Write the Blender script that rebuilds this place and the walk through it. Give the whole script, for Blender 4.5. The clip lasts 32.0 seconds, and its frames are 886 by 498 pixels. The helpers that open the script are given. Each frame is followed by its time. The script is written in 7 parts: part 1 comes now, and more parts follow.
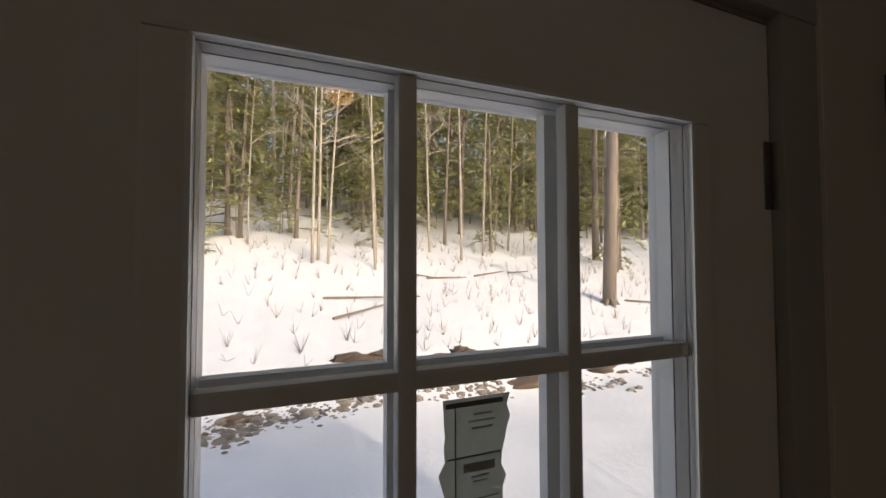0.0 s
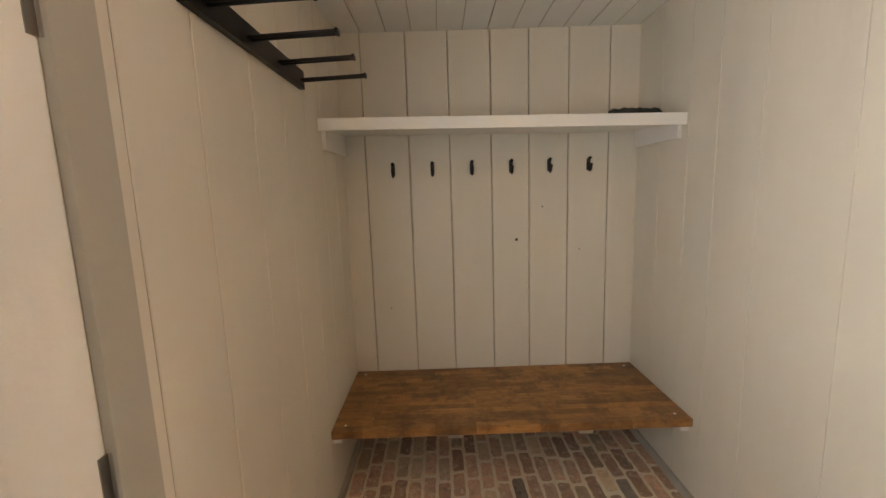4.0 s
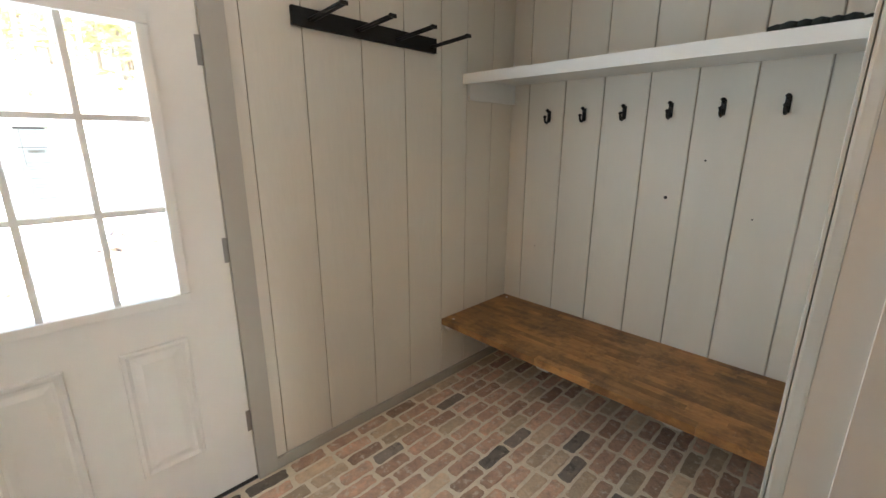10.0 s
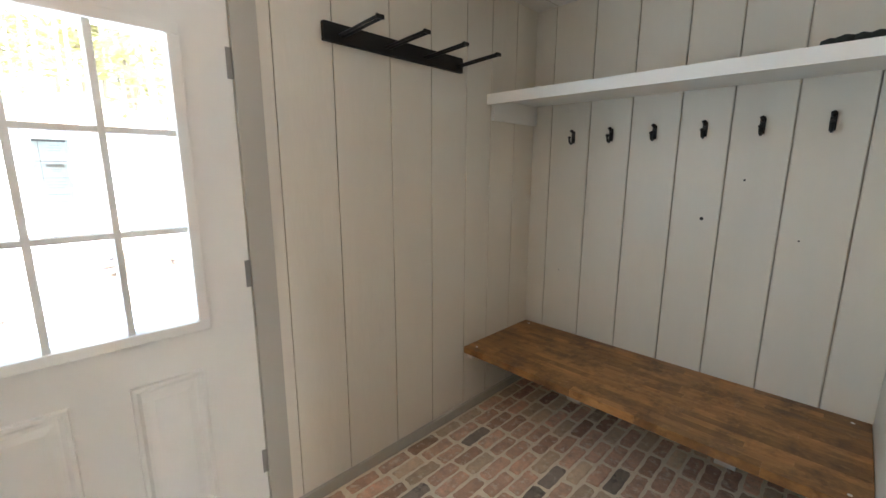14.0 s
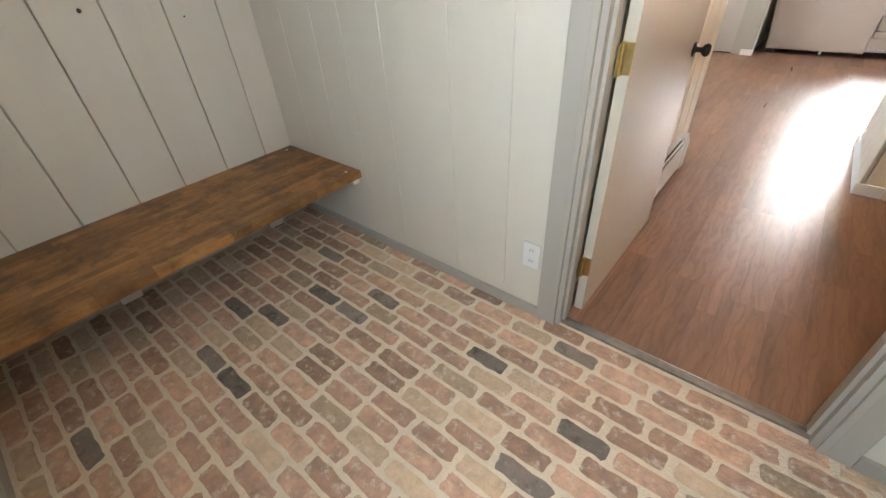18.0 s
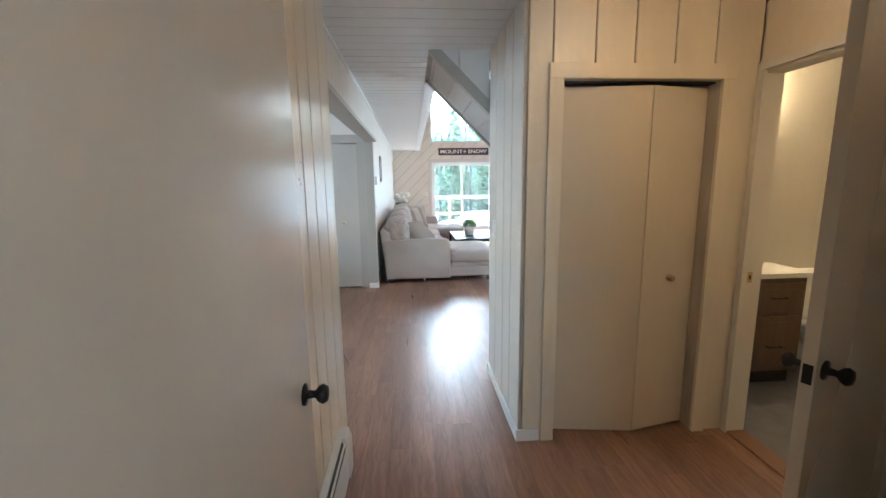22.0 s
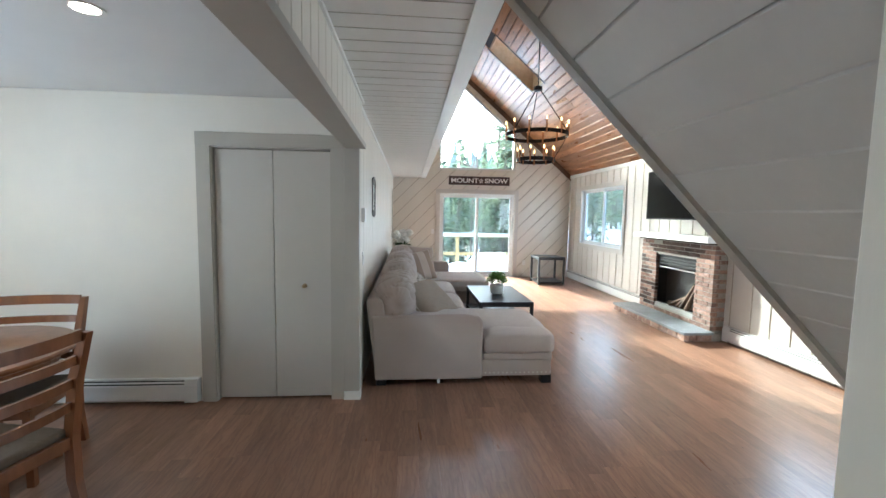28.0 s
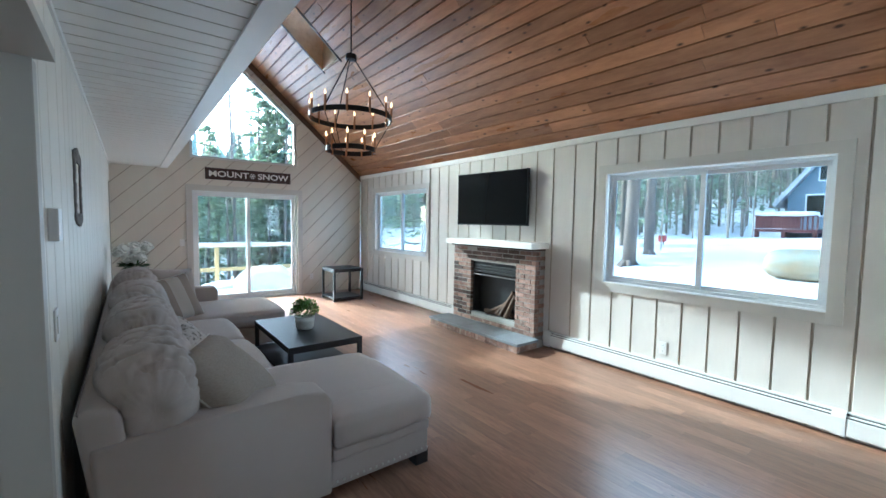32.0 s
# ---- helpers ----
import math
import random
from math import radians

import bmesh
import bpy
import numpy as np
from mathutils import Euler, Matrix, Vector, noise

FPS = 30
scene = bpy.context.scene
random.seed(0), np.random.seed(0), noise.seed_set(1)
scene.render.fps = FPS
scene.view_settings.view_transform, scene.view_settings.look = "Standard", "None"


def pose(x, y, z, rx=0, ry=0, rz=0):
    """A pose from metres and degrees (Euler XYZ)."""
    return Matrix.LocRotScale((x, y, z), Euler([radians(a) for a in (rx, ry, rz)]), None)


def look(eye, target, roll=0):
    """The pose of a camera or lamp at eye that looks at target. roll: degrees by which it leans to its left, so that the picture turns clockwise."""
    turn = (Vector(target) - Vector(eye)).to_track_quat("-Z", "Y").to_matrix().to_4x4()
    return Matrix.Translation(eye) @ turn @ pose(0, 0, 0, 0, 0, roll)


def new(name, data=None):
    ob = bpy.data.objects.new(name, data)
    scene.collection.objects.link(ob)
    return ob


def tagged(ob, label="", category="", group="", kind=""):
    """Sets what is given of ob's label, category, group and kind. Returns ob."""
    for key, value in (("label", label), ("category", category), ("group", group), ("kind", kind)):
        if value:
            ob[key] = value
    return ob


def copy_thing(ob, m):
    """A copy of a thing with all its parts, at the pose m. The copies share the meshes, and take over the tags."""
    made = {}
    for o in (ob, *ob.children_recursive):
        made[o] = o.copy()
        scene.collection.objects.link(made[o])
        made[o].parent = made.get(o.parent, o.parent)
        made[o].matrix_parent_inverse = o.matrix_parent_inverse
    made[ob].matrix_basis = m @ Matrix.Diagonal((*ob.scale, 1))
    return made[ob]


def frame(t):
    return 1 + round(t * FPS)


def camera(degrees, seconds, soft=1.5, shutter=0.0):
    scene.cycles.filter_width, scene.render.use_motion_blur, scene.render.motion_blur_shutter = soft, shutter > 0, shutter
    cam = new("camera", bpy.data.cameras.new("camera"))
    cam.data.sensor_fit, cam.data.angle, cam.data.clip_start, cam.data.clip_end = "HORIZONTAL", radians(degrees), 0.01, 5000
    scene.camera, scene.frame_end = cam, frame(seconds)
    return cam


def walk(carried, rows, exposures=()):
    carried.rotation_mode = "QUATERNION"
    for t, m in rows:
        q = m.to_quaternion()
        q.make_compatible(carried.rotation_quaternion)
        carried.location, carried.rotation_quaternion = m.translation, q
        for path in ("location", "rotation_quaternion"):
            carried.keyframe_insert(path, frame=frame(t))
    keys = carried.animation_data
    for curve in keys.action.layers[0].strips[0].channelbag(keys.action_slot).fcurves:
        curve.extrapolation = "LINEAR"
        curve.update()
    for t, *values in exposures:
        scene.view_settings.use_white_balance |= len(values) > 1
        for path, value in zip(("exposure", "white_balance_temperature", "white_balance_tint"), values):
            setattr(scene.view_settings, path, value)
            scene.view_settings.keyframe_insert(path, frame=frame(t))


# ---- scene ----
cam = camera(94.7, 32.0)
PATH = [
    (0, (0.026, -0.122, 1.686), (0.773, 1.732, 1.754), -0.1),
    (0.5, (0.043, -0.195, 1.678), (1.066, 1.523, 1.735), -0.5),
    (1, (0.055, -0.272, 1.655), (1.347, 1.255, 1.672), -0.9),
    (1.5, (0.058, -0.328, 1.638), (1.586, 0.962, 1.615), -1.3),
    (2, (0.065, -0.356, 1.623), (1.789, 0.656, 1.555), -1.6),
    (2.5, (0.075, -0.347, 1.62), (1.938, 0.371, 1.502), -1.5),
    (3, (0.082, -0.335, 1.607), (2.028, 0.097, 1.437), -1.4),
    (3.5, (0.094, -0.313, 1.571), (2.075, -0.135, 1.36), -1.5),
    (5.5, (0.101, -0.265, 1.458), (1.986, -0.64, 0.904), -0.5),
    (6, (0.116, -0.285, 1.429), (1.957, -0.676, 0.751), -0.3),
    (6.5, (0.132, -0.353, 1.394), (1.939, -0.698, 0.611), -0.1),
    (7, (0.156, -0.467, 1.368), (1.934, -0.748, 0.494), 1.0),
    (7.5, (0.204, -0.662, 1.362), (1.964, -0.813, 0.424), 1.2),
    (8, (0.289, -0.841, 1.327), (2.044, -0.765, 0.37), 1.4),
    (8.5, (0.342, -0.907, 1.378), (2.09, -0.599, 0.456), 2.7),
    (9, (0.351, -1.166, 1.396), (2.034, -0.386, 0.649), 1.2),
    (9.5, (0.302, -1.349, 1.466), (1.833, -0.215, 0.858), 0.6),
    (10, (0.218, -1.461, 1.496), (1.572, -0.075, 0.997), 0.1),
    (10.5, (0.119, -1.559, 1.492), (1.345, -0.039, 1.061), -0.0),
    (11, (0.025, -1.624, 1.497), (1.183, -0.045, 1.091), 0.2),
    (11.5, (-0.035, -1.654, 1.498), (1.086, -0.048, 1.092), 0.3),
    (12, (-0.062, -1.637, 1.483), (1.053, -0.027, 1.075), 0.5),
    (12.5, (-0.052, -1.612, 1.466), (1.087, -0.016, 1.071), 0.6),
    (13, (0.004, -1.549, 1.452), (1.182, 0.019, 1.059), 0.6),
    (13.5, (0.103, -1.444, 1.464), (1.345, 0.075, 1.082), 0.5),
    (15.5, (0.271, -0.74, 1.433), (2.159, -0.332, 0.915), -2.8),
    (16, (0.311, -0.59, 1.419), (2.198, -0.677, 0.763), -3.7),
    (16.5, (0.367, -0.388, 1.387), (2.107, -0.885, 0.536), -4.7),
    (17, (0.331, -0.27, 1.359), (1.855, -1.048, 0.324), -5.3),
    (17.5, (0.312, -0.212, 1.337), (1.592, -1.231, 0.188), -4.6),
    (18, (0.247, -0.236, 1.349), (1.318, -1.437, 0.161), -4.0),
    (18.5, (0.198, -0.287, 1.362), (1.082, -1.672, 0.222), -3.7),
    (19, (0.2, -0.393, 1.381), (0.899, -1.947, 0.334), -3.5),
    (19.5, (0.256, -0.528, 1.408), (0.771, -2.219, 0.473), -3.2),
    (20, (0.299, -0.664, 1.428), (0.635, -2.462, 0.621), -2.5),
    (20.5, (0.291, -0.833, 1.449), (0.476, -2.708, 0.779), -1.9),
    (21, (0.284, -0.993, 1.478), (0.338, -2.918, 0.937), -1.3),
    (21.5, (0.307, -1.157, 1.485), (0.248, -3.112, 1.067), -0.9),
    (22, (0.344, -1.35, 1.505), (0.199, -3.318, 1.177), -0.8),
    (22.5, (0.354, -1.499, 1.516), (0.183, -3.474, 1.248), -0.8),
    (23, (0.324, -1.665, 1.523), (0.172, -3.647, 1.303), -0.5),
    (23.5, (0.29, -1.831, 1.53), (0.195, -3.819, 1.334), -0.3),
    (24, (0.303, -2.02, 1.505), (0.269, -4.012, 1.327), 0.1),
    (24.5, (0.346, -2.31, 1.531), (0.381, -4.303, 1.369), 0.2),
    (25, (0.346, -2.498, 1.534), (0.426, -4.49, 1.377), 0.8),
    (25.5, (0.362, -2.731, 1.563), (0.449, -4.724, 1.412), 1.8),
    (27.5, (0.484, -3.572, 1.52), (0.424, -5.564, 1.347), 1.3),
    (28, (0.457, -3.818, 1.545), (0.294, -5.804, 1.375), 1.0),
    (28.5, (0.449, -4.029, 1.546), (0.161, -6.002, 1.382), 0.9),
    (29, (0.507, -4.27, 1.538), (0.067, -6.214, 1.374), 0.8),
    (29.5, (0.573, -4.53, 1.562), (-0.019, -6.434, 1.403), 0.8),
    (30, (0.58, -4.738, 1.55), (-0.157, -6.591, 1.398), 1.0),
    (30.5, (0.545, -4.942, 1.567), (-0.344, -6.728, 1.43), 0.9),
    (31, (0.536, -5.079, 1.558), (-0.484, -6.794, 1.424), 1.0),
    (31.5, (0.541, -5.205, 1.558), (-0.587, -6.852, 1.427), 1.0),
    (32, (0.637, -5.321, 1.558), (-0.58, -6.902, 1.426), 0.9),
]
walk(cam, [(t, look(eye, target, roll)) for t, eye, target, roll in PATH],
     exposures=[(0, 1.05, 7300, 15), (1.5, 1.05, 7400, 16), (2.0, 1.8, 10200, 24), (2.5, 3.0, 10400, 25), (3.0, 3.95, 10200, 26), (3.5, 4.6, 9000, 21), (5.5, 5.4, 7300, 15), (8.5, 5.5, 7000, 14), (10, 5.2, 6300, 10), (13.5, 5.15, 6000, 9), (16, 5.4, 7100, 14), (17, 5.35, 7300, 15), (18, 5.35, 6400, 10), (20, 4.8, 6300, 10), (21, 4.6, 5700, 6), (22, 4.75, 5150, 2), (24, 4.8, 5050, 0), (25.5, 4.65, 5300, 1), (28, 4.05, 5500, 3), (31, 3.52, 5000, 0), (32, 3.47, 4900, -1)])

# ---- world, sun, lamps ----
SUN_TRAVEL = Vector((-0.36, 1.0, -0.52)).normalized()
world = bpy.data.worlds.new("sky")
scene.world = world
world.use_nodes = True
wn = world.node_tree
sky = wn.nodes.new("ShaderNodeTexSky")
sky.sky_type = "NISHITA"
sky.sun_disc = False
sky.sun_elevation = math.asin(-SUN_TRAVEL.z)
sky.sun_rotation = math.atan2(-SUN_TRAVEL.x, -SUN_TRAVEL.y)
sky.air_density, sky.dust_density = 1.0, 2.5
wn.links.new(sky.outputs["Color"], wn.nodes["Background"].inputs["Color"])
wn.nodes["Background"].inputs["Strength"].default_value = 0.15


def lamp(name, kind, m, energy, colour=(1, 1, 1), **kw):
    data = bpy.data.lights.new(name, kind)
    data.energy, data.color = energy, colour
    for k, v in kw.items():
        if k == "angle":
            data.angle = v
        if k == "size":
            data.size = v
        if k == "size_y":
            data.shape, data.size_y = "RECTANGLE", v
        if k == "soft":
            data.shadow_soft_size = v
        if k == "cone":
            data.spot_size, data.spot_blend = v, 0.6
    ob = new(name, data)
    ob.matrix_world = m
    return ob


lamp("sun", "SUN", look((0, 0, 0), SUN_TRAVEL), 1.0, (1.0, 0.93, 0.80), angle=radians(1.6))
# added area lamps for the daylight of snow and sky in the openings: entry door, large and small west windows, sliding
# door, unseen dining window
DAY = (0.90, 0.96, 1.0)
lamp("daylight_door", "AREA", look((0.24, 0.244, 1.5), (0.24, -2.0, 1.5)), 0.6, (0.76, 0.90, 1.0), size=0.54, size_y=0.72)
lamp("daylight_large_window", "AREA", look((-3.58, -6.89, 1.52), (0.0, -6.89, 1.52)), 2.6, DAY, size=1.75, size_y=1.1)
lamp("daylight_small_window", "AREA", look((-3.58, -12.18, 1.54), (0.0, -12.18, 1.54)), 1.0, DAY, size=1.75, size_y=1.1)
lamp("daylight_slider", "AREA", look((-1.2, -13.9, 1.05), (-1.2, -5.0, 1.05)), 1.7, DAY, size=1.75, size_y=1.9)
lamp("daylight_dining", "AREA", look((4.21, -5.325, 1.5), (0.0, -5.325, 1.5)), 1.8, DAY, size=0.7, size_y=0.95)

# ---- materials ----
MATS = {}


def material(name, colour, rough=0.5, metal=0.0, vary=0.0, scale=20.0, bump=0.0, bscale=60.0, stretch=(1, 1, 1), colour2=None,
             per_object=0.0, coat=0.0, spec=0.5, rvary=0.0, emit=None, power=0.0, sheen=0.0, per_island=False):
    if name in MATS:
        return MATS[name]
    mat = bpy.data.materials.new(name)
    mat.use_nodes = True
    nt = mat.node_tree
    n, l = nt.nodes, nt.links
    b = n["Principled BSDF"]
    b.inputs["Base Color"].default_value = (*colour, 1)
    b.inputs["Roughness"].default_value = rough
    b.inputs["Metallic"].default_value = metal
    b.inputs["Specular IOR Level"].default_value = spec
    b.inputs["Coat Weight"].default_value = coat
    b.inputs["Sheen Weight"].default_value = sheen
    if emit:
        b.inputs["Emission Color"].default_value = (*emit, 1)
        b.inputs["Emission Strength"].default_value = power
    geo = n.new("ShaderNodeNewGeometry")
    mp = n.new("ShaderNodeMapping")
    mp.inputs["Scale"].default_value = stretch
    l.new(geo.outputs["Position"], mp.inputs["Vector"])
    vec = mp.outputs["Vector"]
    col = None
    if vary or colour2 or per_object:
        mix = n.new("ShaderNodeMix")
        mix.data_type = "RGBA"
        c2 = colour2 or tuple(max(0.0, c * (1 - vary)) for c in colour)
        mix.inputs["A"].default_value = (*colour, 1)
        mix.inputs["B"].default_value = (*c2, 1)
        a = n.new("ShaderNodeTexNoise")
        a.inputs["Scale"].default_value, a.inputs["Detail"].default_value, a.inputs["Roughness"].default_value = scale, 6, 0.65
        if per_object:
            info = n.new("ShaderNodeNewGeometry" if per_island else "ShaderNodeObjectInfo")
            rnd = info.outputs["Random Per Island"] if per_island else info.outputs["Random"]
            off = n.new("ShaderNodeVectorMath")
            off.operation = "SCALE"
            off.inputs[0].default_value = (37.0, 53.0, 71.0)
            l.new(rnd, off.inputs["Scale"])
            add = n.new("ShaderNodeVectorMath")
            l.new(vec, add.inputs[0])
            l.new(off.outputs[0], add.inputs[1])
            vec = add.outputs[0]
        l.new(vec, a.inputs["Vector"])
        ramp = n.new("ShaderNodeMapRange")
        ramp.inputs["From Min"].default_value, ramp.inputs["From Max"].default_value = 0.32, 0.68
        l.new(a.outputs["Fac"], ramp.inputs["Value"])
        l.new(ramp.outputs[0], mix.inputs["Factor"])
        col = mix.outputs["Result"]
        if per_object:
            hsv = n.new("ShaderNodeHueSaturation")
            val = n.new("ShaderNodeMapRange")
            val.inputs["To Min"].default_value, val.inputs["To Max"].default_value = 1 - per_object, 1 + per_object
            l.new(rnd, val.inputs["Value"])
            l.new(val.outputs[0], hsv.inputs["Value"])
            l.new(col, hsv.inputs["Color"])
            col = hsv.outputs["Color"]
        l.new(col, b.inputs["Base Color"])
    if rvary:
        c = n.new("ShaderNodeTexNoise")
        c.inputs["Scale"].default_value, c.inputs["Detail"].default_value = scale * 0.4, 4
        l.new(vec, c.inputs["Vector"])
        rr = n.new("ShaderNodeMapRange")
        rr.inputs["To Min"].default_value, rr.inputs["To Max"].default_value = max(0.02, rough - rvary), min(1, rough + rvary)
        l.new(c.outputs["Fac"], rr.inputs["Value"])
        l.new(rr.outputs[0], b.inputs["Roughness"])
    if bump:
        d = n.new("ShaderNodeTexNoise")
        d.inputs["Scale"].default_value, d.inputs["Detail"].default_value = bscale, 5
        l.new(vec, d.inputs["Vector"])
        bp = n.new("ShaderNodeBump")
        bp.inputs["Strength"].default_value, bp.inputs["Distance"].default_value = bump, 0.01
        l.new(d.outputs["Fac"], bp.inputs["Height"])
        l.new(bp.outputs[0], b.inputs["Normal"])
    MATS[name] = mat
    return mat


def knots(mat, scale, size, dark, squash):
    """Scattered dark knots in a board material."""
    nt = mat.node_tree
    n, l = nt.nodes, nt.links
    b = n["Principled BSDF"]
    src = b.inputs["Base Color"].links[0].from_socket
    geo = n.new("ShaderNodeNewGeometry")
    mp = n.new("ShaderNodeMapping")
    mp.inputs["Scale"].default_value = squash
    wob = n.new("ShaderNodeTexNoise")
    wob.inputs["Scale"].default_value = 9.0
    vor = n.new("ShaderNodeTexVoronoi")
    vor.inputs["Scale"].default_value = scale
    l.new(geo.outputs["Position"], mp.inputs["Vector"])
    l.new(mp.outputs[0], vor.inputs["Vector"])
    add = n.new("ShaderNodeMath")
    add.operation = "MULTIPLY_ADD"
    add.inputs[1].default_value = size * 0.9
    l.new(mp.outputs[0], wob.inputs["Vector"])
    l.new(wob.outputs["Fac"], add.inputs[0])
    l.new(vor.outputs["Distance"], add.inputs[2])
    rng = n.new("ShaderNodeMapRange")
    rng.inputs["From Min"].default_value, rng.inputs["From Max"].default_value = size * 0.85, size * 1.7
    rng.inputs["To Min"].default_value, rng.inputs["To Max"].default_value = 1.0, 0.0
    l.new(add.outputs[0], rng.inputs["Value"])
    mix = n.new("ShaderNodeMix")
    mix.data_type = "RGBA"
    mix.inputs["B"].default_value = (*dark, 1)
    l.new(src, mix.inputs["A"])
    l.new(rng.outputs[0], mix.inputs["Factor"])
    l.new(mix.outputs["Result"], b.inputs["Base Color"])


def glass(name, tint=(1, 1, 1), rough=0.0):
    mat = bpy.data.materials.new(name)
    mat.use_nodes = True
    b = mat.node_tree.nodes["Principled BSDF"]
    b.inputs["Base Color"].default_value = (*tint, 1)
    b.inputs["Roughness"].default_value = rough
    b.inputs["IOR"].default_value = 1.45
    b.inputs["Transmission Weight"].default_value = 1.0
    return mat


def tinted_glass(name, tint):
    """A coated pane that lets a share of the light straight through and mirrors a little."""
    mat = bpy.data.materials.new(name)
    mat.use_nodes = True
    n, l = mat.node_tree.nodes, mat.node_tree.links
    clear, gloss, mix, fr = n.new("ShaderNodeBsdfTransparent"), n.new("ShaderNodeBsdfGlossy"), n.new("ShaderNodeMixShader"), n.new("ShaderNodeFresnel")
    clear.inputs["Color"].default_value = (*tint, 1)
    gloss.inputs["Roughness"].default_value = 0.02
    l.new(fr.outputs[0], mix.inputs[0])
    l.new(clear.outputs[0], mix.inputs[1])
    l.new(gloss.outputs[0], mix.inputs[2])
    l.new(mix.outputs[0], n["Material Output"].inputs["Surface"])
    return mat


CREAM = material("cream_paint", (0.71, 0.665, 0.58), 0.42, vary=0.07, scale=2.5, bump=0.12, bscale=35, stretch=(1, 1, 0.25), rvary=0.08)
OLDCREAM = material("old_cream_gloss_paint", (0.74, 0.655, 0.505), 0.34, vary=0.14, scale=4, bump=0.22, bscale=26, stretch=(1, 1, 0.22), rvary=0.1, colour2=(0.66, 0.575, 0.445))
# ceiling white made darker and warmer for the stair underside
STAIRWHITE = material("darker_white_board_paint", (0.60, 0.565, 0.51), 0.5, vary=0.08, scale=3, bump=0.08, bscale=40)
OFFWHITE = material("off_white_paint", (0.68, 0.645, 0.595), 0.42, vary=0.09, scale=2.5, bump=0.12, bscale=35, stretch=(1, 1, 0.25), rvary=0.08)
CREAM_FLAT = material("cream_wallboard", (0.79, 0.755, 0.68), 0.7, vary=0.05, scale=1.5, bump=0.05, bscale=220)
GREIGE = material("greige_trim_paint", (0.43, 0.402, 0.352), 0.42, vary=0.06, scale=3, bump=0.025, bscale=40, stretch=(1, 1, 0.3))
GREIGEPALE = material("pale_greige_paint", (0.60, 0.575, 0.53), 0.42, vary=0.06, scale=3, bump=0.08, bscale=40, stretch=(1, 1, 0.3))
WHITE = material("white_trim_paint", (0.80, 0.79, 0.76), 0.4, vary=0.04, scale=3, bump=0.05, bscale=60)
DOORWHITE = material("white_door_paint", (0.80, 0.775, 0.735), 0.33, vary=0.03, scale=4, bump=0.05, bscale=90)
DOORCREAM = material("cream_door_paint", (0.66, 0.575, 0.44), 0.3, vary=0.06, scale=2, bump=0.06, bscale=50, stretch=(1, 1, 0.3), rvary=0.1)
DOORGREY = material("grey_door_paint", (0.50, 0.475, 0.43), 0.45, vary=0.04, scale=2, bump=0.05, bscale=60)
CEILW = material("white_board_ceiling_paint", (0.80, 0.785, 0.75), 0.5, vary=0.05, scale=3, bump=0.06, bscale=40)
CEILFLAT = material("white_flat_ceiling_paint", (0.80, 0.80, 0.79), 0.8, vary=0.03, scale=2)
MORTAR = material("pale_mortar", (0.82, 0.715, 0.565), 0.9, vary=0.14, scale=30, bump=0.7, bscale=120)
NICKEL = material("brushed_nickel", (0.30, 0.285, 0.27), 0.3, 1.0, rvary=0.08, scale=60)
BRASS = material("aged_brass", (0.55, 0.42, 0.18), 0.35, 1.0, vary=0.2, scale=30)
BLACKMETAL = material("black_iron", (0.018, 0.017, 0.016), 0.45, 0.6, bump=0.1, bscale=200)
BLACKWOOD = material("black_stained_wood", (0.022, 0.021, 0.022), 0.4, vary=0.4, scale=12, stretch=(1, 0.1, 1), bump=0.1, bscale=50)
GLASS = glass("clear_glass", (0.97, 0.985, 0.98))
# tint added to darken the view out; the shadowless panes still pass full daylight
GLASSDIM = glass("dimmed_view_glass", (0.50, 0.56, 0.57))
GLASSGABLE = tinted_glass("coated_gable_glass", (0.92, 0.95, 0.95))
# joint tones: groove shade put into the colour, besides wood where paint missed
PALESHADE = material("pale_joint_shade", (0.56, 0.52, 0.46), 0.8, vary=0.2, scale=12)
JOINTSHADE = material("joint_shade_board", (0.56, 0.49, 0.40), 0.85, vary=0.35, scale=9, stretch=(1, 1, 0.2))
PLASTIC = material("white_plastic", (0.78, 0.77, 0.74), 0.35)
DARK = material("dark_slot", (0.02, 0.02, 0.02), 0.6)
HEATER = material("enamel_white", (0.72, 0.715, 0.69), 0.35, vary=0.05, scale=6)
SNOW = material("snow", (0.74, 0.755, 0.78), 0.7, vary=0.1, scale=2.2, bump=1.0, bscale=11)

# ---- mesh helpers ----


def box(bm, x0, x1, y0, y1, z0, z1, bevel=0.0):
    vs = [bm.verts.new((x, y, z)) for z in (z0, z1) for y in (y0, y1) for x in (x0, x1)]
    fs = [bm.faces.new([vs[i] for i in f]) for f in ((0, 2, 3, 1), (4, 5, 7, 6), (0, 1, 5, 4), (2, 6, 7, 3), (0, 4, 6, 2), (1, 3, 7, 5))]
    if bevel:
        es = list({e for f in fs for e in f.edges})
        bmesh.ops.bevel(bm, geom=es, offset=bevel, segments=2, affect="EDGES", profile=0.7)
    return vs


def prism(bm, pts, a, b, axis="z"):
    """A convex polygon in two coordinates, pushed from a to b along the third axis."""
    def at(p, h):
        return {"z": (p[0], p[1], h), "y": (p[0], h, p[1]), "x": (h, p[0], p[1])}[axis]
    lo = [bm.verts.new(at(p, a)) for p in pts]
    hi = [bm.verts.new(at(p, b)) for p in pts]
    bm.faces.new(lo)
    bm.faces.new(hi)
    k = len(pts)
    for i in range(k):
        bm.faces.new((lo[i], lo[(i + 1) % k], hi[(i + 1) % k], hi[i]))


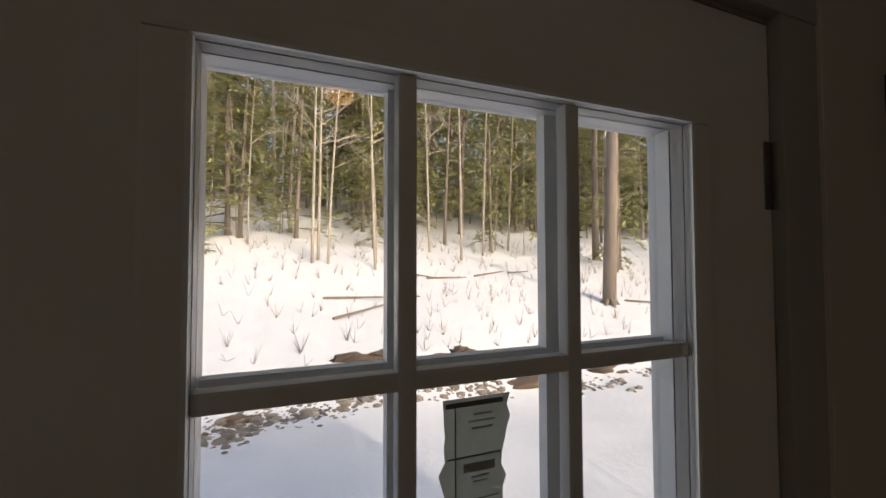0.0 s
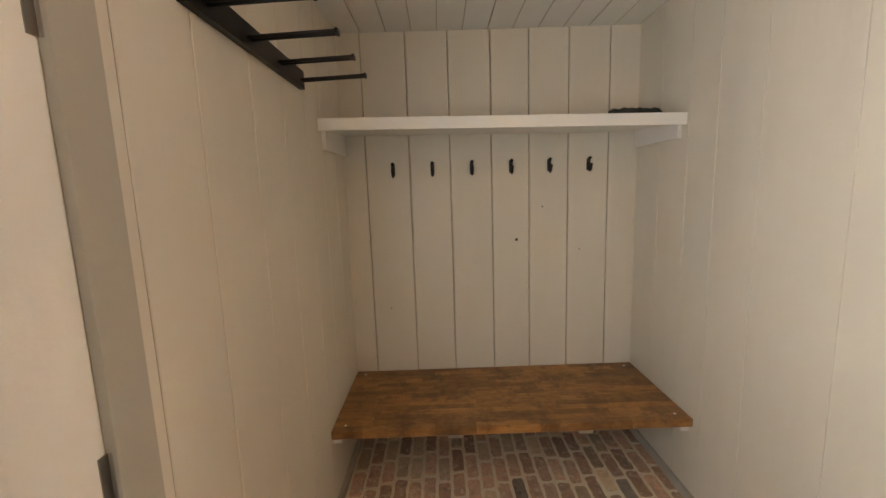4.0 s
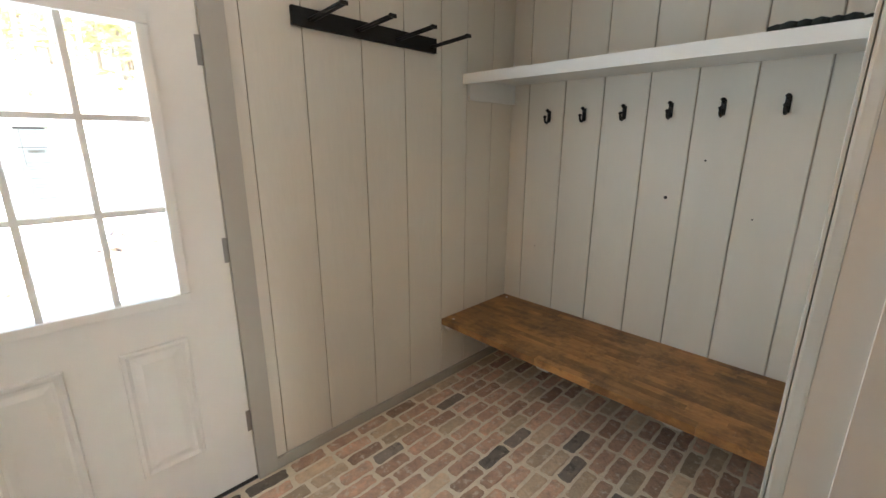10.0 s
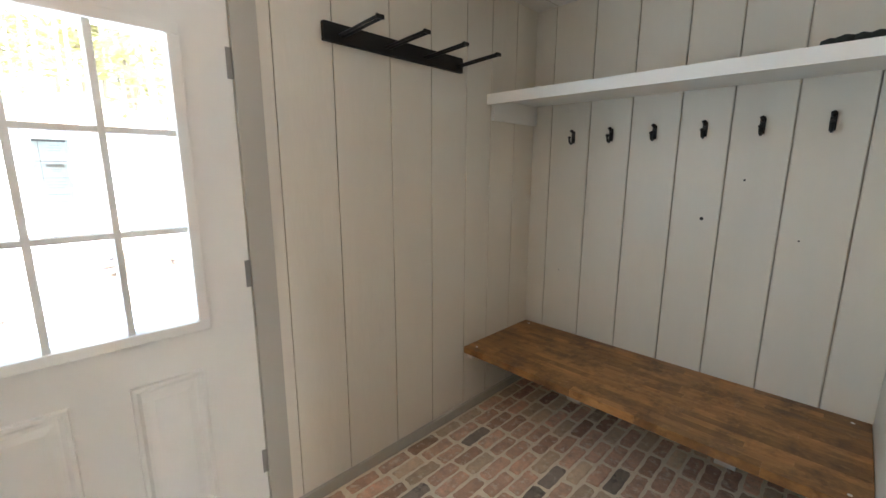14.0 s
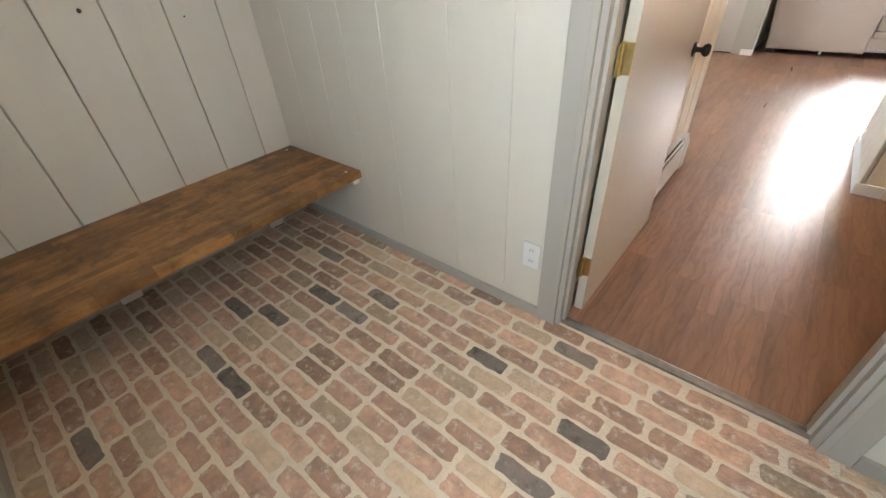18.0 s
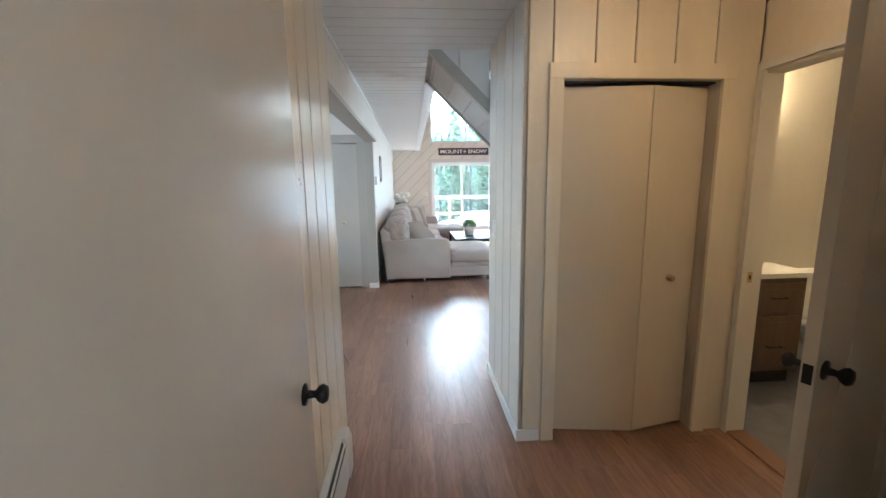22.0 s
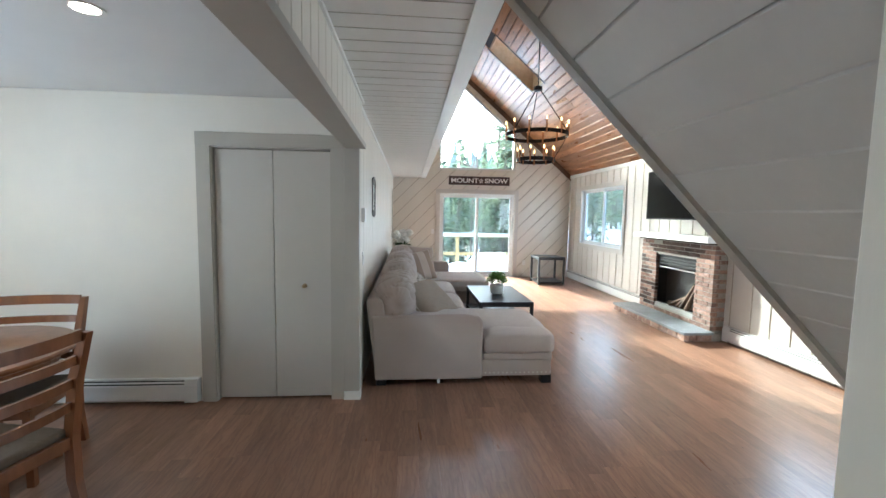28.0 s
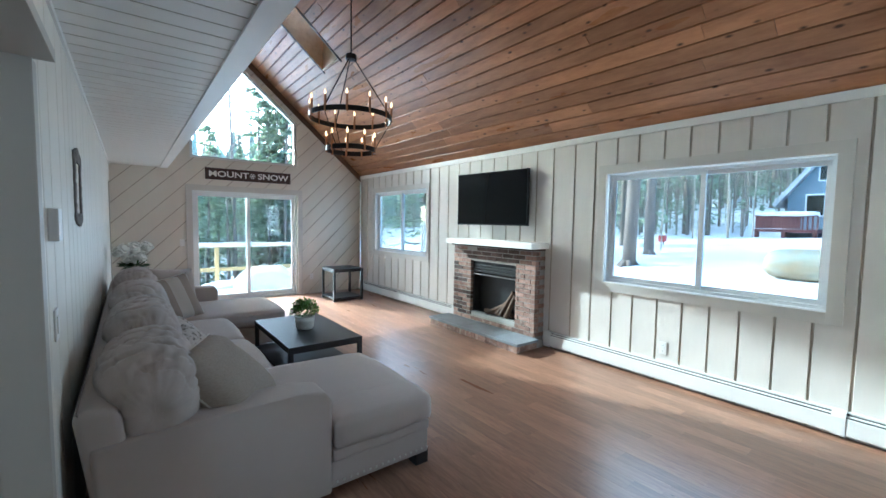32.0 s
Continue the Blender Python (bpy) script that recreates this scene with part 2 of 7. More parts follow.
def tube(bm, pts, r, seg=8, r_end=None):
    """A round bar along a line of points, tapering to r_end."""
    pts = [Vector(p) for p in pts]
    rings = []
    for i, p in enumerate(pts):
        d = (pts[min(i + 1, len(pts) - 1)] - pts[max(i - 1, 0)]).normalized()
        q = d.to_track_quat("Z", "Y")
        f = i / max(1, len(pts) - 1)
        rr = r + ((r_end if r_end is not None else r) - r) * f
        rings.append([bm.verts.new(p + q @ Vector((rr * math.cos(6.28318 * k / seg), rr * math.sin(6.28318 * k / seg), 0))) for k in range(seg)])
    for a, b in zip(rings, rings[1:]):
        for k in range(seg):
            bm.faces.new((a[k], a[(k + 1) % seg], b[(k + 1) % seg], b[k]))
    bm.faces.new(rings[0][::-1])
    bm.faces.new(rings[-1])


def lathe(bm, profile, centre=(0, 0, 0), seg=20, axis="z", caps=True):
    """A turned shape: profile rows of (radius, height)."""
    rings = []
    c = Vector(centre)
    for r, h in profile:
        ring = []
        for k in range(seg):
            a, b = r * math.cos(6.28318 * k / seg), r * math.sin(6.28318 * k / seg)
            ring.append(bm.verts.new(c + Vector({"z": (a, b, h), "y": (a, h, b), "x": (h, a, b)}[axis])))
        rings.append(ring)
    for a, b in zip(rings, rings[1:]):
        for k in range(seg):
            bm.faces.new((a[k], a[(k + 1) % seg], b[(k + 1) % seg], b[k]))
    if caps:
        bm.faces.new(rings[0])
        bm.faces.new(rings[-1])


def part(name, bm, mat, parent=None, label="", smooth=False, m=None):
    bmesh.ops.recalc_face_normals(bm, faces=bm.faces)
    me = bpy.data.meshes.new(name)
    bm.to_mesh(me)
    bm.free()
    me.materials.append(mat)
    if smooth:
        for p in me.polygons:
            p.use_smooth = True
    ob = new(name, me)
    if parent:
        ob.parent = parent
    if m:
        ob.matrix_basis = m
    if label:
        ob["label"] = label
    return ob


def thing(name, label, category, at=(0, 0, 0), group="", rz=0.0, kind=""):
    ob = new(name)
    ob.empty_display_size = 0.1
    ob.matrix_basis = pose(*at, 0, 0, rz)
    return tagged(ob, label, category, group, kind)


def boxpart(name, dims, mat, parent=None, label="", bevel=0.0, m=None, smooth=False):
    bm = bmesh.new()
    box(bm, *dims, bevel=bevel)
    return part(name, bm, mat, parent, label, m=m, smooth=smooth)


def shade_edges(ob, facing, mat=None):
    """Only the face of a board keeps its paint: the sides in the joint carry groove shade in their colour."""
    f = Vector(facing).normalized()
    ob.data.materials.append(mat or JOINTSHADE)
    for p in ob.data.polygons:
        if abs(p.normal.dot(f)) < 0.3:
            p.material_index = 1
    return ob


def smear(mat, colour, scale, lo, hi, most):
    """Patches of a second matter left on a surface."""
    nt = mat.node_tree
    n, l = nt.nodes, nt.links
    b = n["Principled BSDF"]
    src = b.inputs["Base Color"].links[0].from_socket
    geo, tex, rng, mix = n.new("ShaderNodeNewGeometry"), n.new("ShaderNodeTexNoise"), n.new("ShaderNodeMapRange"), n.new("ShaderNodeMix")
    tex.inputs["Scale"].default_value, tex.inputs["Detail"].default_value, tex.inputs["Roughness"].default_value = scale, 8, 0.7
    rng.inputs["From Min"].default_value, rng.inputs["From Max"].default_value, rng.inputs["To Max"].default_value = lo, hi, most
    mix.data_type = "RGBA"
    mix.inputs["B"].default_value = (*colour, 1)
    l.new(geo.outputs["Position"], tex.inputs["Vector"])
    l.new(tex.outputs["Fac"], rng.inputs["Value"])
    l.new(rng.outputs[0], mix.inputs["Factor"])
    l.new(src, mix.inputs["A"])
    l.new(mix.outputs["Result"], b.inputs["Base Color"])


def structure(ob, label, category="wall"):
    return tagged(ob, label, category, kind="structure")


# ---- walls ----


def rects(u0, u1, z0, z1, holes):
    """The rectangle less its holes, as rectangles."""
    us = sorted({u0, u1, *(min(max(h[i], u0), u1) for h in holes for i in (0, 1))})
    out = []
    for a, b in zip(us, us[1:]):
        m = (a + b) / 2
        cuts = sorted((h[2], h[3]) for h in holes if h[0] < m < h[1])
        z = z0
        for c, d in cuts:
            if c > z:
                out.append((a, b, z, min(c, z1)))
            z = max(z, d)
        if z < z1:
            out.append((a, b, z, z1))
    return out


def wall(name, axis, pos, side, u0, u1, z0, z1, mat, label, holes=(), thick=0.12, grooves=None, gap=0.006, chamfer=0.004, board=0.02, bare=True):
    """A wall in the plane axis=pos whose room lies towards side; boards between the grooves are parts. bare gives the
    joints the shade tone.
    """
    def lay(bm, a, b, c, d, d0, d1, ca=0.0, cb=0.0):
        # ca, cb: chamfers at the two upright edges of a board
        prof = [(a, d0), (b, d0), (b, d1 - cb), (b - cb, d1), (a + ca, d1), (a, d1 - ca)] if (ca or cb) else [(a, d0), (b, d0), (b, d1), (a, d1)]
        prof = [q for i, q in enumerate(prof) if q != prof[i - 1]]
        pts = [((u, pos + side * w) if axis == "y" else (pos + side * w, u)) for u, w in prof]
        prism(bm, pts, c, d)
    bm = bmesh.new()
    front = -board if grooves else 0.0
    for a, b, c, d in rects(u0, u1, z0, z1, holes):
        lay(bm, a, b, c, d, -thick, front)
    ob = structure(part(name, bm, JOINTSHADE if grooves and bare else mat), label)
    if grooves:
        edges = [u0, *[g for g in sorted(grooves) if u0 + 0.02 < g < u1 - 0.02], u1]
        for a, b in zip(edges, edges[1:]):
            a2, b2 = a + gap / 2, b - gap / 2
            bm = bmesh.new()
            for p, q, c, d in rects(a2, b2, z0, z1, holes):
                lay(bm, p, q, c, d, front, 0.0, chamfer if abs(p - a2) < 1e-6 else 0.0, chamfer if abs(q - b2) < 1e-6 else 0.0)
            piece = part("board", bm, mat, ob)
            if bare:
                shade_edges(piece, (0, 1, 0) if axis == "y" else (1, 0, 0))
    return ob


def spread(a, b, width, jitter, seed):
    rnd = random.Random(seed)
    out, u = [], a
    while u < b - width * 0.6:
        u += width * (1 + rnd.uniform(-jitter, jitter))
        out.append(u)
    return out


def casing(name, axis, pos, side, u0, u1, z1, mat, label, width=0.09, thick=0.02, z0=0.0, sill=False, reveal=0.0):
    """Flat trim round an opening: two uprights and a head (and a foot for a window)."""
    top = thing(name, label, "trim", kind="structure")
    pieces = [("upright", u0 - width, u0, z0 - (width if sill else 0), z1), ("upright", u1, u1 + width, z0 - (width if sill else 0), z1), ("head", u0 - width, u1 + width, z1, z1 + width)]
    if sill:
        pieces.append(("foot", u0, u1, z0 - width, z0))
    for nm, a, b, c, d in pieces:
        bm = bmesh.new()
        lo, hi = sorted((pos, pos + side * (thick if nm != "head" else thick + 0.002)))
        if axis == "y":
            box(bm, a, b, lo, hi, c, d, bevel=0.003)
        else:
            box(bm, lo, hi, a, b, c, d, bevel=0.003)
        part(nm, bm, mat, top)
    return top


ZC = 2.42          # flat ceilings
XE, XW, YN, YS = 2.53, -0.47, 0.255, -1.46   # entry
XH, YA, YB = 0.755, -3.49, -4.40             # hall
FW, GY, CW, YD = -3.55, -13.87, 0.87, -7.16  # living room, dining
EAVE, SLOPE = 2.56, 0.857

# ---- entry room ----
door_hole = (-0.222, 0.702, -0.1, 2.05)
wall("wall_entry_north", "y", YN, -1, XW, XE, -0.1, ZC, CREAM, "cream painted vertical board wall beside the entry door", [door_hole],
     grooves=[0.844, 1.087, 1.372, 1.624, 1.881, 2.089, 2.319, -0.33], thick=0.16, gap=0.003, chamfer=0.002, board=0.014)
wall("wall_entry_east", "x", XE, -1, YS - 0.06, YN + 0.1, -0.1, ZC, CREAM, "cream painted vertical board wall behind the bench",
     grooves=[0.125, -0.128, -0.365, -0.607, -0.826, -1.056, -1.292], gap=0.004, board=0.016)
hall_hole = (-0.19, 0.715, -0.1, 2.05)
wall("wall_entry_south", "y", YS, 1, XW - 0.05, XE, -0.1, ZC, CREAM, "cream painted vertical board wall beside the hall doorway", [hall_hole],
     grooves=[2.28, 2.037, 1.837, 1.595, 1.25, 0.98, -0.36], thick=0.06, gap=0.0018, chamfer=0.001, board=0.012, bare=False)
west_hole = (-1.37, -0.16, -0.1, 2.03)
wall("wall_entry_west", "x", XW, 1, YS, YN, -0.1, ZC, CREAM, "plain cream painted wall around the closet door", [west_hole])
# unseen back panel, added so that no daylight enters by the closet opening
structure(boxpart("closet_back_entry", (XW - 0.135, XW - 0.115, -1.40, -0.10, -0.1, 2.06), CREAM_FLAT), "cream back of the shallow entry closet", "wall")
top = thing("closet_casing_entry", "greige painted flat casing of the entry closet", "trim", kind="structure")
boxpart("upright", (XW, XW + 0.016, -0.157, -0.03, 0, 2.03), GREIGE, top, bevel=0.003)
boxpart("head", (XW, XW + 0.018, -1.40, -0.03, 2.03, 2.12), GREIGE, top, bevel=0.003)
top = thing("door_closet_entry", "plain cream painted closet door standing a little ajar", "door", kind="structure")
TILT = Matrix.Translation((XW + 0.012, -0.162, 0)) @ Matrix.Rotation(0.068, 4, "Z")
for nm, dims in (("slab", (-0.034, 0.0, -1.152, 0, 0.02, 2.02)), ("edge_strip", (-0.034, 0.0, -1.182, -1.1545, 0.02, 2.02))):
    bm = bmesh.new()
    box(bm, *dims, bevel=0.002)
    bm.transform(TILT)
    part(nm, bm, CREAM, top)
wall("wall_hall_north", "y", YS - 0.12, -1, -1.5, XH, -0.1, ZC, CREAM, "cream painted hall wall around the doorway", [hall_hole], grooves=[-0.5, -0.8, -1.1], thick=0.06)
# unseen posts, added where daylight leaked in at the corners
bm = bmesh.new()
box(bm, XW - 0.14, XW - 0.021, YN, YN + 0.16, -0.1, ZC)
box(bm, XW - 0.14, XW - 0.021, YS - 0.12, YS, -0.1, ZC)
structure(part("wall_corner_posts", bm, CREAM_FLAT), "added posts closing the entry wall corners against daylight")
casing("door_casing_entry", "y", YN, -1, -0.222, 0.702, 2.05, GREIGE, "greige painted flat casing around the entry door", width=0.088)
casing("doorway_casing_entry", "y", YS, 1, -0.19, 0.715, 2.05, GREIGE, "greige painted stepped casing around the hall doorway", width=0.085, thick=0.014)
casing("doorway_casing_inner_step", "y", YS + 0.014, 1, -0.19, 0.715, 2.05, GREIGE, "greige painted inner bead of the doorway casing", width=0.022, thick=0.004)
casing("doorway_casing_hall", "y", YS - 0.12, -1, -0.19, 0.715, 2.05, GREIGE, "greige painted casing on the hall side", width=0.04)
bm = bmesh.new()
for a, b in ((-0.19, -0.172), (0.697, 0.715)):
    box(bm, a, b, YS - 0.12, YS, 0, 2.05)
box(bm, -0.19, 0.715, YS - 0.12, YS, 2.032, 2.05)
for a, b in ((-0.172, -0.16), (0.685, 0.697)):
    box(bm, a, b, YS - 0.07, YS - 0.03, 0, 2.032)
structure(part("door_jamb_hall", bm, GREIGE), "greige painted jamb of the hall doorway", "trim")
for nm, dims in (("baseboard_north", (0.79, XE, YN - 0.018, YN, 0, 0.055)), ("baseboard_south", (0.80, XE, YS, YS + 0.018, 0, 0.05)), ("baseboard_south_short", (XW, -0.275, YS, YS + 0.018, 0, 0.06)),
                 ("baseboard_east", (XE - 0.018, XE, YS + 0.018, YN - 0.018, 0, 0.055))):
    structure(boxpart(nm, dims, GREIGE, bevel=0.003), "low greige painted baseboard above the brick floor", "baseboard")
# board ceiling of entry and hall, boards across
bm = bmesh.new()
y = YN
while y > YB - 0.05:
    box(bm, XW if y > YS else -1.5, XE if y > YS else 0.865, max(y - 0.137, YB - 0.05), y, ZC, ZC + 0.02)
    y -= 0.142
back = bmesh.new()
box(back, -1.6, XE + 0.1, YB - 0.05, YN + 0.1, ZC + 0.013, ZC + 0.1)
structure(part("ceiling_entry_hall_backing", back, PALESHADE), "backing toned as shade above the joints of the white ceiling", "ceiling")
structure(shade_edges(part("ceiling_entry_hall", bm, CEILW), (0, 0, 1), PALESHADE), "white painted board ceiling with open joints", "ceiling")

# ---- floors ----
structure(boxpart("floor_entry", (XW - 0.1, XE + 0.1, YS - 0.02, YN + 0.14, -0.12, -0.0012), MORTAR), "pale mortar bed of the old brick floor", "floor")
FLOORBED = material("floor_underlay", (0.09, 0.05, 0.033), 0.9)
structure(boxpart("floor_wood", (FW - 0.1, 4.3, GY - 0.1, YS - 0.02, -0.15, -0.012), FLOORBED), "reddish brown wood plank floor of hall and living room", "floor")

# ---- hall ----
wall("wall_hall_east", "x", XH, -1, -3.55, YS - 0.12, -0.1, ZC, OLDCREAM, "cream painted board wall of the hall, rough old boards", grooves=[-3.36, -3.15, -2.975, -2.79, -2.5, -2.25, -2.0, -1.8], thick=0.13, gap=0.009)
structure(boxpart("wall_end_hall_east", (XH, XH + 0.13, -3.572, -3.55, 0, 2.1), OLDCREAM, bevel=0.003), "painted end board of the hall wall", "trim")
bif = (-1.29, -0.44, -0.1, 2.01)
wall("wall_closet_front", "y", YA, 1, -1.5, -0.257, -0.1, ZC, OLDCREAM, "cream painted board wall above the folding closet doors", [bif], grooves=[-0.385, -0.605, -0.815, -1.03, -1.25], thick=0.1, gap=0.005)
casing("closet_casing_hall", "y", YA, 1, -1.29, -0.44, 2.01, OLDCREAM, "cream painted casing around the folding closet doors", width=0.075)
wall("wall_hall_west", "x", -0.235, 1, YB, YA - 0.001, -0.1, ZC, CREAM, "white painted board wall of the passage with a light switch", grooves=[-3.72, -3.92, -4.16], thick=0.021, gap=0.009)
bath = (-3.46, -2.70, -0.1, 2.05)
wall("wall_hall_bath", "x", -1.5, 1, YA, YS - 0.12, -0.1, ZC, OLDCREAM, "cream painted board wall with the bathroom doorway", [bath], grooves=[-2.6, -2.4, -2.2, -1.9], thick=0.1)
casing("bath_casing", "x", -1.5, 1, -3.44, -2.70, 2.05, CREAM, "cream painted casing of the bathroom doorway", width=0.04)
bm = bmesh.new()
box(bm, -1.6, -1.5, -3.46, -3.444, 0, 2.05)
box(bm, -1.6, -1.5, -2.716, -2.70, 0, 2.05)
box(bm, -1.6, -1.5, -3.46, -2.70, 2.034, 2.05)
structure(part("door_jamb_bath", bm, CREAM), "cream painted jamb of the bathroom doorway", "trim")
for nm, dims in (("baseboard_passage", (-0.235, -0.222, YB, YA, 0, 0.07)), ("baseboard_corner", (-0.44 + 0.08, -0.222, YA, YA + 0.013, 0, 0.07))):
    structure(boxpart(nm, dims, WHITE, bevel=0.003), "white painted baseboard", "baseboard")
# dark inside of the closet
wall("wall_closet_back", "y", YB, -1, FW, -0.335, -0.1, 3.2, CREAM, "plain cream wall under the stairs", thick=0.1)
wall("wall_closet_inner", "y", YB + 0.1, 1, -1.6, -0.335, -0.1, ZC, CREAM_FLAT, "plain wall inside the hall closet", thick=0.002)

# ---- bathroom ----
TILEGREY = material("grey_vinyl_floor", (0.18, 0.18, 0.19), 0.4, vary=0.3, scale=6)
structure(boxpart("floor_bathroom", (-3.7, -1.55, -5.0, -2.0, -0.01, 0.004), TILEGREY), "dark grey vinyl bathroom floor", "floor")
structure(boxpart("threshold_bathroom", (-1.6, -1.49, -3.444, -2.716, 0.0, 0.012), material("threshold_wood", (0.22, 0.11, 0.06), 0.4), bevel=0.003), "brown wooden bathroom threshold", "trim")
BATHW = material("warm_bathroom_paint", (0.72, 0.66, 0.55), 0.6, vary=0.05, scale=2)
bm = bmesh.new()
box(bm, -3.8, -3.7, -5.1, -1.9, -0.1, ZC)
box(bm, -3.7, -1.6, -5.1, -5.0, -0.1, ZC)
box(bm, -3.7, -1.6, -2.0, -1.9, -0.1, ZC)
box(bm, -1.61, -1.6, -5.0, YA - 0.1, -0.1, ZC)
box(bm, -3.7, -1.61, -4.52, -4.42, -0.1, ZC)
structure(part("wall_bathroom", bm, BATHW), "warm cream bathroom walls")
structure(boxpart("ceiling_bathroom", (-3.8, -1.6, -5.1, -1.9, ZC, ZC + 0.1), CEILFLAT), "white bathroom ceiling", "ceiling")

# ---- dining room ----
XD = 4.2
clos = (1.085, 2.0, -0.1, 2.04)
bm = bmesh.new()
for a, b, c, d in rects(0.95, XD, -0.1, ZC, [clos]):
    box(bm, a, b, YD - 0.12, YD, c, d)
structure(part("wall_dining_south", bm, CREAM_FLAT), "smooth cream plaster wall of the dining room")
# the window opening is unseen, added to let daylight into the dining room
bm = bmesh.new()
for a, b, p, q in rects(YD - 0.12, -2.9, -0.1, ZC, [(-5.7, -4.95, 1.0, 2.0)]):
    box(bm, XD, XD + 0.12, a, b, p, q)
structure(part("wall_dining_east", bm, CREAM_FLAT), "smooth cream plaster wall with a wide window opening")
structure(boxpart("wall_dining_north", (XH + 0.13, XD, -3.0, -2.9, -0.1, ZC), CREAM_FLAT), "smooth cream plaster wall")
structure(boxpart("ceiling_dining", (XH + 0.10, XD + 0.1, YD - 0.12, -2.9, ZC + 0.002, ZC + 0.1), CEILFLAT), "flat white dining room ceiling", "ceiling")
casing("closet_casing_dining", "y", YD, 1, 1.085, 2.0, 2.04, GREIGE, "greige painted casing around the folding closet doors", width=0.105)
# unseen closet side and ceiling, added to keep daylight from under the doors
structure(boxpart("wall_closet_dining_side", (2.2, 2.24, YD - 0.7, YD - 0.12, -0.1, ZC), CREAM_FLAT), "plain wall inside the closet")
structure(boxpart("ceiling_closet_dining", (0.9, 2.24, YD - 0.7, YD - 0.12, ZC, ZC + 0.05), CREAM_FLAT), "plain ceiling of the closet", "ceiling")
structure(boxpart("wall_closet_dining_back", (0.95, 2.2, YD - 0.7, YD - 0.66, -0.1, ZC), CREAM_FLAT), "plain wall inside the closet")
# header between passage and dining room
wall("wall_header_dining", "x", 0.84, -1, YD, -3.57, 2.09, ZC, CREAM, "cream painted short boards above the wide dining opening", grooves=spread(-7.16, -3.57, 0.145, 0.15, 4), thick=0.11)
bm = bmesh.new()
box(bm, 0.81, 0.97, YD, -3.573, 2.05, 2.088, bevel=0.003)
structure(part("header_soffit", bm, GREIGE), "greige painted board under the dining opening header", "trim")
bm = bmesh.new()
box(bm, 0.862, 0.98, YD - 0.05, YD + 0.02, 0, 2.05, bevel=0.004)
structure(part("pier_casing", bm, GREIGE), "greige painted end of the wall between dining and living rooms", "trim")
structure(boxpart("pier_foot", (0.852, 0.985, YD - 0.05, YD + 0.035, 0, 0.07), WHITE, bevel=0.003), "white painted foot of the wall end", "baseboard")
structure(boxpart("header_edge_bead", (0.825, 0.84, YD, -3.572, ZC - 0.022, ZC - 0.002), WHITE), "white bead along the ceiling", "trim")

# ---- living room ----
wall("wall_living_couch", "x", CW, -1, GY, YD - 0.05, -0.1, 2.46, CREAM, "cream painted vertical board wall behind the sofa", grooves=spread(GY, YD, 0.24, 0.25, 7), thick=0.12)
w2 = (-13.12, -11.24, 0.93, 2.15)
bw = (-7.81, -5.97, 0.92, 2.11)
fgr = [-8.537 - 0.262 * k for k in range(0, 21)] + [-8.229, -7.964, -7.708, -7.473, -7.219, -6.985, -6.752, -6.52, -6.275, -6.04, -5.8, -5.56, -5.3, -5.05, -4.8]
wall("wall_living_fireplace", "x", FW, 1, GY, YB, -0.1, EAVE, OFFWHITE, "off-white painted wide board wall with channel joints", [w2, bw], grooves=fgr, gap=0.018, chamfer=0.003, board=0.014, thick=0.16)


def roof_z(x):
    return EAVE + SLOPE * (x - FW)


# gable: backing and diagonal boards, both cut round the openings
SL = (-2.13, -0.27, -0.1, 2.06)
GWX0, GWX1, GWZ = -2.13, -0.25, 2.64
XRIDGE = 0.55


def clip(poly, n, d):
    out = []
    for i, p in enumerate(poly):
        q = poly[i - 1]
        a, b = n[0] * q[0] + n[1] * q[1] - d, n[0] * p[0] + n[1] * p[1] - d
        if (a < 0) != (b < 0):
            t = a / (a - b)
            out.append((q[0] + t * (p[0] - q[0]), q[1] + t * (p[1] - q[1])))
        if b <= 0:
            out.append(p)
    return out


def gw_top(x):
    return 3.52 + SLOPE * (x - GWX0)


zones = [[(FW, -0.1), (GWX0, -0.1), (GWX0, roof_z(GWX0)), (FW, roof_z(FW))],
         [(GWX0, SL[3]), (GWX1, SL[3]), (GWX1, GWZ), (GWX0, GWZ)],
         [(GWX0, gw_top(GWX0)), (GWX1, gw_top(GWX1)), (GWX1, roof_z(GWX1)), (GWX0, roof_z(GWX0))],
         [(GWX1, -0.1), (1.3, -0.1), (1.3, 2.0), (XRIDGE, roof_z(XRIDGE)), (GWX1, roof_z(GWX1))]]
bm = bmesh.new()
for zn in zones:
    prism(bm, zn, GY - 0.16, GY - 0.018, "y")
gable = structure(part("wall_living_gable", bm, JOINTSHADE), "cream painted gable wall of diagonal boards")
n45 = (math.sqrt(0.5), math.sqrt(0.5))
width = 0.235
k0 = int(math.floor((FW - 0.1) * n45[0] / width)) - 1
for k in range(k0, k0 + 34):
    bm = bmesh.new()
    made = False
    for zn in zones:
        p = clip(clip(zn, n45, (k + 1) * width - 0.007), (-n45[0], -n45[1]), -(k * width + 0.007))
        p = [q for i, q in enumerate(p) if (Vector(q) - Vector(p[i - 1])).length > 1e-4]
        if len(p) > 2:
            prism(bm, p, GY - 0.018, GY, "y")
            made = True
    if made:
        shade_edges(part("board", bm, CREAM, gable), (0, 1, 0))
    else:
        bm.free()

# pine ceiling: boards along the room in one mesh, with a skylight well
PINE = material("stained_pine", (0.44, 0.212, 0.098), 0.3, colour2=(0.275, 0.12, 0.053), scale=5, stretch=(2.5, 0.5, 2.5), bump=0.1, bscale=30, per_object=0.28, per_island=True, rvary=0.08)
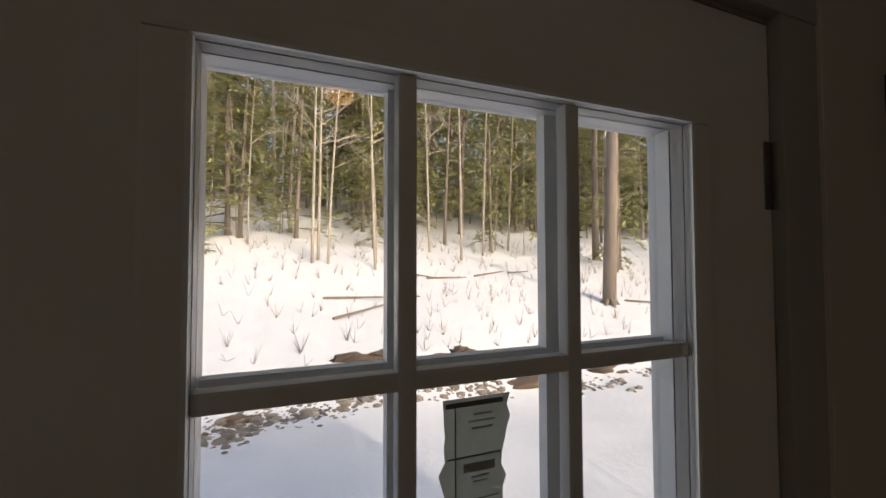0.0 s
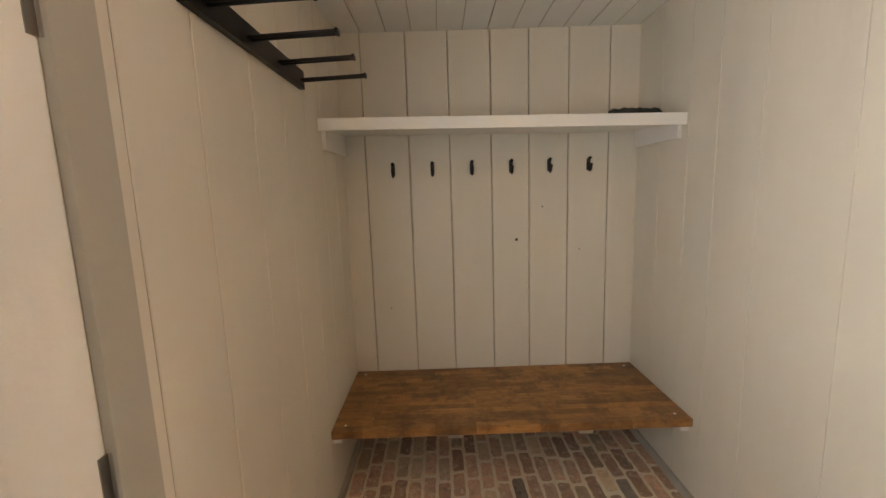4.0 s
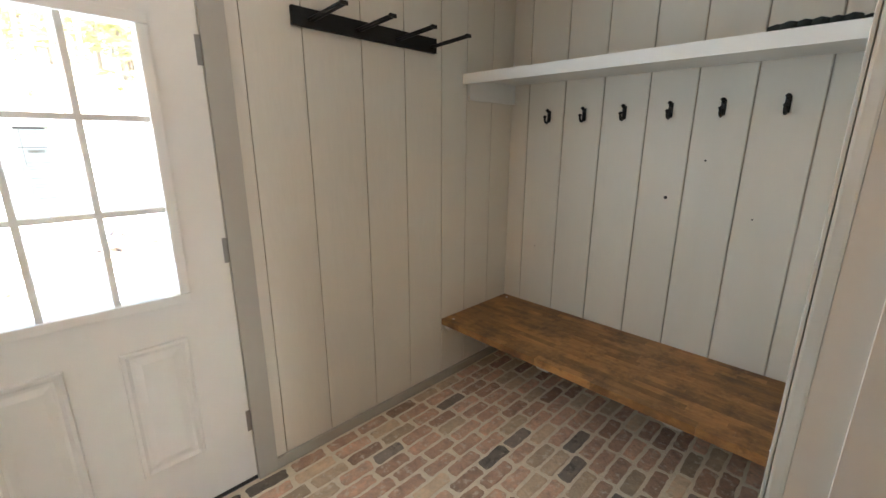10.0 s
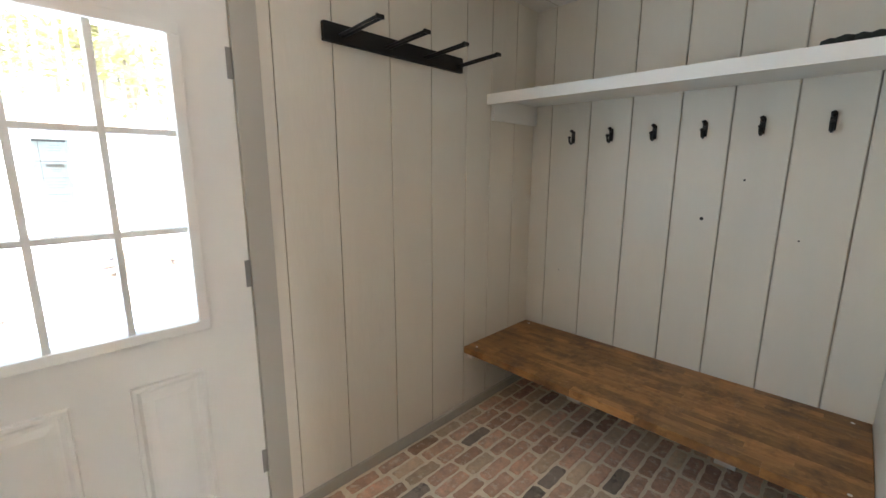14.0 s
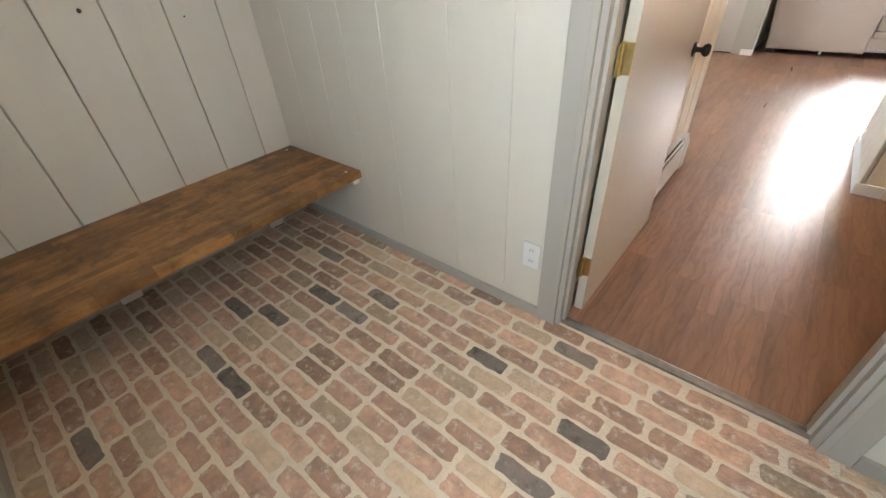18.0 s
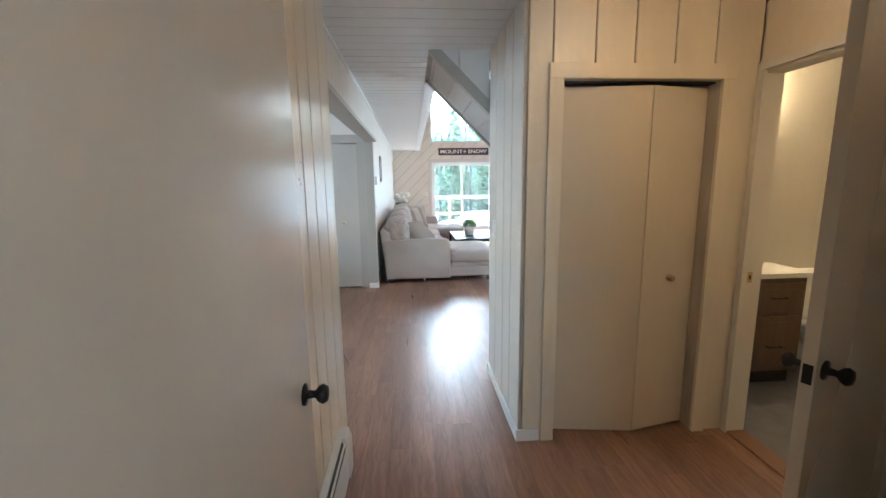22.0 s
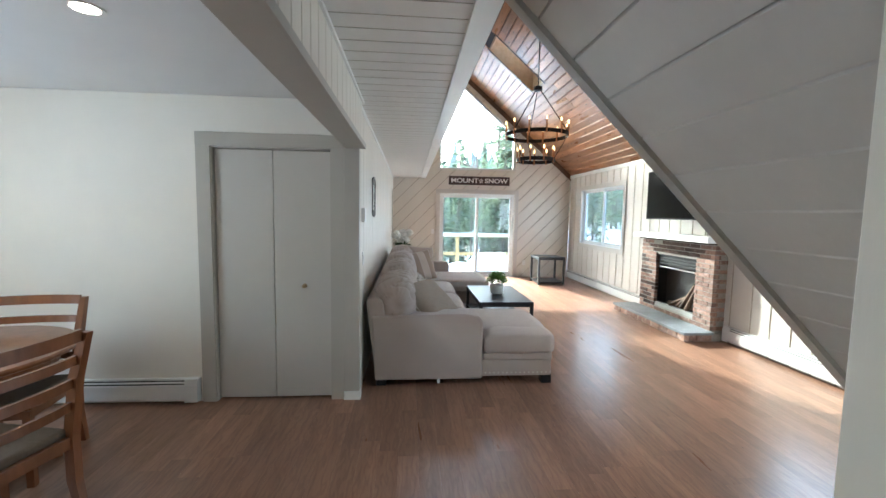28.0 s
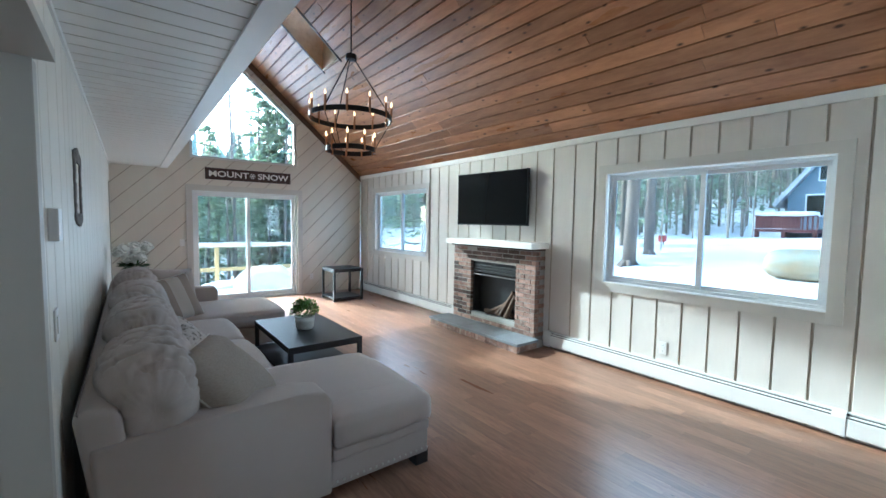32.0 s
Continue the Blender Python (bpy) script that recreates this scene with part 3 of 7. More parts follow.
knots(PINE, 6.6, 0.14, (0.06, 0.026, 0.012), (1.6, 0.75, 1.6))
SKX = (-1.92, -1.03)
SKY = (-11.88, -11.26)
bm = bmesh.new()
cosr = 1 / math.sqrt(1 + SLOPE * SLOPE)
rnd = random.Random(3)


def slope_board(bm, x0, x1, y0, y1, lift=0.0, thick=0.02):
    lo = [bm.verts.new((x, y, roof_z(x) + lift)) for x, y in ((x0, y0), (x1, y0), (x1, y1), (x0, y1))]
    hi = [bm.verts.new((x, y, roof_z(x) + lift + thick)) for x, y in ((x0, y0), (x1, y0), (x1, y1), (x0, y1))]
    bm.faces.new(lo)
    bm.faces.new(hi)
    for i in range(4):
        bm.faces.new((lo[i], lo[(i + 1) % 4], hi[(i + 1) % 4], hi[i]))


step = 0.143 * cosr
x = FW
while x < XRIDGE:
    x1 = min(x + step - 0.014 * cosr, XRIDGE)
    y = GY
    cuts = [GY]
    while cuts[-1] < YB:
        cuts.append(min(YB, cuts[-1] + rnd.uniform(2.2, 4.2)))
    for a, b in zip(cuts, cuts[1:]):
        spans = [(a, b)]
        if x1 > SKX[0] and x < SKX[1]:
            spans = [(a, min(b, SKY[0])), (max(a, SKY[1]), b)]
        for p, q in spans:
            if q - p > 0.02:
                slope_board(bm, x, x1, p + 0.001, q - 0.001, rnd.uniform(0, 0.003))
    x += step
structure(part("ceiling_pine_slope", bm, PINE), "sloping brown stained pine board ceiling with knots", "ceiling")
bm = bmesh.new()
for a, b, c, d in rects(FW - 0.4, XRIDGE, GY - 0.4, YB, [(SKX[0], SKX[1], SKY[0], SKY[1])]):
    slope_board(bm, a, b, c, d, 0.012 + 0.012, 0.2)
structure(part("roof_slope", bm, material("roof_shingle", (0.06, 0.06, 0.065), 0.9)), "dark roof over the living room", "roof")
# loft: white board underside, edge trim, closing wall above
bm = bmesh.new()
y = YB - 0.05
while y > GY:
    box(bm, 0.20, CW + 0.05, max(y - 0.133, GY), y, ZC, ZC + 0.02)
    y -= 0.142
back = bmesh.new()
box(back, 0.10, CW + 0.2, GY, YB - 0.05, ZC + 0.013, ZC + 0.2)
structure(part("ceiling_loft_backing", back, JOINTSHADE), "backing toned as shade above the joints of the loft underside", "ceiling")
structure(shade_edges(part("ceiling_loft_underside", bm, CEILW), (0, 0, 1), PALESHADE), "white painted board ceiling under the loft", "ceiling")
structure(boxpart("loft_edge_trim", (0.085, 0.20, GY, YB - 0.95, ZC - 0.012, ZC + 0.21), WHITE, bevel=0.003), "white painted edge board of the loft floor", "trim")
structure(boxpart("wall_loft_back", (XRIDGE, XRIDGE + 0.1, GY, YB, ZC + 0.2, roof_z(XRIDGE) + 0.3), CREAM), "plain wall of the loft")
structure(boxpart("wall_loft_north", (FW, XRIDGE, YB + 0.1, YB + 0.2, ZC + 0.1, roof_z(XRIDGE) + 0.3), CREAM), "plain wall above the hall")
structure(boxpart("gable_rake_trim_couch", (CW - 0.012, CW + 0.01, GY, YD, ZC - 0.03, ZC - 0.001), WHITE), "white bead along the couch wall", "trim")
bm = bmesh.new()
slope_board(bm, FW, XRIDGE, GY, GY + 0.022, -0.13, 0.13)
structure(part("rake_trim", bm, material("brown_trim", (0.16, 0.085, 0.045), 0.5, vary=0.3, scale=6)), "brown stained board along the gable and ceiling", "trim")
structure(boxpart("eave_trim", (FW, FW + 0.02, GY, YB, EAVE - 0.075, EAVE - 0.003), WHITE, bevel=0.003), "white painted board along the top of the fireplace wall", "trim")

# stairs to the loft, seen from below: rise towards +x between y=-4.45 and -5.40
SY0, SY1 = YB - 0.05, -5.40


def soffit_z(x):
    return 2.27 + 0.985 * x


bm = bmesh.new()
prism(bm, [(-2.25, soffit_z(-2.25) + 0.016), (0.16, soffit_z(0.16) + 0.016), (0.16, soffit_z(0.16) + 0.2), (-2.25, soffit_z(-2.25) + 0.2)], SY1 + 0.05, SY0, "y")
under = structure(part("stair_underside", bm, JOINTSHADE), "white painted board underside of the loft stairs", "stairs")
x = -2.25
while x < 0.16:
    x1 = min(x + 0.136, 0.16)
    bm = bmesh.new()
    prism(bm, [(x, soffit_z(x)), (x1 - 0.003, soffit_z(x1 - 0.003)), (x1 - 0.003, soffit_z(x1) + 0.015), (x, soffit_z(x) + 0.015)], SY1 + 0.05, SY0, "y")
    shade_edges(part("board", bm, STAIRWHITE, under), (0.985, 0, -1), PALESHADE)
    x += 0.1405
bm = bmesh.new()
prism(bm, [(-2.28, soffit_z(-2.28) - 0.03), (0.2, soffit_z(0.2) - 0.03), (0.2, ZC + 0.2), (-2.28, soffit_z(-2.28) + 0.32)], SY1 - 0.005, SY1 + 0.05, "y")
structure(part("stair_stringer_far", bm, GREIGE), "greige painted edge board of the loft stairs", "stairs")
bm = bmesh.new()
prism(bm, [(-0.235, soffit_z(-0.235) - 0.06), (0.2, soffit_z(0.2) - 0.06), (0.2, soffit_z(0.2) + 0.04), (-0.235, soffit_z(-0.235) + 0.04)], SY0 - 0.02, SY0 + 0.045, "y")
structure(part("stair_stringer_near", bm, GREIGE), "greige painted edge board at the hall side of the stairs", "stairs")
bm = bmesh.new()
for a, b in ((-0.235, -0.02), (-0.015, 0.2)):
    prism(bm, [(a, soffit_z(a)), (b, soffit_z(b)), (b, ZC + 0.05), (a, ZC + 0.05)], SY0 - 0.02, SY0 + 0.03, "y")
structure(part("stair_side_panel", bm, CEILW), "white painted board panel above the stairs edge", "stairs")
wall("wall_loft_stair", "y", SY1, -1, -2.2, 0.2, ZC + 0.2, 3.2, CREAM, "plain wall beside the loft stairs", thick=0.06)

# ---- things of the entry ----


def plate(name, label, m, kind="outlet", group=""):
    """A wall plate in its own frame: x across, z up, y towards the room."""
    t = tagged(new(name), label, kind, group)
    t.matrix_basis = m
    boxpart("cover", (-0.037, 0.037, 0, 0.007, -0.06, 0.06), PLASTIC, t, bevel=0.003)
    if kind == "outlet":
        for z in (-0.026, 0.026):
            bm = bmesh.new()
            lathe(bm, [(0.016, 0.006), (0.016, 0.009)], (0, 0, z), 12, "y")
            sock = part("socket", bm, PLASTIC, t)
            for x in (-0.006, 0.006):
                boxpart("slot", (x - 0.0012, x + 0.0012, 0.0088, 0.0096, z - 0.004, z + 0.006), DARK, sock)
    else:
        boxpart("rocker", (-0.016, 0.016, 0.006, 0.011, -0.033, 0.033), PLASTIC, t, bevel=0.002)
    return t


def entry_door():
    d = thing("entry_door", "white steel entry door with nine-pane window, closed", "door", (0, 0, 0))
    x0, x1, z0, z1, yf, yb = -0.213, 0.699, 0.018, 2.04, YN - 0.002, YN + 0.042
    lx0, lx1, lz0, lz1 = -0.037, 0.516, 0.953, 1.866
    bm = bmesh.new()
    for a, b, c, e in rects(x0, x1, z0, z1, [(lx0, lx1, lz0, lz1)]):
        box(bm, a, b, yf, yb, c, e)
    slab = part("slab", bm, DOORWHITE, d)
    # pressed panels in the lower half
    for a, b in ((-0.05, 0.162), (0.306, 0.518)):
        bm = bmesh.new()
        c, e = 0.255, 0.778
        steps = [(0.0, 0.0), (0.004, 0.011), (0.014, 0.012), (0.026, 0.002), (0.036, 0.002), (0.058, 0.011)]
        ring = [[bm.verts.new((p, yf - h, q)) for p, q in ((a + i, c + i), (b - i, c + i), (b - i, e - i), (a + i, e - i))] for i, h in steps]
        for r, s in zip(ring, ring[1:]):
            for k in range(4):
                bm.faces.new((r[k], r[(k + 1) % 4], s[(k + 1) % 4], s[k]))
        bm.faces.new(ring[-1])
        part("panel", bm, DOORWHITE, slab)
    # lite frame and bars
    bm = bmesh.new()
    w = 0.036
    for a, b, c, e in ((lx0 - w, lx1 + w, lz1, lz1 + w), (lx0 - w, lx1 + w, lz0 - w, lz0), (lx0 - w, lx0, lz0, lz1), (lx1, lx1 + w, lz0, lz1)):
        box(bm, a, b, yf - 0.014, yf, c, e, bevel=0.005)
    part("lite_frame", bm, DOORWHITE, d)
    bm = bmesh.new()
    for a, b, c, e in ((lx0 - w, lx1 + w, lz1, lz1 + w), (lx0 - w, lx1 + w, lz0 - w, lz0), (lx0 - w, lx0, lz0, lz1), (lx1, lx1 + w, lz0, lz1)):
        box(bm, a, b, yb, yb + 0.014, c, e, bevel=0.004)
    part("lite_frame_outer", bm, DOORWHITE, d)
    xs = [lx0, 0.139, 0.333, lx1]
    zs = [lz0, 1.268, 1.575, lz1]
    for x in xs[1:3]:
        boxpart("bar", (x - 0.0095, x + 0.0095, yf - 0.006, yf + 0.012, lz0, lz1), DOORWHITE, d, bevel=0.004)
    for z in zs[1:3]:
        boxpart("bar", (lx0, lx1, yf - 0.005, yf + 0.013, z - 0.0095, z + 0.0095), DOORWHITE, d, bevel=0.004)
    bm = bmesh.new()
    for x in xs[1:3]:
        box(bm, x - 0.0095, x + 0.0095, yb - 0.008, yb + 0.008, lz0, lz1)
    for z in zs[1:3]:
        box(bm, lx0, lx1, yb - 0.007, yb + 0.009, z - 0.0095, z + 0.0095)
    part("outer_bars", bm, DOORWHITE, d)
    p = boxpart("pane", (lx0, lx1, YN + 0.016, YN + 0.02, lz0, lz1), GLASS, d, "clear glass pane")
    p.visible_shadow = False
    boxpart("weatherstrip", (-0.2193, -0.2132, YN + 0.004, yb, 0.02, 2.04), DARK, d, "black rubber weatherstrip")
    boxpart("weatherstrip", (-0.2193, 0.699, YN + 0.004, yb, 2.0402, 2.0444), DARK, d, "black rubber weatherstrip")
    boxpart("sweep", (x0, x1, yf - 0.004, yb, 0.004, 0.02), DARK, d, "black rubber door sweep")
    for z in (1.813, 1.088, 0.31):
        bm = bmesh.new()
        lathe(bm, [(0.007, -0.05), (0.007, 0.05)], (0.708, YN - 0.008, z), 10)
        for k in (-0.052, 0.052):
            lathe(bm, [(0.005, k - 0.004), (0.005, k + 0.004)], (0.708, YN - 0.008, z), 8)
        box(bm, 0.684, 0.708, YN - 0.004, YN - 0.001, z - 0.05, z + 0.05)
        part("hinge", bm, NICKEL, d, "brushed nickel hinge")
    bm = bmesh.new()
    lathe(bm, [(0.033, 0.0), (0.033, -0.012), (0.027, -0.02), (0.012, -0.021)], (-0.160, yf, 1.055), 20, "y")
    box(bm, -0.165, -0.155, yf - 0.035, yf - 0.02, 1.04, 1.07, bevel=0.003)
    part("deadbolt", bm, NICKEL, d, "round brushed nickel deadbolt turn")
    bm = bmesh.new()
    lathe(bm, [(0.036, 0.0), (0.036, -0.008), (0.028, -0.016), (0.014, -0.018), (0.013, -0.05)], (-0.155, yf, 0.905), 20, "y")
    rose = part("rose", bm, NICKEL, d, "round nickel rose")
    bm = bmesh.new()
    tube(bm, [(-0.158, yf - 0.048, 0.907), (-0.135, yf - 0.054, 0.902), (-0.11, yf - 0.056, 0.891), (-0.085, yf - 0.055, 0.888), (-0.062, yf - 0.05, 0.897), (-0.042, yf - 0.045, 0.903), (-0.03, yf - 0.042, 0.902)], 0.0105, 10, 0.004)
    part("lever", bm, NICKEL, rose, "curved nickel lever", smooth=True)
    boxpart("latch_edge", (-0.2215, -0.218, YN + 0.006, YN + 0.03, 0.86, 0.95), DARK, d)
    return d


entry_door()
bm = bmesh.new()
box(bm, -0.222, -0.2195, YN, YN + 0.16, 0, 2.05)
box(bm, 0.6995, 0.702, YN, YN + 0.16, 0, 2.05)
box(bm, -0.222, 0.702, YN, YN + 0.16, 2.0445, 2.05)
structure(part("door_jamb_entry", bm, GREIGE), "greige painted jamb of the entry door", "trim")
structure(boxpart("door_sill_entry", (-0.222, 0.702, YN - 0.005, YN + 0.2, -0.006, 0.004), NICKEL, bevel=0.002), "metal sill under the entry door", "trim")

# torn paper sticker on the glass
PAPER = material("old_sticker_paper", (0.62, 0.64, 0.58), 0.8, vary=0.25, scale=30)
PRINT = material("printed_ink", (0.17, 0.17, 0.16), 0.7)
st = thing("glass_sticker", "torn greenish white maker's sticker on the door glass", "sticker", (0, YN + 0.0145, 0))
bm = bmesh.new()
rnd = random.Random(5)
lft = [(0.182 + rnd.uniform(-0.004, 0.004) + (0.012 if z < 1.40 else 0), z) for z in [1.545 - 0.0125 * k for k in range(20)]]
rgt = [(0.261 + rnd.uniform(-0.004, 0.003) - (0.006 if z < 1.5 else 0), z) for z in [1.545 - 0.0125 * k for k in range(20)]]
va, vb = [bm.verts.new((x, 0.0, z)) for x, z in lft], [bm.verts.new((x, 0.0, z)) for x, z in rgt]
for k in range(len(va) - 1):
    bm.faces.new((va[k], vb[k], vb[k + 1], va[k + 1]))
part("paper", bm, PAPER, st)
nt = PAPER.node_tree
thin, soft_mix = nt.nodes.new("ShaderNodeBsdfTranslucent"), nt.nodes.new("ShaderNodeMixShader")
thin.inputs["Color"].default_value = (0.62, 0.66, 0.58, 1)
soft_mix.inputs[0].default_value = 0.42
nt.links.new(nt.nodes["Principled BSDF"].outputs[0], soft_mix.inputs[1])
nt.links.new(thin.outputs[0], soft_mix.inputs[2])
nt.links.new(soft_mix.outputs[0], nt.nodes["Material Output"].inputs["Surface"])
for z, x0, x1, h in ((1.541, 0.186, 0.253, 0.005), (1.485, 0.188, 0.25, 0.0016), (1.44, 0.192, 0.248, 0.0009), (1.395, 0.2, 0.246, 0.0009), (1.335, 0.208, 0.245, 0.0009)):
    boxpart("rule_line", (x0, x1, -0.0012, -0.0002, z - h, z), PRINT, st)
boxpart("upright_rule", (0.1965, 0.1974, -0.0012, -0.0002, 1.43, 1.537), PRINT, st)
boxpart("maker_mark", (0.206, 0.243, -0.0012, -0.0002, 1.468, 1.477), material("grey_ink", (0.42, 0.43, 0.385), 0.7), st)
for z, x0, x1 in ((1.526, 0.218, 0.24), (1.519, 0.212, 0.243), (1.512, 0.216, 0.24), (1.462, 0.215, 0.236), (1.457, 0.217, 0.234), (1.428, 0.2, 0.24), (1.42, 0.2, 0.243), (1.412, 0.2, 0.236), (1.374, 0.204, 0.24), (1.366, 0.204, 0.236)):
    boxpart("text_bar", (x0, x1, -0.0012, -0.0002, z, z + 0.0016), material("grey_ink", (0.42, 0.43, 0.385), 0.7), st)

# coat rack with long double prongs
rk = thing("coat_rack", "black iron wall rack with four pairs of long prongs", "rack", (0, YN, 0))
boxpart("back_board", (1.04, 1.825, -0.022, 0.0, 1.955, 2.026), BLACKMETAL, rk, bevel=0.003)
for x in (1.12, 1.345, 1.57, 1.795):
    for k in (-0.011, 0.011):
        bm = bmesh.new()
        tube(bm, [(x + k, -0.02, 1.984), (x + k, -0.19, 1.991), (x + k, -0.272, 1.994)], 0.0058, 8)
        part("prong", bm, BLACKMETAL, rk, smooth=True)
    boxpart("prong_tip", (x - 0.017, x + 0.017, -0.277, -0.268, 1.987, 2.002), BLACKMETAL, rk, bevel=0.003)

# shelf with end cleats
sh = thing("coat_shelf", "white painted wooden shelf on end cleats", "shelf", (0, 0, 0))
bm = bmesh.new()
box(bm, 2.07, XE, YS, YN, 1.838, 1.858)
box(bm, 2.07, 2.09, YS, YN, 1.803, 1.838)
for v in bm.verts:
    v.co.x -= 0.02 if v.co.x < 2.2 else 0.0
    v.co.z += 0.025 * (v.co.y - YS) / (YN - YS)
part("board", bm, WHITE, sh)
for y0, y1 in ((YN - 0.022, YN), (YS, YS + 0.022)):
    bm = bmesh.new()
    box(bm, 2.09, XE, y0, y1, 1.745, 1.838 + (0.023 if y1 == YN else -0.001), bevel=0.003)
    part("cleat", bm, WHITE, sh)
cl = thing("dark_cloth", "small crumpled dark cloth lying on the shelf", "cloth", (2.15, -1.27, 1.862))
cl.scale = (1.1, 0.85, 1.5)
bm = bmesh.new()
for k in range(7):
    lathe(bm, [(0.005, 0.0), (0.035, 0.004), (0.03, 0.018), (0.004, 0.024)], (rnd.uniform(-0.04, 0.04), -0.13 + 0.045 * k, 0), 9)
part("folds", bm, material("dark_cloth", (0.03, 0.035, 0.03), 0.9, vary=0.4, scale=40, bump=0.5), cl, smooth=True)

# coat hooks
hk = thing("coat_hook", "black double coat hook screwed to the board wall", "hook", (XE, -0.03, 1.66), "coat hooks under the shelf")
bm = bmesh.new()
box(bm, -0.006, 0, -0.011, 0.011, -0.035, 0.035, bevel=0.003)
part("base_plate", bm, BLACKMETAL, hk)
bm = bmesh.new()
tube(bm, [(-0.004, 0, 0.02), (-0.016, 0, 0.026), (-0.026, 0, 0.032)], 0.0065, 8, 0.0065)
lathe(bm, [(0.002, 0.027), (0.010, 0.031), (0.011, 0.037), (0.003, 0.043)], (-0.027, 0, 0), 10)
part("upper_arm", bm, BLACKMETAL, hk, smooth=True)
bm = bmesh.new()
tube(bm, [(-0.004, 0, -0.01), (-0.012, 0, -0.03), (-0.026, 0, -0.039), (-0.042, 0, -0.034), (-0.05, 0, -0.02), (-0.051, 0, -0.008)], 0.0065, 8, 0.0065)
lathe(bm, [(0.002, -0.011), (0.0095, -0.008), (0.0095, -0.001), (0.002, 0.004)], (-0.051, 0, 0), 10)
part("lower_arm", bm, BLACKMETAL, hk, smooth=True)
for y in (-0.26, -0.49, -0.72, -0.944, -1.175):
    copy_thing(hk, pose(XE, y, 1.66))

# butcher block bench
BLOCK = material("butcher_block", (0.41, 0.205, 0.066), 0.42, colour2=(0.24, 0.108, 0.034), scale=11, stretch=(3, 0.6, 3), bump=0.08, bscale=60, per_object=0.36, rvary=0.12)
smear(BLOCK, (0.085, 0.036, 0.014), 7, 0.46, 0.66, 0.85)
smear(BLOCK, (0.44, 0.25, 0.10), 17, 0.56, 0.72, 0.55)
bn = thing("entry_bench", "worn brown butcher block bench board fixed between the walls", "bench", (0, 0, 0))
rnd = random.Random(11)
lanes = 15
x = 1.88
lw = (XE - 0.003 - x) / lanes
for k in range(lanes):
    y = YS + 0.003
    while y < YN - 0.004:
        y1 = min(YN - 0.003, y + rnd.uniform(0.14, 0.46))
        if YN - y1 < 0.12:
            y1 = YN - 0.003
        bm = bmesh.new()
        z1 = 0.4265 + rnd.uniform(0, 0.0006)
        box(bm, x + k * lw, x + (k + 1) * lw - 0.0003, y, y1 - 0.0003, 0.388, z1)
        part("stave", bm, BLOCK, bn)
        y = y1
for y0, y1 in ((YN - 0.04, YN - 0.001), (YS + 0.001, YS + 0.04)):
    boxpart("end_cleat", (1.91, XE - 0.02, y0, y1, 0.348, 0.388), WHITE, bn, "white painted end cleat", bevel=0.002)
boxpart("under_rail", (2.13, 2.16, -1.16, -0.22, 0.325, 0.388), GREIGE, bn, "grey painted rail under the bench", bevel=0.002)
for y in (-0.34, -1.04):
    bm = bmesh.new()
    box(bm, 2.12, 2.22, y - 0.04, y + 0.04, 0.215, 0.327, bevel=0.004)
    part("foot_block", bm, GREIGE, bn, "grey painted block under the rail")
for x, y in ((1.93, YS + 0.06), (2.48, YS + 0.06), (1.93, YN - 0.06), (2.48, YN - 0.06)):
    bm = bmesh.new()
    lathe(bm, [(0.007, 0.426), (0.007, 0.4285)], (x, y, 0), 10)
    part("screw_plug", bm, WHITE, bn)

plate("wall_outlet", "white duplex outlet low on the cream board wall", pose(0.853, YS, 0.315, 0, 0, 0), group="wall outlets")
for y, z, r in ((-0.75, 1.228, 0.009), (-0.905, 1.42, 0.005), (-1.13, 1.16, 0.004), (0.02, 0.83, 0.004)):
    bm = bmesh.new()
    lathe(bm, [(r, 0.0), (r * 0.7, -0.0012)], (XE, y, z), 8, "x")
    tagged(part("nail_hole", bm, DARK), "small dark nail hole in the painted boards", "hole", "nail holes")
th = thing("door_threshold", "dull grey rounded metal strip between brick and wood floors", "threshold", (0, 0, 0))
bm = bmesh.new()
prism(bm, [(YS - 0.065, -0.004), (YS - 0.02, -0.004), (YS - 0.022, 0.008), (YS - 0.035, 0.014), (YS - 0.05, 0.014), (YS - 0.063, 0.006)], -0.172, 0.697, "x")
part("strip", bm, material("dull_zinc", (0.30, 0.29, 0.28), 0.38, 0.9, vary=0.3, scale=20, bump=0.2), th)
# ceiling lamp of the entry
LAMPGLASS = material("opal_glass_lit", (0.9, 0.8, 0.6), 0.4, emit=(1.0, 0.52, 0.19), power=2.0)
cl = thing("ceiling_lamp", "small round warm lit opal glass ceiling lamp", "lamp", (0.25, -1.02, ZC))
bm = bmesh.new()
lathe(bm, [(0.075, 0.0), (0.075, -0.02), (0.055, -0.025)], (0, 0, 0), 24)
part("base", bm, NICKEL, cl)
bm = bmesh.new()
lathe(bm, [(0.055, -0.025), (0.06, -0.045), (0.048, -0.07), (0.022, -0.082), (0.004, -0.085)], (0, 0, 0), 24)
part("bowl", bm, LAMPGLASS, cl, smooth=True)
hl = copy_thing(cl, pose(-0.72, -2.7, ZC))
for piece in hl.children:
    if piece.data.materials[0] == LAMPGLASS:
        piece.data = piece.data.copy()
        piece.data.materials[0] = material("opal_glass_hall", (0.9, 0.8, 0.6), 0.4, emit=(1.0, 0.60, 0.28), power=4.4)

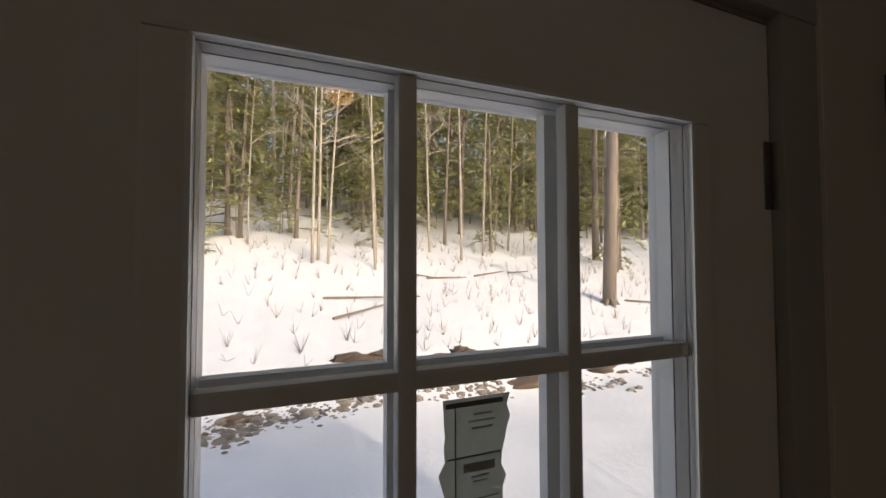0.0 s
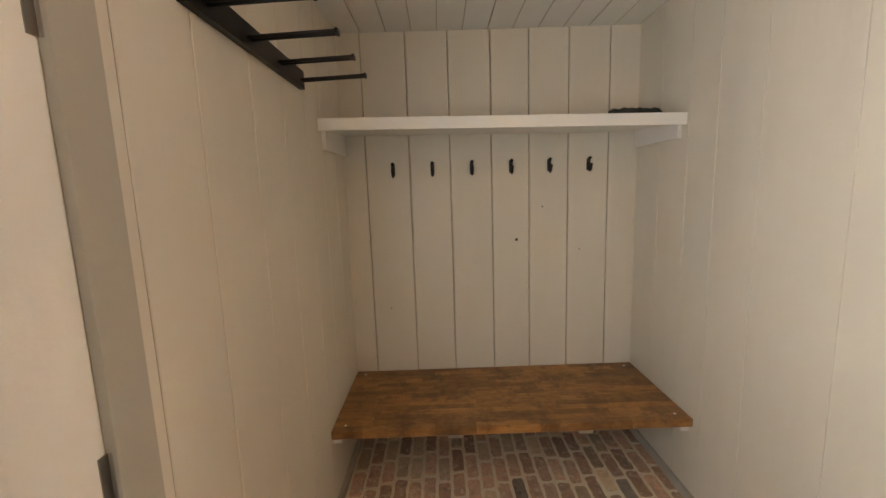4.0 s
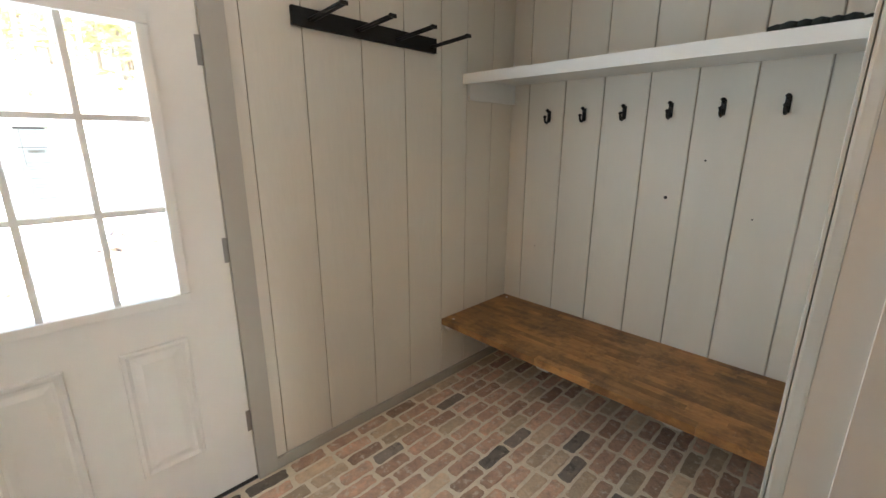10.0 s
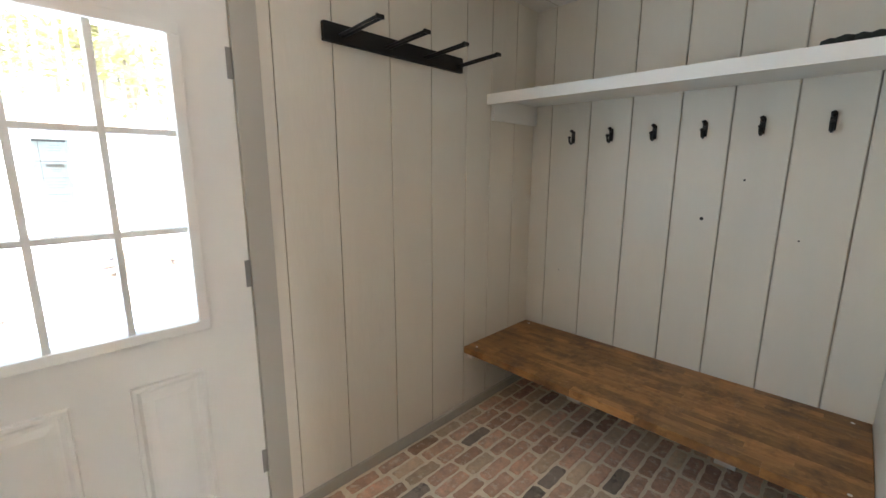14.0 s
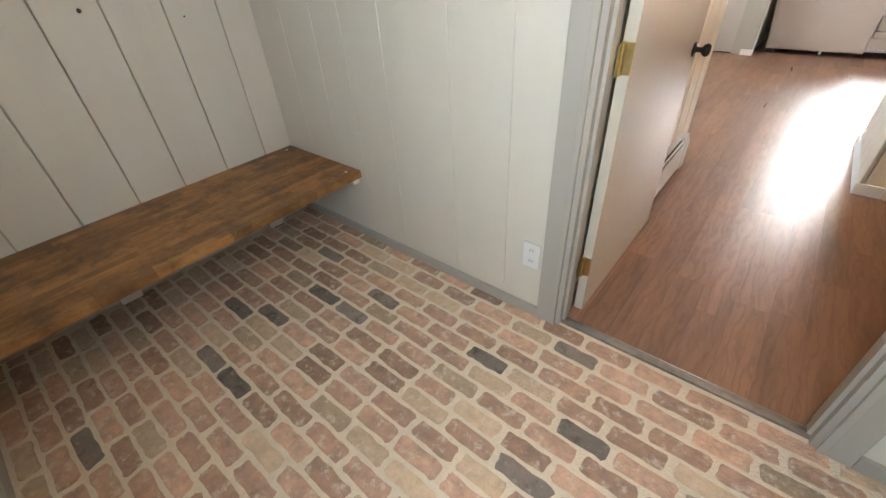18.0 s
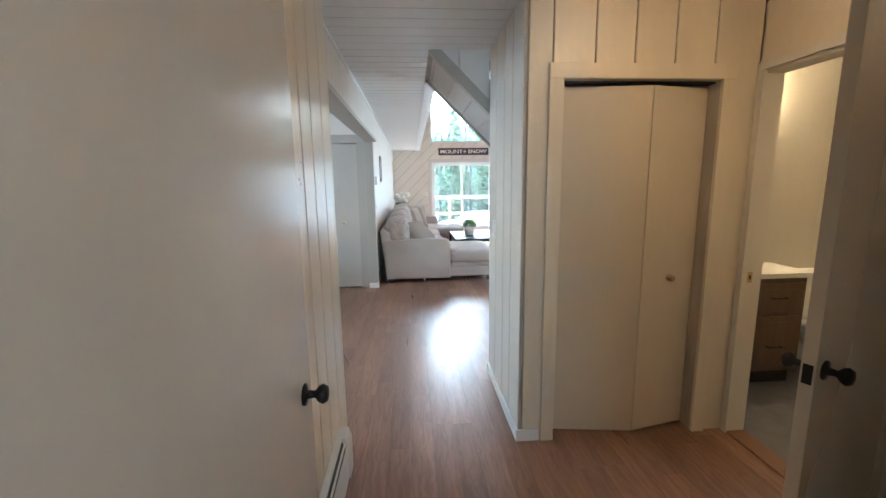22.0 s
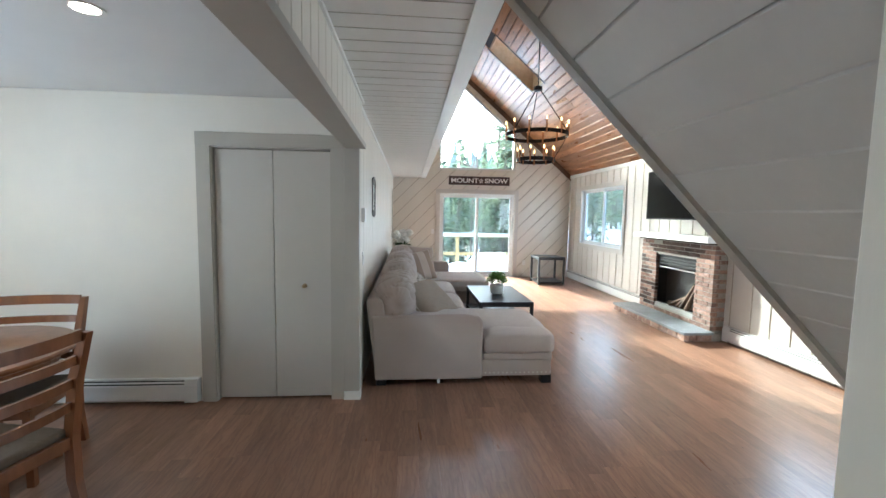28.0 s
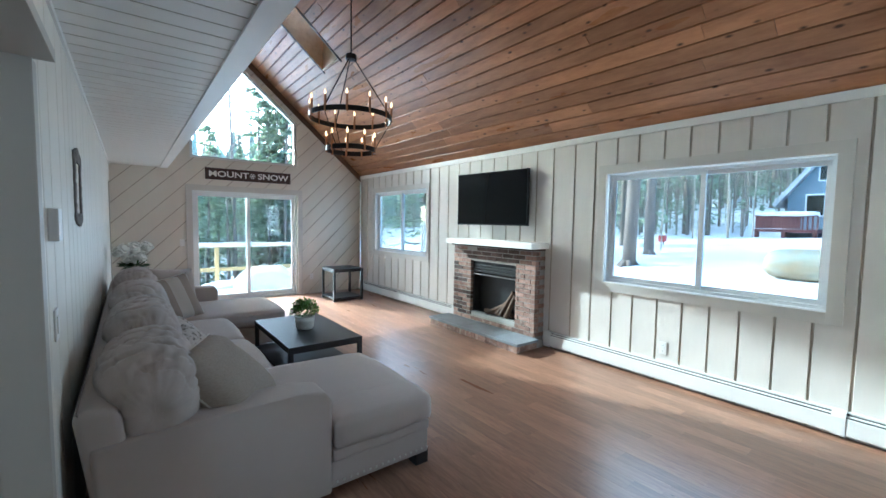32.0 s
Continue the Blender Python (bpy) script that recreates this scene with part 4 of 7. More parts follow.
# dents are small raised discs with their shadow put into the colour
for y, z, r in ((-2.694, 1.574, 0.003), (-2.709, 1.217, 0.0025), (-2.835, 1.65, 0.002), (-2.905, 1.519, 0.004), (-2.922, 1.502, 0.003), (-2.94, 1.581, 0.002)):
    bm = bmesh.new()
    lathe(bm, [(r * 1.4, 0.0), (r, -0.0012), (r * 0.3, -0.0016)], (XH - 0.0002, y, z), 9, "x")
    tagged(part("nail_hole", bm, material("dent_shadow", (0.38, 0.31, 0.22), 0.8)), "small dark dent in the old painted boards", "hole", "dents in the hall boards")

# ---- hall ----


def round_knob(parent, m, mat=BLACKMETAL, name="knob", s=1.0):
    bm = bmesh.new()
    lathe(bm, [(0.03 * s, 0.0), (0.03 * s, 0.006 * s), (0.012 * s, 0.01 * s), (0.010 * s, 0.03 * s), (0.022 * s, 0.04 * s), (0.027 * s, 0.052 * s), (0.02 * s, 0.064 * s), (0.004 * s, 0.067 * s)], (0, 0, 0), 18)
    return part(name, bm, mat, parent, "round black door knob" if mat is BLACKMETAL else "small round worn brass knob", smooth=True, m=m)


hd = thing("hall_door", "cream painted flush door standing open against the hall wall", "door", (0, 0, 0))
# glossy cream paint greyed: the open leaf's own shade is in this colour
boxpart("leaf", (0.654, 0.690, -2.492, -1.592, 0.012, 2.03), material("own_shade_gloss_door_paint", (0.60, 0.55, 0.465), 0.2, vary=0.06, scale=2, bump=0.05, bscale=30, stretch=(1, 1, 0.3), rvary=0.06), hd, bevel=0.002)
round_knob(hd, pose(0.654, -2.42, 0.93, 0, -90, 0))
for z in (1.80, 1.05, 0.25):
    bm = bmesh.new()
    lathe(bm, [(0.0075, -0.048), (0.0075, 0.048)], (0.684, -1.585, z), 10)
    box(bm, 0.652, 0.684, -1.5935, -1.5905, z - 0.046, z + 0.046, bevel=0.001)
    box(bm, 0.6835, 0.6865, -1.585, -1.55, z - 0.046, z + 0.046, bevel=0.001)
    part("hinge", bm, BRASS, hd, "aged brass butt hinge")


def heater(name, label, axis, pos, side, u0, u1, ends=True, h=0.205, depth=0.065, joints=()):
    """A hydronic baseboard heater along a wall."""
    t = thing(name, label, "heater", (0, 0, 0), "baseboard heaters")

    def put(nm, prof, a, b, mat=HEATER, lab=""):
        bm = bmesh.new()
        pts = [(pos + side * d, z) for d, z in prof]
        prism(bm, pts, a, b, "x" if axis == "y" else "y")
        part(nm, bm, mat, t, lab)
    put("back_plate", [(0.001, 0.02), (0.012, 0.02), (0.012, h), (0.001, h)], u0, u1)
    put("top_lip", [(0.012, h - 0.012), (depth * 0.5, h - 0.012), (depth * 0.5, h), (0.012, h)], u0, u1)
    put("front_panel", [(depth - 0.012, 0.04), (depth, 0.04), (depth, h - 0.048), (depth * 0.94, h - 0.038), (depth * 0.94 - 0.006, h - 0.04), (depth - 0.012, h - 0.05)], u0, u1)
    # black wedge inside the open slot, put there as its shade
    put("slot_liner", [(0.014, h - 0.055), (depth - 0.014, h - 0.052), (depth * 0.52, h - 0.015), (0.014, h - 0.015)], u0 + 0.004, u1 - 0.004, DARK, "slot shade as a dark filler")
    put("damper", [(depth * 0.68, h - 0.022), (depth * 0.79, h - 0.031), (depth * 0.79, h - 0.027), (depth * 0.68, h - 0.018)], u0 + 0.004, u1 - 0.004)
    put("fin_core", [(0.014, 0.05), (depth - 0.016, 0.05), (depth - 0.016, h - 0.06), (0.014, h - 0.06)], u0 + 0.01, u1 - 0.01, DARK, "dark finned heating core")
    seams = [u0, u1 - 0.1] if ends else []
    for a in seams:
        put("end_cap", [(0.0, 0.02), (depth + 0.004, 0.02), (depth + 0.004, h - 0.045), (depth * 0.8, h + 0.003), (0.0, h + 0.003)], a, a + 0.1)
    for a in joints:
        put("splice_cap", [(0.0, 0.03), (depth + 0.003, 0.03), (depth + 0.003, h - 0.042), (depth * 0.85, h - 0.012), (depth * 0.6, h + 0.002), (0.0, h + 0.002)], a - 0.04, a + 0.04)
    return t


heater("hall_heater", "white enamel baseboard heater along the hall wall", "x", XH, -1, -3.34, -2.3, h=0.24, depth=0.06)


def bifold(name, label, mat, y, hinge_pts, z0, z1, knob_at, knobmat, thick=0.03):
    t = thing(name, label, "door", (0, 0, 0))
    for (xa, ya), (xb, yb) in zip(hinge_pts, hinge_pts[1:]):
        d = Vector((xb - xa, yb - ya))
        L = d.length - 0.004
        bm = bmesh.new()
        box(bm, 0.002, L, -thick, 0, z0, z1, bevel=0.003)
        part("leaf", bm, mat, t, m=pose(xa, ya, 0, 0, 0, math.degrees(math.atan2(d.y, d.x))))
    round_knob(t, pose(knob_at[0], knob_at[1], knob_at[2], -90, 0, 0), knobmat, s=0.62)
    return t


KNOBBRASS = material("worn_brass_knob", (0.45, 0.34, 0.2), 0.35, 1.0)
bifold("hall_closet_doors", "cream painted folding closet doors, slightly ajar at the top", DOORCREAM, YA, [(-1.288, -3.575), (-0.93, -3.497), (-0.442, -3.565)], 0.012, 1.985, (-1.12, -3.537, 0.94), KNOBBRASS)
structure(boxpart("closet_head_track", (-1.29, -0.44, YA - 0.1, YA - 0.04, 2.0, 2.01), DARK), "dark track above the folding doors", "trim")

bdm = pose(-1.47, -2.705, 0, 0, 0, math.degrees(math.atan2(0.325, 0.68)))
bd = tagged(new("bathroom_door"), "cream painted flush bathroom door standing open in the hall", "door")
bd.matrix_basis = bdm
boxpart("leaf", (0.0, 0.752, -0.018, 0.018, 0.012, 2.03), DOORCREAM, bd, bevel=0.002)
round_knob(bd, pose(0.69, 0.018, 0.94, -90, 0, 0))
round_knob(bd, pose(0.69, -0.018, 0.94, 90, 0, 0))
boxpart("latch_plate", (0.7515, 0.754, -0.012, 0.012, 0.905, 0.965), BLACKMETAL, bd)
boxpart("latch_plate", (0.7515, 0.754, -0.012, 0.012, 0.20, 0.23), BLACKMETAL, bd)
sp = thing("strike_plate", "brass strike plate on the bathroom jamb", "strike plate", (-1.53, -3.443, 0.95))
boxpart("strike_face", (-0.014, 0.014, 0, 0.002, -0.03, 0.03), BRASS, sp, bevel=0.0008)
boxpart("strike_hole", (-0.006, 0.006, 0.0015, 0.0026, -0.012, 0.012), DARK, sp)

# light switches in the passage
sw = tagged(new("double_switch"), "white double rocker light switch on the passage wall", "switch")
sw.matrix_basis = pose(-0.235, -4.19, 1.165, 0, 0, -90)
boxpart("cover", (-0.06, 0.06, 0, 0.007, -0.06, 0.06), PLASTIC, sw, bevel=0.003)
for x in (-0.024, 0.024):
    boxpart("rocker", (x - 0.017, x + 0.017, 0.006, 0.011, -0.034, 0.034), PLASTIC, sw, bevel=0.002)

# bathroom fittings
CERAMIC = material("white_ceramic", (0.82, 0.81, 0.78), 0.12)
VANW = material("dark_vanity_wood", (0.16, 0.095, 0.055), 0.4, vary=0.4, scale=8, stretch=(3, 3, 0.4))
va = thing("bathroom_vanity", "brown wooden vanity cabinet with a white top", "vanity", (-1.96, -3.96, 0.004))
boxpart("body", (-0.47, 0.3, -0.44, 0.0, 0.1, 0.80), VANW, va, bevel=0.004)
boxpart("toe_base", (-0.44, 0.28, -0.43, -0.03, 0.0, 0.1), DARK, va)
boxpart("top", (-0.5, 0.33, -0.455, 0.03, 0.80, 0.835), CERAMIC, va, "white cultured marble top", bevel=0.006)
for z0, z1 in ((0.14, 0.52), (0.55, 0.76)):
    dr = boxpart("drawer_front", (-0.44, -0.05, 0.0, 0.018, z0, z1), VANW, va, bevel=0.004)
    boxpart("inset", (-0.40, -0.09, 0.0175, 0.0215, z0 + 0.04, z1 - 0.04), VANW, dr, bevel=0.002)
for z in (0.30, 0.66):
    bm = bmesh.new()
    tube(bm, [(-0.3, 0.02, z), (-0.3, 0.045, z), (-0.2, 0.045, z), (-0.2, 0.02, z)], 0.005, 8)
    part("pull", bm, BLACKMETAL, va)
to = thing("toilet", "white ceramic toilet with a closed tank", "toilet", (-2.72, -3.98, 0.004), rz=0)
bm = bmesh.new()
box(bm, -0.24, 0.24, -0.42, -0.2, 0.38, 0.74, bevel=0.03)
part("tank", bm, CERAMIC, to, smooth=True)
boxpart("tank_lid", (-0.255, 0.255, -0.435, -0.185, 0.74, 0.78), CERAMIC, to, bevel=0.012)
bm = bmesh.new()
lathe(bm, [(0.13, 0.0), (0.12, 0.1), (0.14, 0.22), (0.2, 0.34), (0.205, 0.38), (0.19, 0.385), (0.16, 0.34), (0.06, 0.26)], (0, 0, 0), 24)
bowl = part("bowl", bm, CERAMIC, to, smooth=True)
bowl.scale = (0.95, 1.25, 1)
bm = bmesh.new()
lathe(bm, [(0.205, 0.386), (0.21, 0.40), (0.2, 0.412), (0.02, 0.414)], (0, 0, 0), 24)
seat = part("seat_lid", bm, CERAMIC, to, smooth=True)
seat.scale = (0.95, 1.25, 1)
bl = thing("bathroom_lamp", "warm lit opal glass bathroom lamp above the vanity", "lamp", (-2.1, -4.39, 2.05))
boxpart("mount", (-0.25, 0.25, -0.02, 0.02, -0.04, 0.04), NICKEL, bl, bevel=0.004)
for x in (-0.16, 0.16):
    bm = bmesh.new()
    lathe(bm, [(0.02, -0.02), (0.055, 0.03), (0.06, 0.09), (0.05, 0.14), (0.01, 0.15)], (x, 0.08, -0.05), 16)
    part("shade", bm, material("opal_glass_bath", (0.9, 0.8, 0.6), 0.4, emit=(1.0, 0.66, 0.33), power=6.5), bl, smooth=True)

# ---- dining room ----
heater("dining_heater", "white enamel baseboard heater along the dining wall", "y", YD, 1, 2.125, 4.15, h=0.2)
bifold("dining_closet_doors", "grey painted folding closet doors with a small knob, closed", DOORGREY, YD, [(1.99, YD - 0.03), (1.543, YD - 0.026), (1.093, YD - 0.03)][::-1], 0.015, 2.026, (1.305, YD - 0.028, 0.945), KNOBBRASS)
bm = bmesh.new()
box(bm, 1.085, 1.092, YD - 0.12, YD, 0, 2.04)
box(bm, 1.993, 2.0, YD - 0.12, YD, 0, 2.04)
box(bm, 1.085, 2.0, YD - 0.12, YD, 2.03, 2.04)
structure(part("closet_jamb_dining", bm, GREIGE), "greige painted closet jamb", "trim")
CHERRY = material("cherry_wood", (0.24, 0.095, 0.035), 0.3, colour2=(0.15, 0.055, 0.02), scale=7, stretch=(2, 2, 0.4), bump=0.05, bscale=40, coat=0.2)
SEATFAB = material("brown_seat_fabric", (0.17, 0.13, 0.09), 0.9, vary=0.25, scale=60, bump=0.4, bscale=300)


def dining_chair(at, rz):
    """Its back stands at -y of its own frame; the seat faces +y."""
    c = thing("dining_chair", "reddish wooden ladder-back dining chair with a brown fabric seat", "chair", at, "chairs round the table", rz)
    hw = 0.235
    for sx in (-1, 1):
        bm = bmesh.new()
        pts = [(sx * (hw - 0.015), -0.27, 0.0), (sx * (hw - 0.01), -0.215, 0.22), (sx * hw, -0.20, 0.43), (sx * (hw + 0.005), -0.235, 0.7), (sx * (hw + 0.012), -0.30, 0.925)]
        rings = []
        for k, p in enumerate(pts):
            w, d = (0.016, 0.02) if k in (0, 4) else (0.019, 0.026)
            rings.append([bm.verts.new((p[0] + a * w, p[1] + b * d, p[2])) for a, b in ((-1, -1), (1, -1), (1, 1), (-1, 1))])
        for r, s in zip(rings, rings[1:]):
            for k in range(4):
                bm.faces.new((r[k], r[(k + 1) % 4], s[(k + 1) % 4], s[k]))
        bm.faces.new(rings[0])
        bm.faces.new(rings[-1])
        part("rear_post", bm, CHERRY, c)
        bm = bmesh.new()
        prism(bm, [(sx * (hw - 0.005) - 0.018, 0.2), (sx * (hw - 0.005) + 0.018, 0.2), (sx * (hw - 0.005) + 0.018, 0.235), (sx * (hw - 0.005) - 0.018, 0.235)], 0.0, 0.42)
        part("front_leg", bm, CHERRY, c)
        boxpart("side_rail", (sx * hw - 0.012, sx * hw + 0.012, -0.2, 0.22, 0.375, 0.43), CHERRY, c, bevel=0.003)
    boxpart("front_rail", (-hw, hw, 0.205, 0.228, 0.375, 0.43), CHERRY, c, bevel=0.003)
    boxpart("rear_rail", (-hw, hw, -0.215, -0.19, 0.375, 0.43), CHERRY, c, bevel=0.003)
    for z, h, y in ((0.885, 0.055, -0.285), (0.775, 0.042, -0.253), (0.665, 0.042, -0.228), (0.555, 0.042, -0.213)):
        bm = bmesh.new()
        n = 8
        prev = None
        for k in range(n + 1):
            u = -1 + 2 * k / n
            yy = y - 0.03 * (1 - u * u)
            ring = [bm.verts.new((u * hw, yy + b, z + a)) for a, b in ((0, -0.009), (h, -0.009), (h, 0.009), (0, 0.009))]
            if prev:
                for q in range(4):
                    bm.faces.new((prev[q], prev[(q + 1) % 4], ring[(q + 1) % 4], ring[q]))
            else:
                bm.faces.new(ring)
            prev = ring
        bm.faces.new(prev)
        part("back_slat", bm, CHERRY, c)
    bm = bmesh.new()
    box(bm, -hw + 0.012, hw - 0.012, -0.19, 0.225, 0.425, 0.468, bevel=0.016)
    part("seat", bm, SEATFAB, c, "brown woven fabric seat", smooth=True)
    c.scale = (1, 1, 1.04)
    return c


tb = thing("dining_table", "round reddish wooden pedestal dining table", "table", (2.98, -6.1, 0))
bm = bmesh.new()
lathe(bm, [(0.60, 0.722), (0.615, 0.73), (0.62, 0.745), (0.61, 0.755), (0.0001, 0.755)], (0, 0, 0), 64)
part("tabletop", bm, CHERRY, tb)
bm = bmesh.new()
lathe(bm, [(0.52, 0.64), (0.53, 0.722)], (0, 0, 0), 48)
part("apron", bm, CHERRY, tb)
bm = bmesh.new()
prism(bm, [(-0.16, -0.16), (0.16, -0.16), (0.16, 0.16), (-0.16, 0.16)], 0.08, 0.64)
part("pedestal", bm, CHERRY, tb)
for a in (45, 135, 225, 315):
    bm = bmesh.new()
    prism(bm, [(0.1, 0.0), (0.5, 0.0), (0.5, 0.05), (0.1, 0.14)], -0.035, 0.035, "y")
    part("foot", bm, CHERRY, tb, m=pose(0, 0, 0, 0, 0, a))
dining_chair((2.324, -5.661, 0), -102)
dining_chair((2.79, -6.32, 0), 8.9)
vs = thing("white_vase", "glossy white ceramic pot on the dining table", "vase", (2.93, -5.93, 0.755))
bm = bmesh.new()
lathe(bm, [(0.05, 0.0), (0.075, 0.02), (0.085, 0.06), (0.075, 0.1), (0.055, 0.12), (0.06, 0.135), (0.05, 0.136), (0.045, 0.115)], (0, 0, 0), 24)
part("pot", bm, CERAMIC, vs, smooth=True)
dl = thing("downlight", "small round recessed ceiling downlight, lit", "lamp", (1.893, -5.82, ZC + 0.002), "dining downlights")
bm = bmesh.new()
lathe(bm, [(0.075, 0.0), (0.075, -0.005), (0.058, -0.004), (0.052, 0.002)], (0, 0, 0), 28)
part("trim_ring", bm, PLASTIC, dl)
bm = bmesh.new()
lathe(bm, [(0.053, -0.001), (0.052, -0.0025), (0.001, -0.003)], (0, 0, 0), 24)
part("lens", bm, material("downlight_lens", (0.9, 0.85, 0.75), 0.4, emit=(1.0, 0.86, 0.68), power=3.5), dl)
# three more downlights, unseen, added to brighten the dining room
for x, y in ((3.3, -5.82), (1.893, -4.4), (3.3, -4.4)):
    copy_thing(dl, pose(x, y, ZC + 0.002))

# ---- living room: windows and doors ----
VINYL = material("white_vinyl", (0.74, 0.76, 0.76), 0.35)


def slider_window(name, label, u0, u1, z0, z1, n_mid):
    """A two-sash sliding window in the fireplace wall with wide greige casing."""
    t = thing(name, label, "window", (FW, 0, 0), kind="structure")
    d0, d1 = -0.13, -0.04

    def fr(nm, a, b, c, e, w, p, q, mat, par, lab=""):
        bm = bmesh.new()
        for y0, y1, s0, s1 in ((a, b, c, c + w), (a, b, e - w, e), (a, a + w, c + w, e - w), (b - w, b, c + w, e - w)):
            box(bm, p, q, y0, y1, s0, s1, bevel=0.003)
        return part(nm, bm, mat, par, lab)
    fr("window_frame", u0, u1, z0, z1, 0.035, d0, d1, VINYL, t)
    m = (u0 + u1) / 2
    for a, b, p in ((u0 + 0.03, m + 0.025, -0.085), (m - 0.025, u1 - 0.03, -0.12)):
        s = fr("sash", a, b, z0 + 0.03, z1 - 0.03, 0.042, p, p + 0.028, VINYL, t)
        g = boxpart("pane", (p + 0.012, p + 0.016, a + 0.04, b - 0.04, z0 + 0.07, z1 - 0.07), GLASSDIM, s, "clear glass")
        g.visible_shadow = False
    bm = bmesh.new()
    for y0, y1, s0, s1 in ((u0 - 0.002, u0 + 0.008, z0, z1), (u1 - 0.008, u1 + 0.002, z0, z1), (u0, u1, z1 - 0.008, z1 + 0.002), (u0, u1, z0 - 0.002, z0 + 0.008)):
        box(bm, -0.04, 0.004, y0, y1, s0, s1)
    part("reveal", bm, VINYL, t)
    return t


slider_window("window_1", "white vinyl sliding window overlooking the snowy woods", *w2, 2)
slider_window("window_2", "wide white vinyl sliding window overlooking the snowy yard", *bw, 2)
casing("window_casing_small", "x", FW, 1, w2[0], w2[1], w2[3], GREIGEPALE, "pale greige flat casing of the small window", width=0.09, z0=w2[2], sill=True, thick=0.022)
casing("window_casing_large", "x", FW, 1, bw[0], bw[1], bw[3], GREIGEPALE, "pale greige flat casing of the large window", width=0.095, z0=bw[2], sill=True, thick=0.022)

sd = thing("sliding_door", "white vinyl sliding glass door to the deck, closed", "door", (0, GY, 0), kind="structure")
x0, x1, z1 = SL[0], SL[1], SL[3]
bm = bmesh.new()
box(bm, x0, x1, -0.15, -0.03, 0.0, 0.035, bevel=0.003)
box(bm, x0, x1, -0.15, -0.03, z1 - 0.04, z1, bevel=0.003)
box(bm, x0, x0 + 0.04, -0.15, -0.03, 0.035, z1 - 0.04, bevel=0.003)
box(bm, x1 - 0.04, x1, -0.15, -0.03, 0.035, z1 - 0.04, bevel=0.003)
part("door_frame", bm, VINYL, sd)
xm = (x0 + x1) / 2
for a, b, p in ((xm - 0.035, x1 - 0.035, -0.085), (x0 + 0.035, xm + 0.035, -0.125)):
    bm = bmesh.new()
    w = 0.06
    for p0, p1, c, e in ((a, b, 0.035, 0.12), (a, b, z1 - 0.1, z1 - 0.035), (a, a + w, 0.12, z1 - 0.1), (b - w, b, 0.12, z1 - 0.1)):
        box(bm, p0, p1, p, p + 0.035, c, e, bevel=0.004)
    s = part("sash", bm, VINYL, sd)
    g = boxpart("pane", (a + w - 0.005, b - w + 0.005, p + 0.015, p + 0.019, 0.115, z1 - 0.095), GLASSDIM, s, "clear glass")
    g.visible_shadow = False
boxpart("handle", (xm - 0.02, xm + 0.005, -0.05, -0.025, 0.95, 1.15), VINYL, sd, bevel=0.005)
casing("slider_casing", "y", GY, 1, SL[0], SL[1], SL[3], GREIGEPALE, "greige casing around the sliding door", width=0.10, thick=0.022)

gwt = thing("gable_window", "fixed gable window with a sloping top above the sliding door", "window", (0, GY, 0), kind="structure")
outer = [(GWX0, GWZ), (GWX1, GWZ), (GWX1, gw_top(GWX1)), (GWX0, gw_top(GWX0))]


def inset(poly, d):
    c = [Vector(p) for p in poly]
    out = []
    for i in range(4):
        a, b, e = c[i - 1], c[i], c[(i + 1) % 4]
        n1 = Vector((-(b - a).y, (b - a).x)).normalized()
        n2 = Vector((-(e - b).y, (e - b).x)).normalized()
        k = (n1 + n2) / (1 + n1.dot(n2))
        out.append(tuple(b + k * d))
    return out


def ring_frame(bm, po, pi, y0, y1):
    for i in range(4):
        j = (i + 1) % 4
        prism(bm, [po[i], po[j], pi[j], pi[i]], y0, y1, "y")


bm = bmesh.new()
ring_frame(bm, outer, inset(outer, 0.045), -0.13, -0.05)
part("window_frame", bm, VINYL, gwt)
bm = bmesh.new()
prism(bm, inset(outer, 0.04), -0.092, -0.088, "y")
part("pane", bm, GLASSGABLE, gwt, "faintly tinted clear glass")
bm = bmesh.new()
ring_frame(bm, inset(outer, -0.085), outer, 0.0, 0.02)
tagged(part("gable_window_casing", bm, GREIGEPALE), "greige casing around the gable window", "trim", kind="structure")

# skylight well lined with pale pine
PALEPINE = material("pale_pine", (0.44, 0.28, 0.14), 0.45, colour2=(0.33, 0.19, 0.085), scale=6, stretch=(2, 0.6, 2), bump=0.06, bscale=40)
sk = thing("skylight", "skylight well lined with pale pine boards and a dark frame", "skylight", (0, 0, 0), kind="structure")
bm = bmesh.new()
for y0, y1 in ((SKY[0], SKY[0] + 0.018), (SKY[1] - 0.018, SKY[1])):
    slope_board(bm, SKX[0], SKX[1], y0, y1, -0.003, 0.74)
slope_board(bm, SKX[0], SKX[0] + 0.018, SKY[0], SKY[1], -0.003, 0.74)
slope_board(bm, SKX[1] - 0.018, SKX[1], SKY[0], SKY[1], -0.003, 0.74)
part("well", bm, PALEPINE, sk)
bm = bmesh.new()
for a, b, c, e in ((SKX[0] - 0.03, SKX[1] + 0.03, SKY[1], SKY[1] + 0.03), (SKX[0] - 0.03, SKX[1] + 0.03, SKY[0] - 0.03, SKY[0])):
    slope_board(bm, a, b, c, e, -0.012, 0.012)
part("trim", bm, material("dark_trim", (0.05, 0.03, 0.02), 0.5), sk)
bm = bmesh.new()
slope_board(bm, SKX[0], SKX[1], SKY[0], SKY[1], 0.70, 0.006)
g = part("pane", bm, GLASS, sk, "clear glass")
g.visible_shadow = False

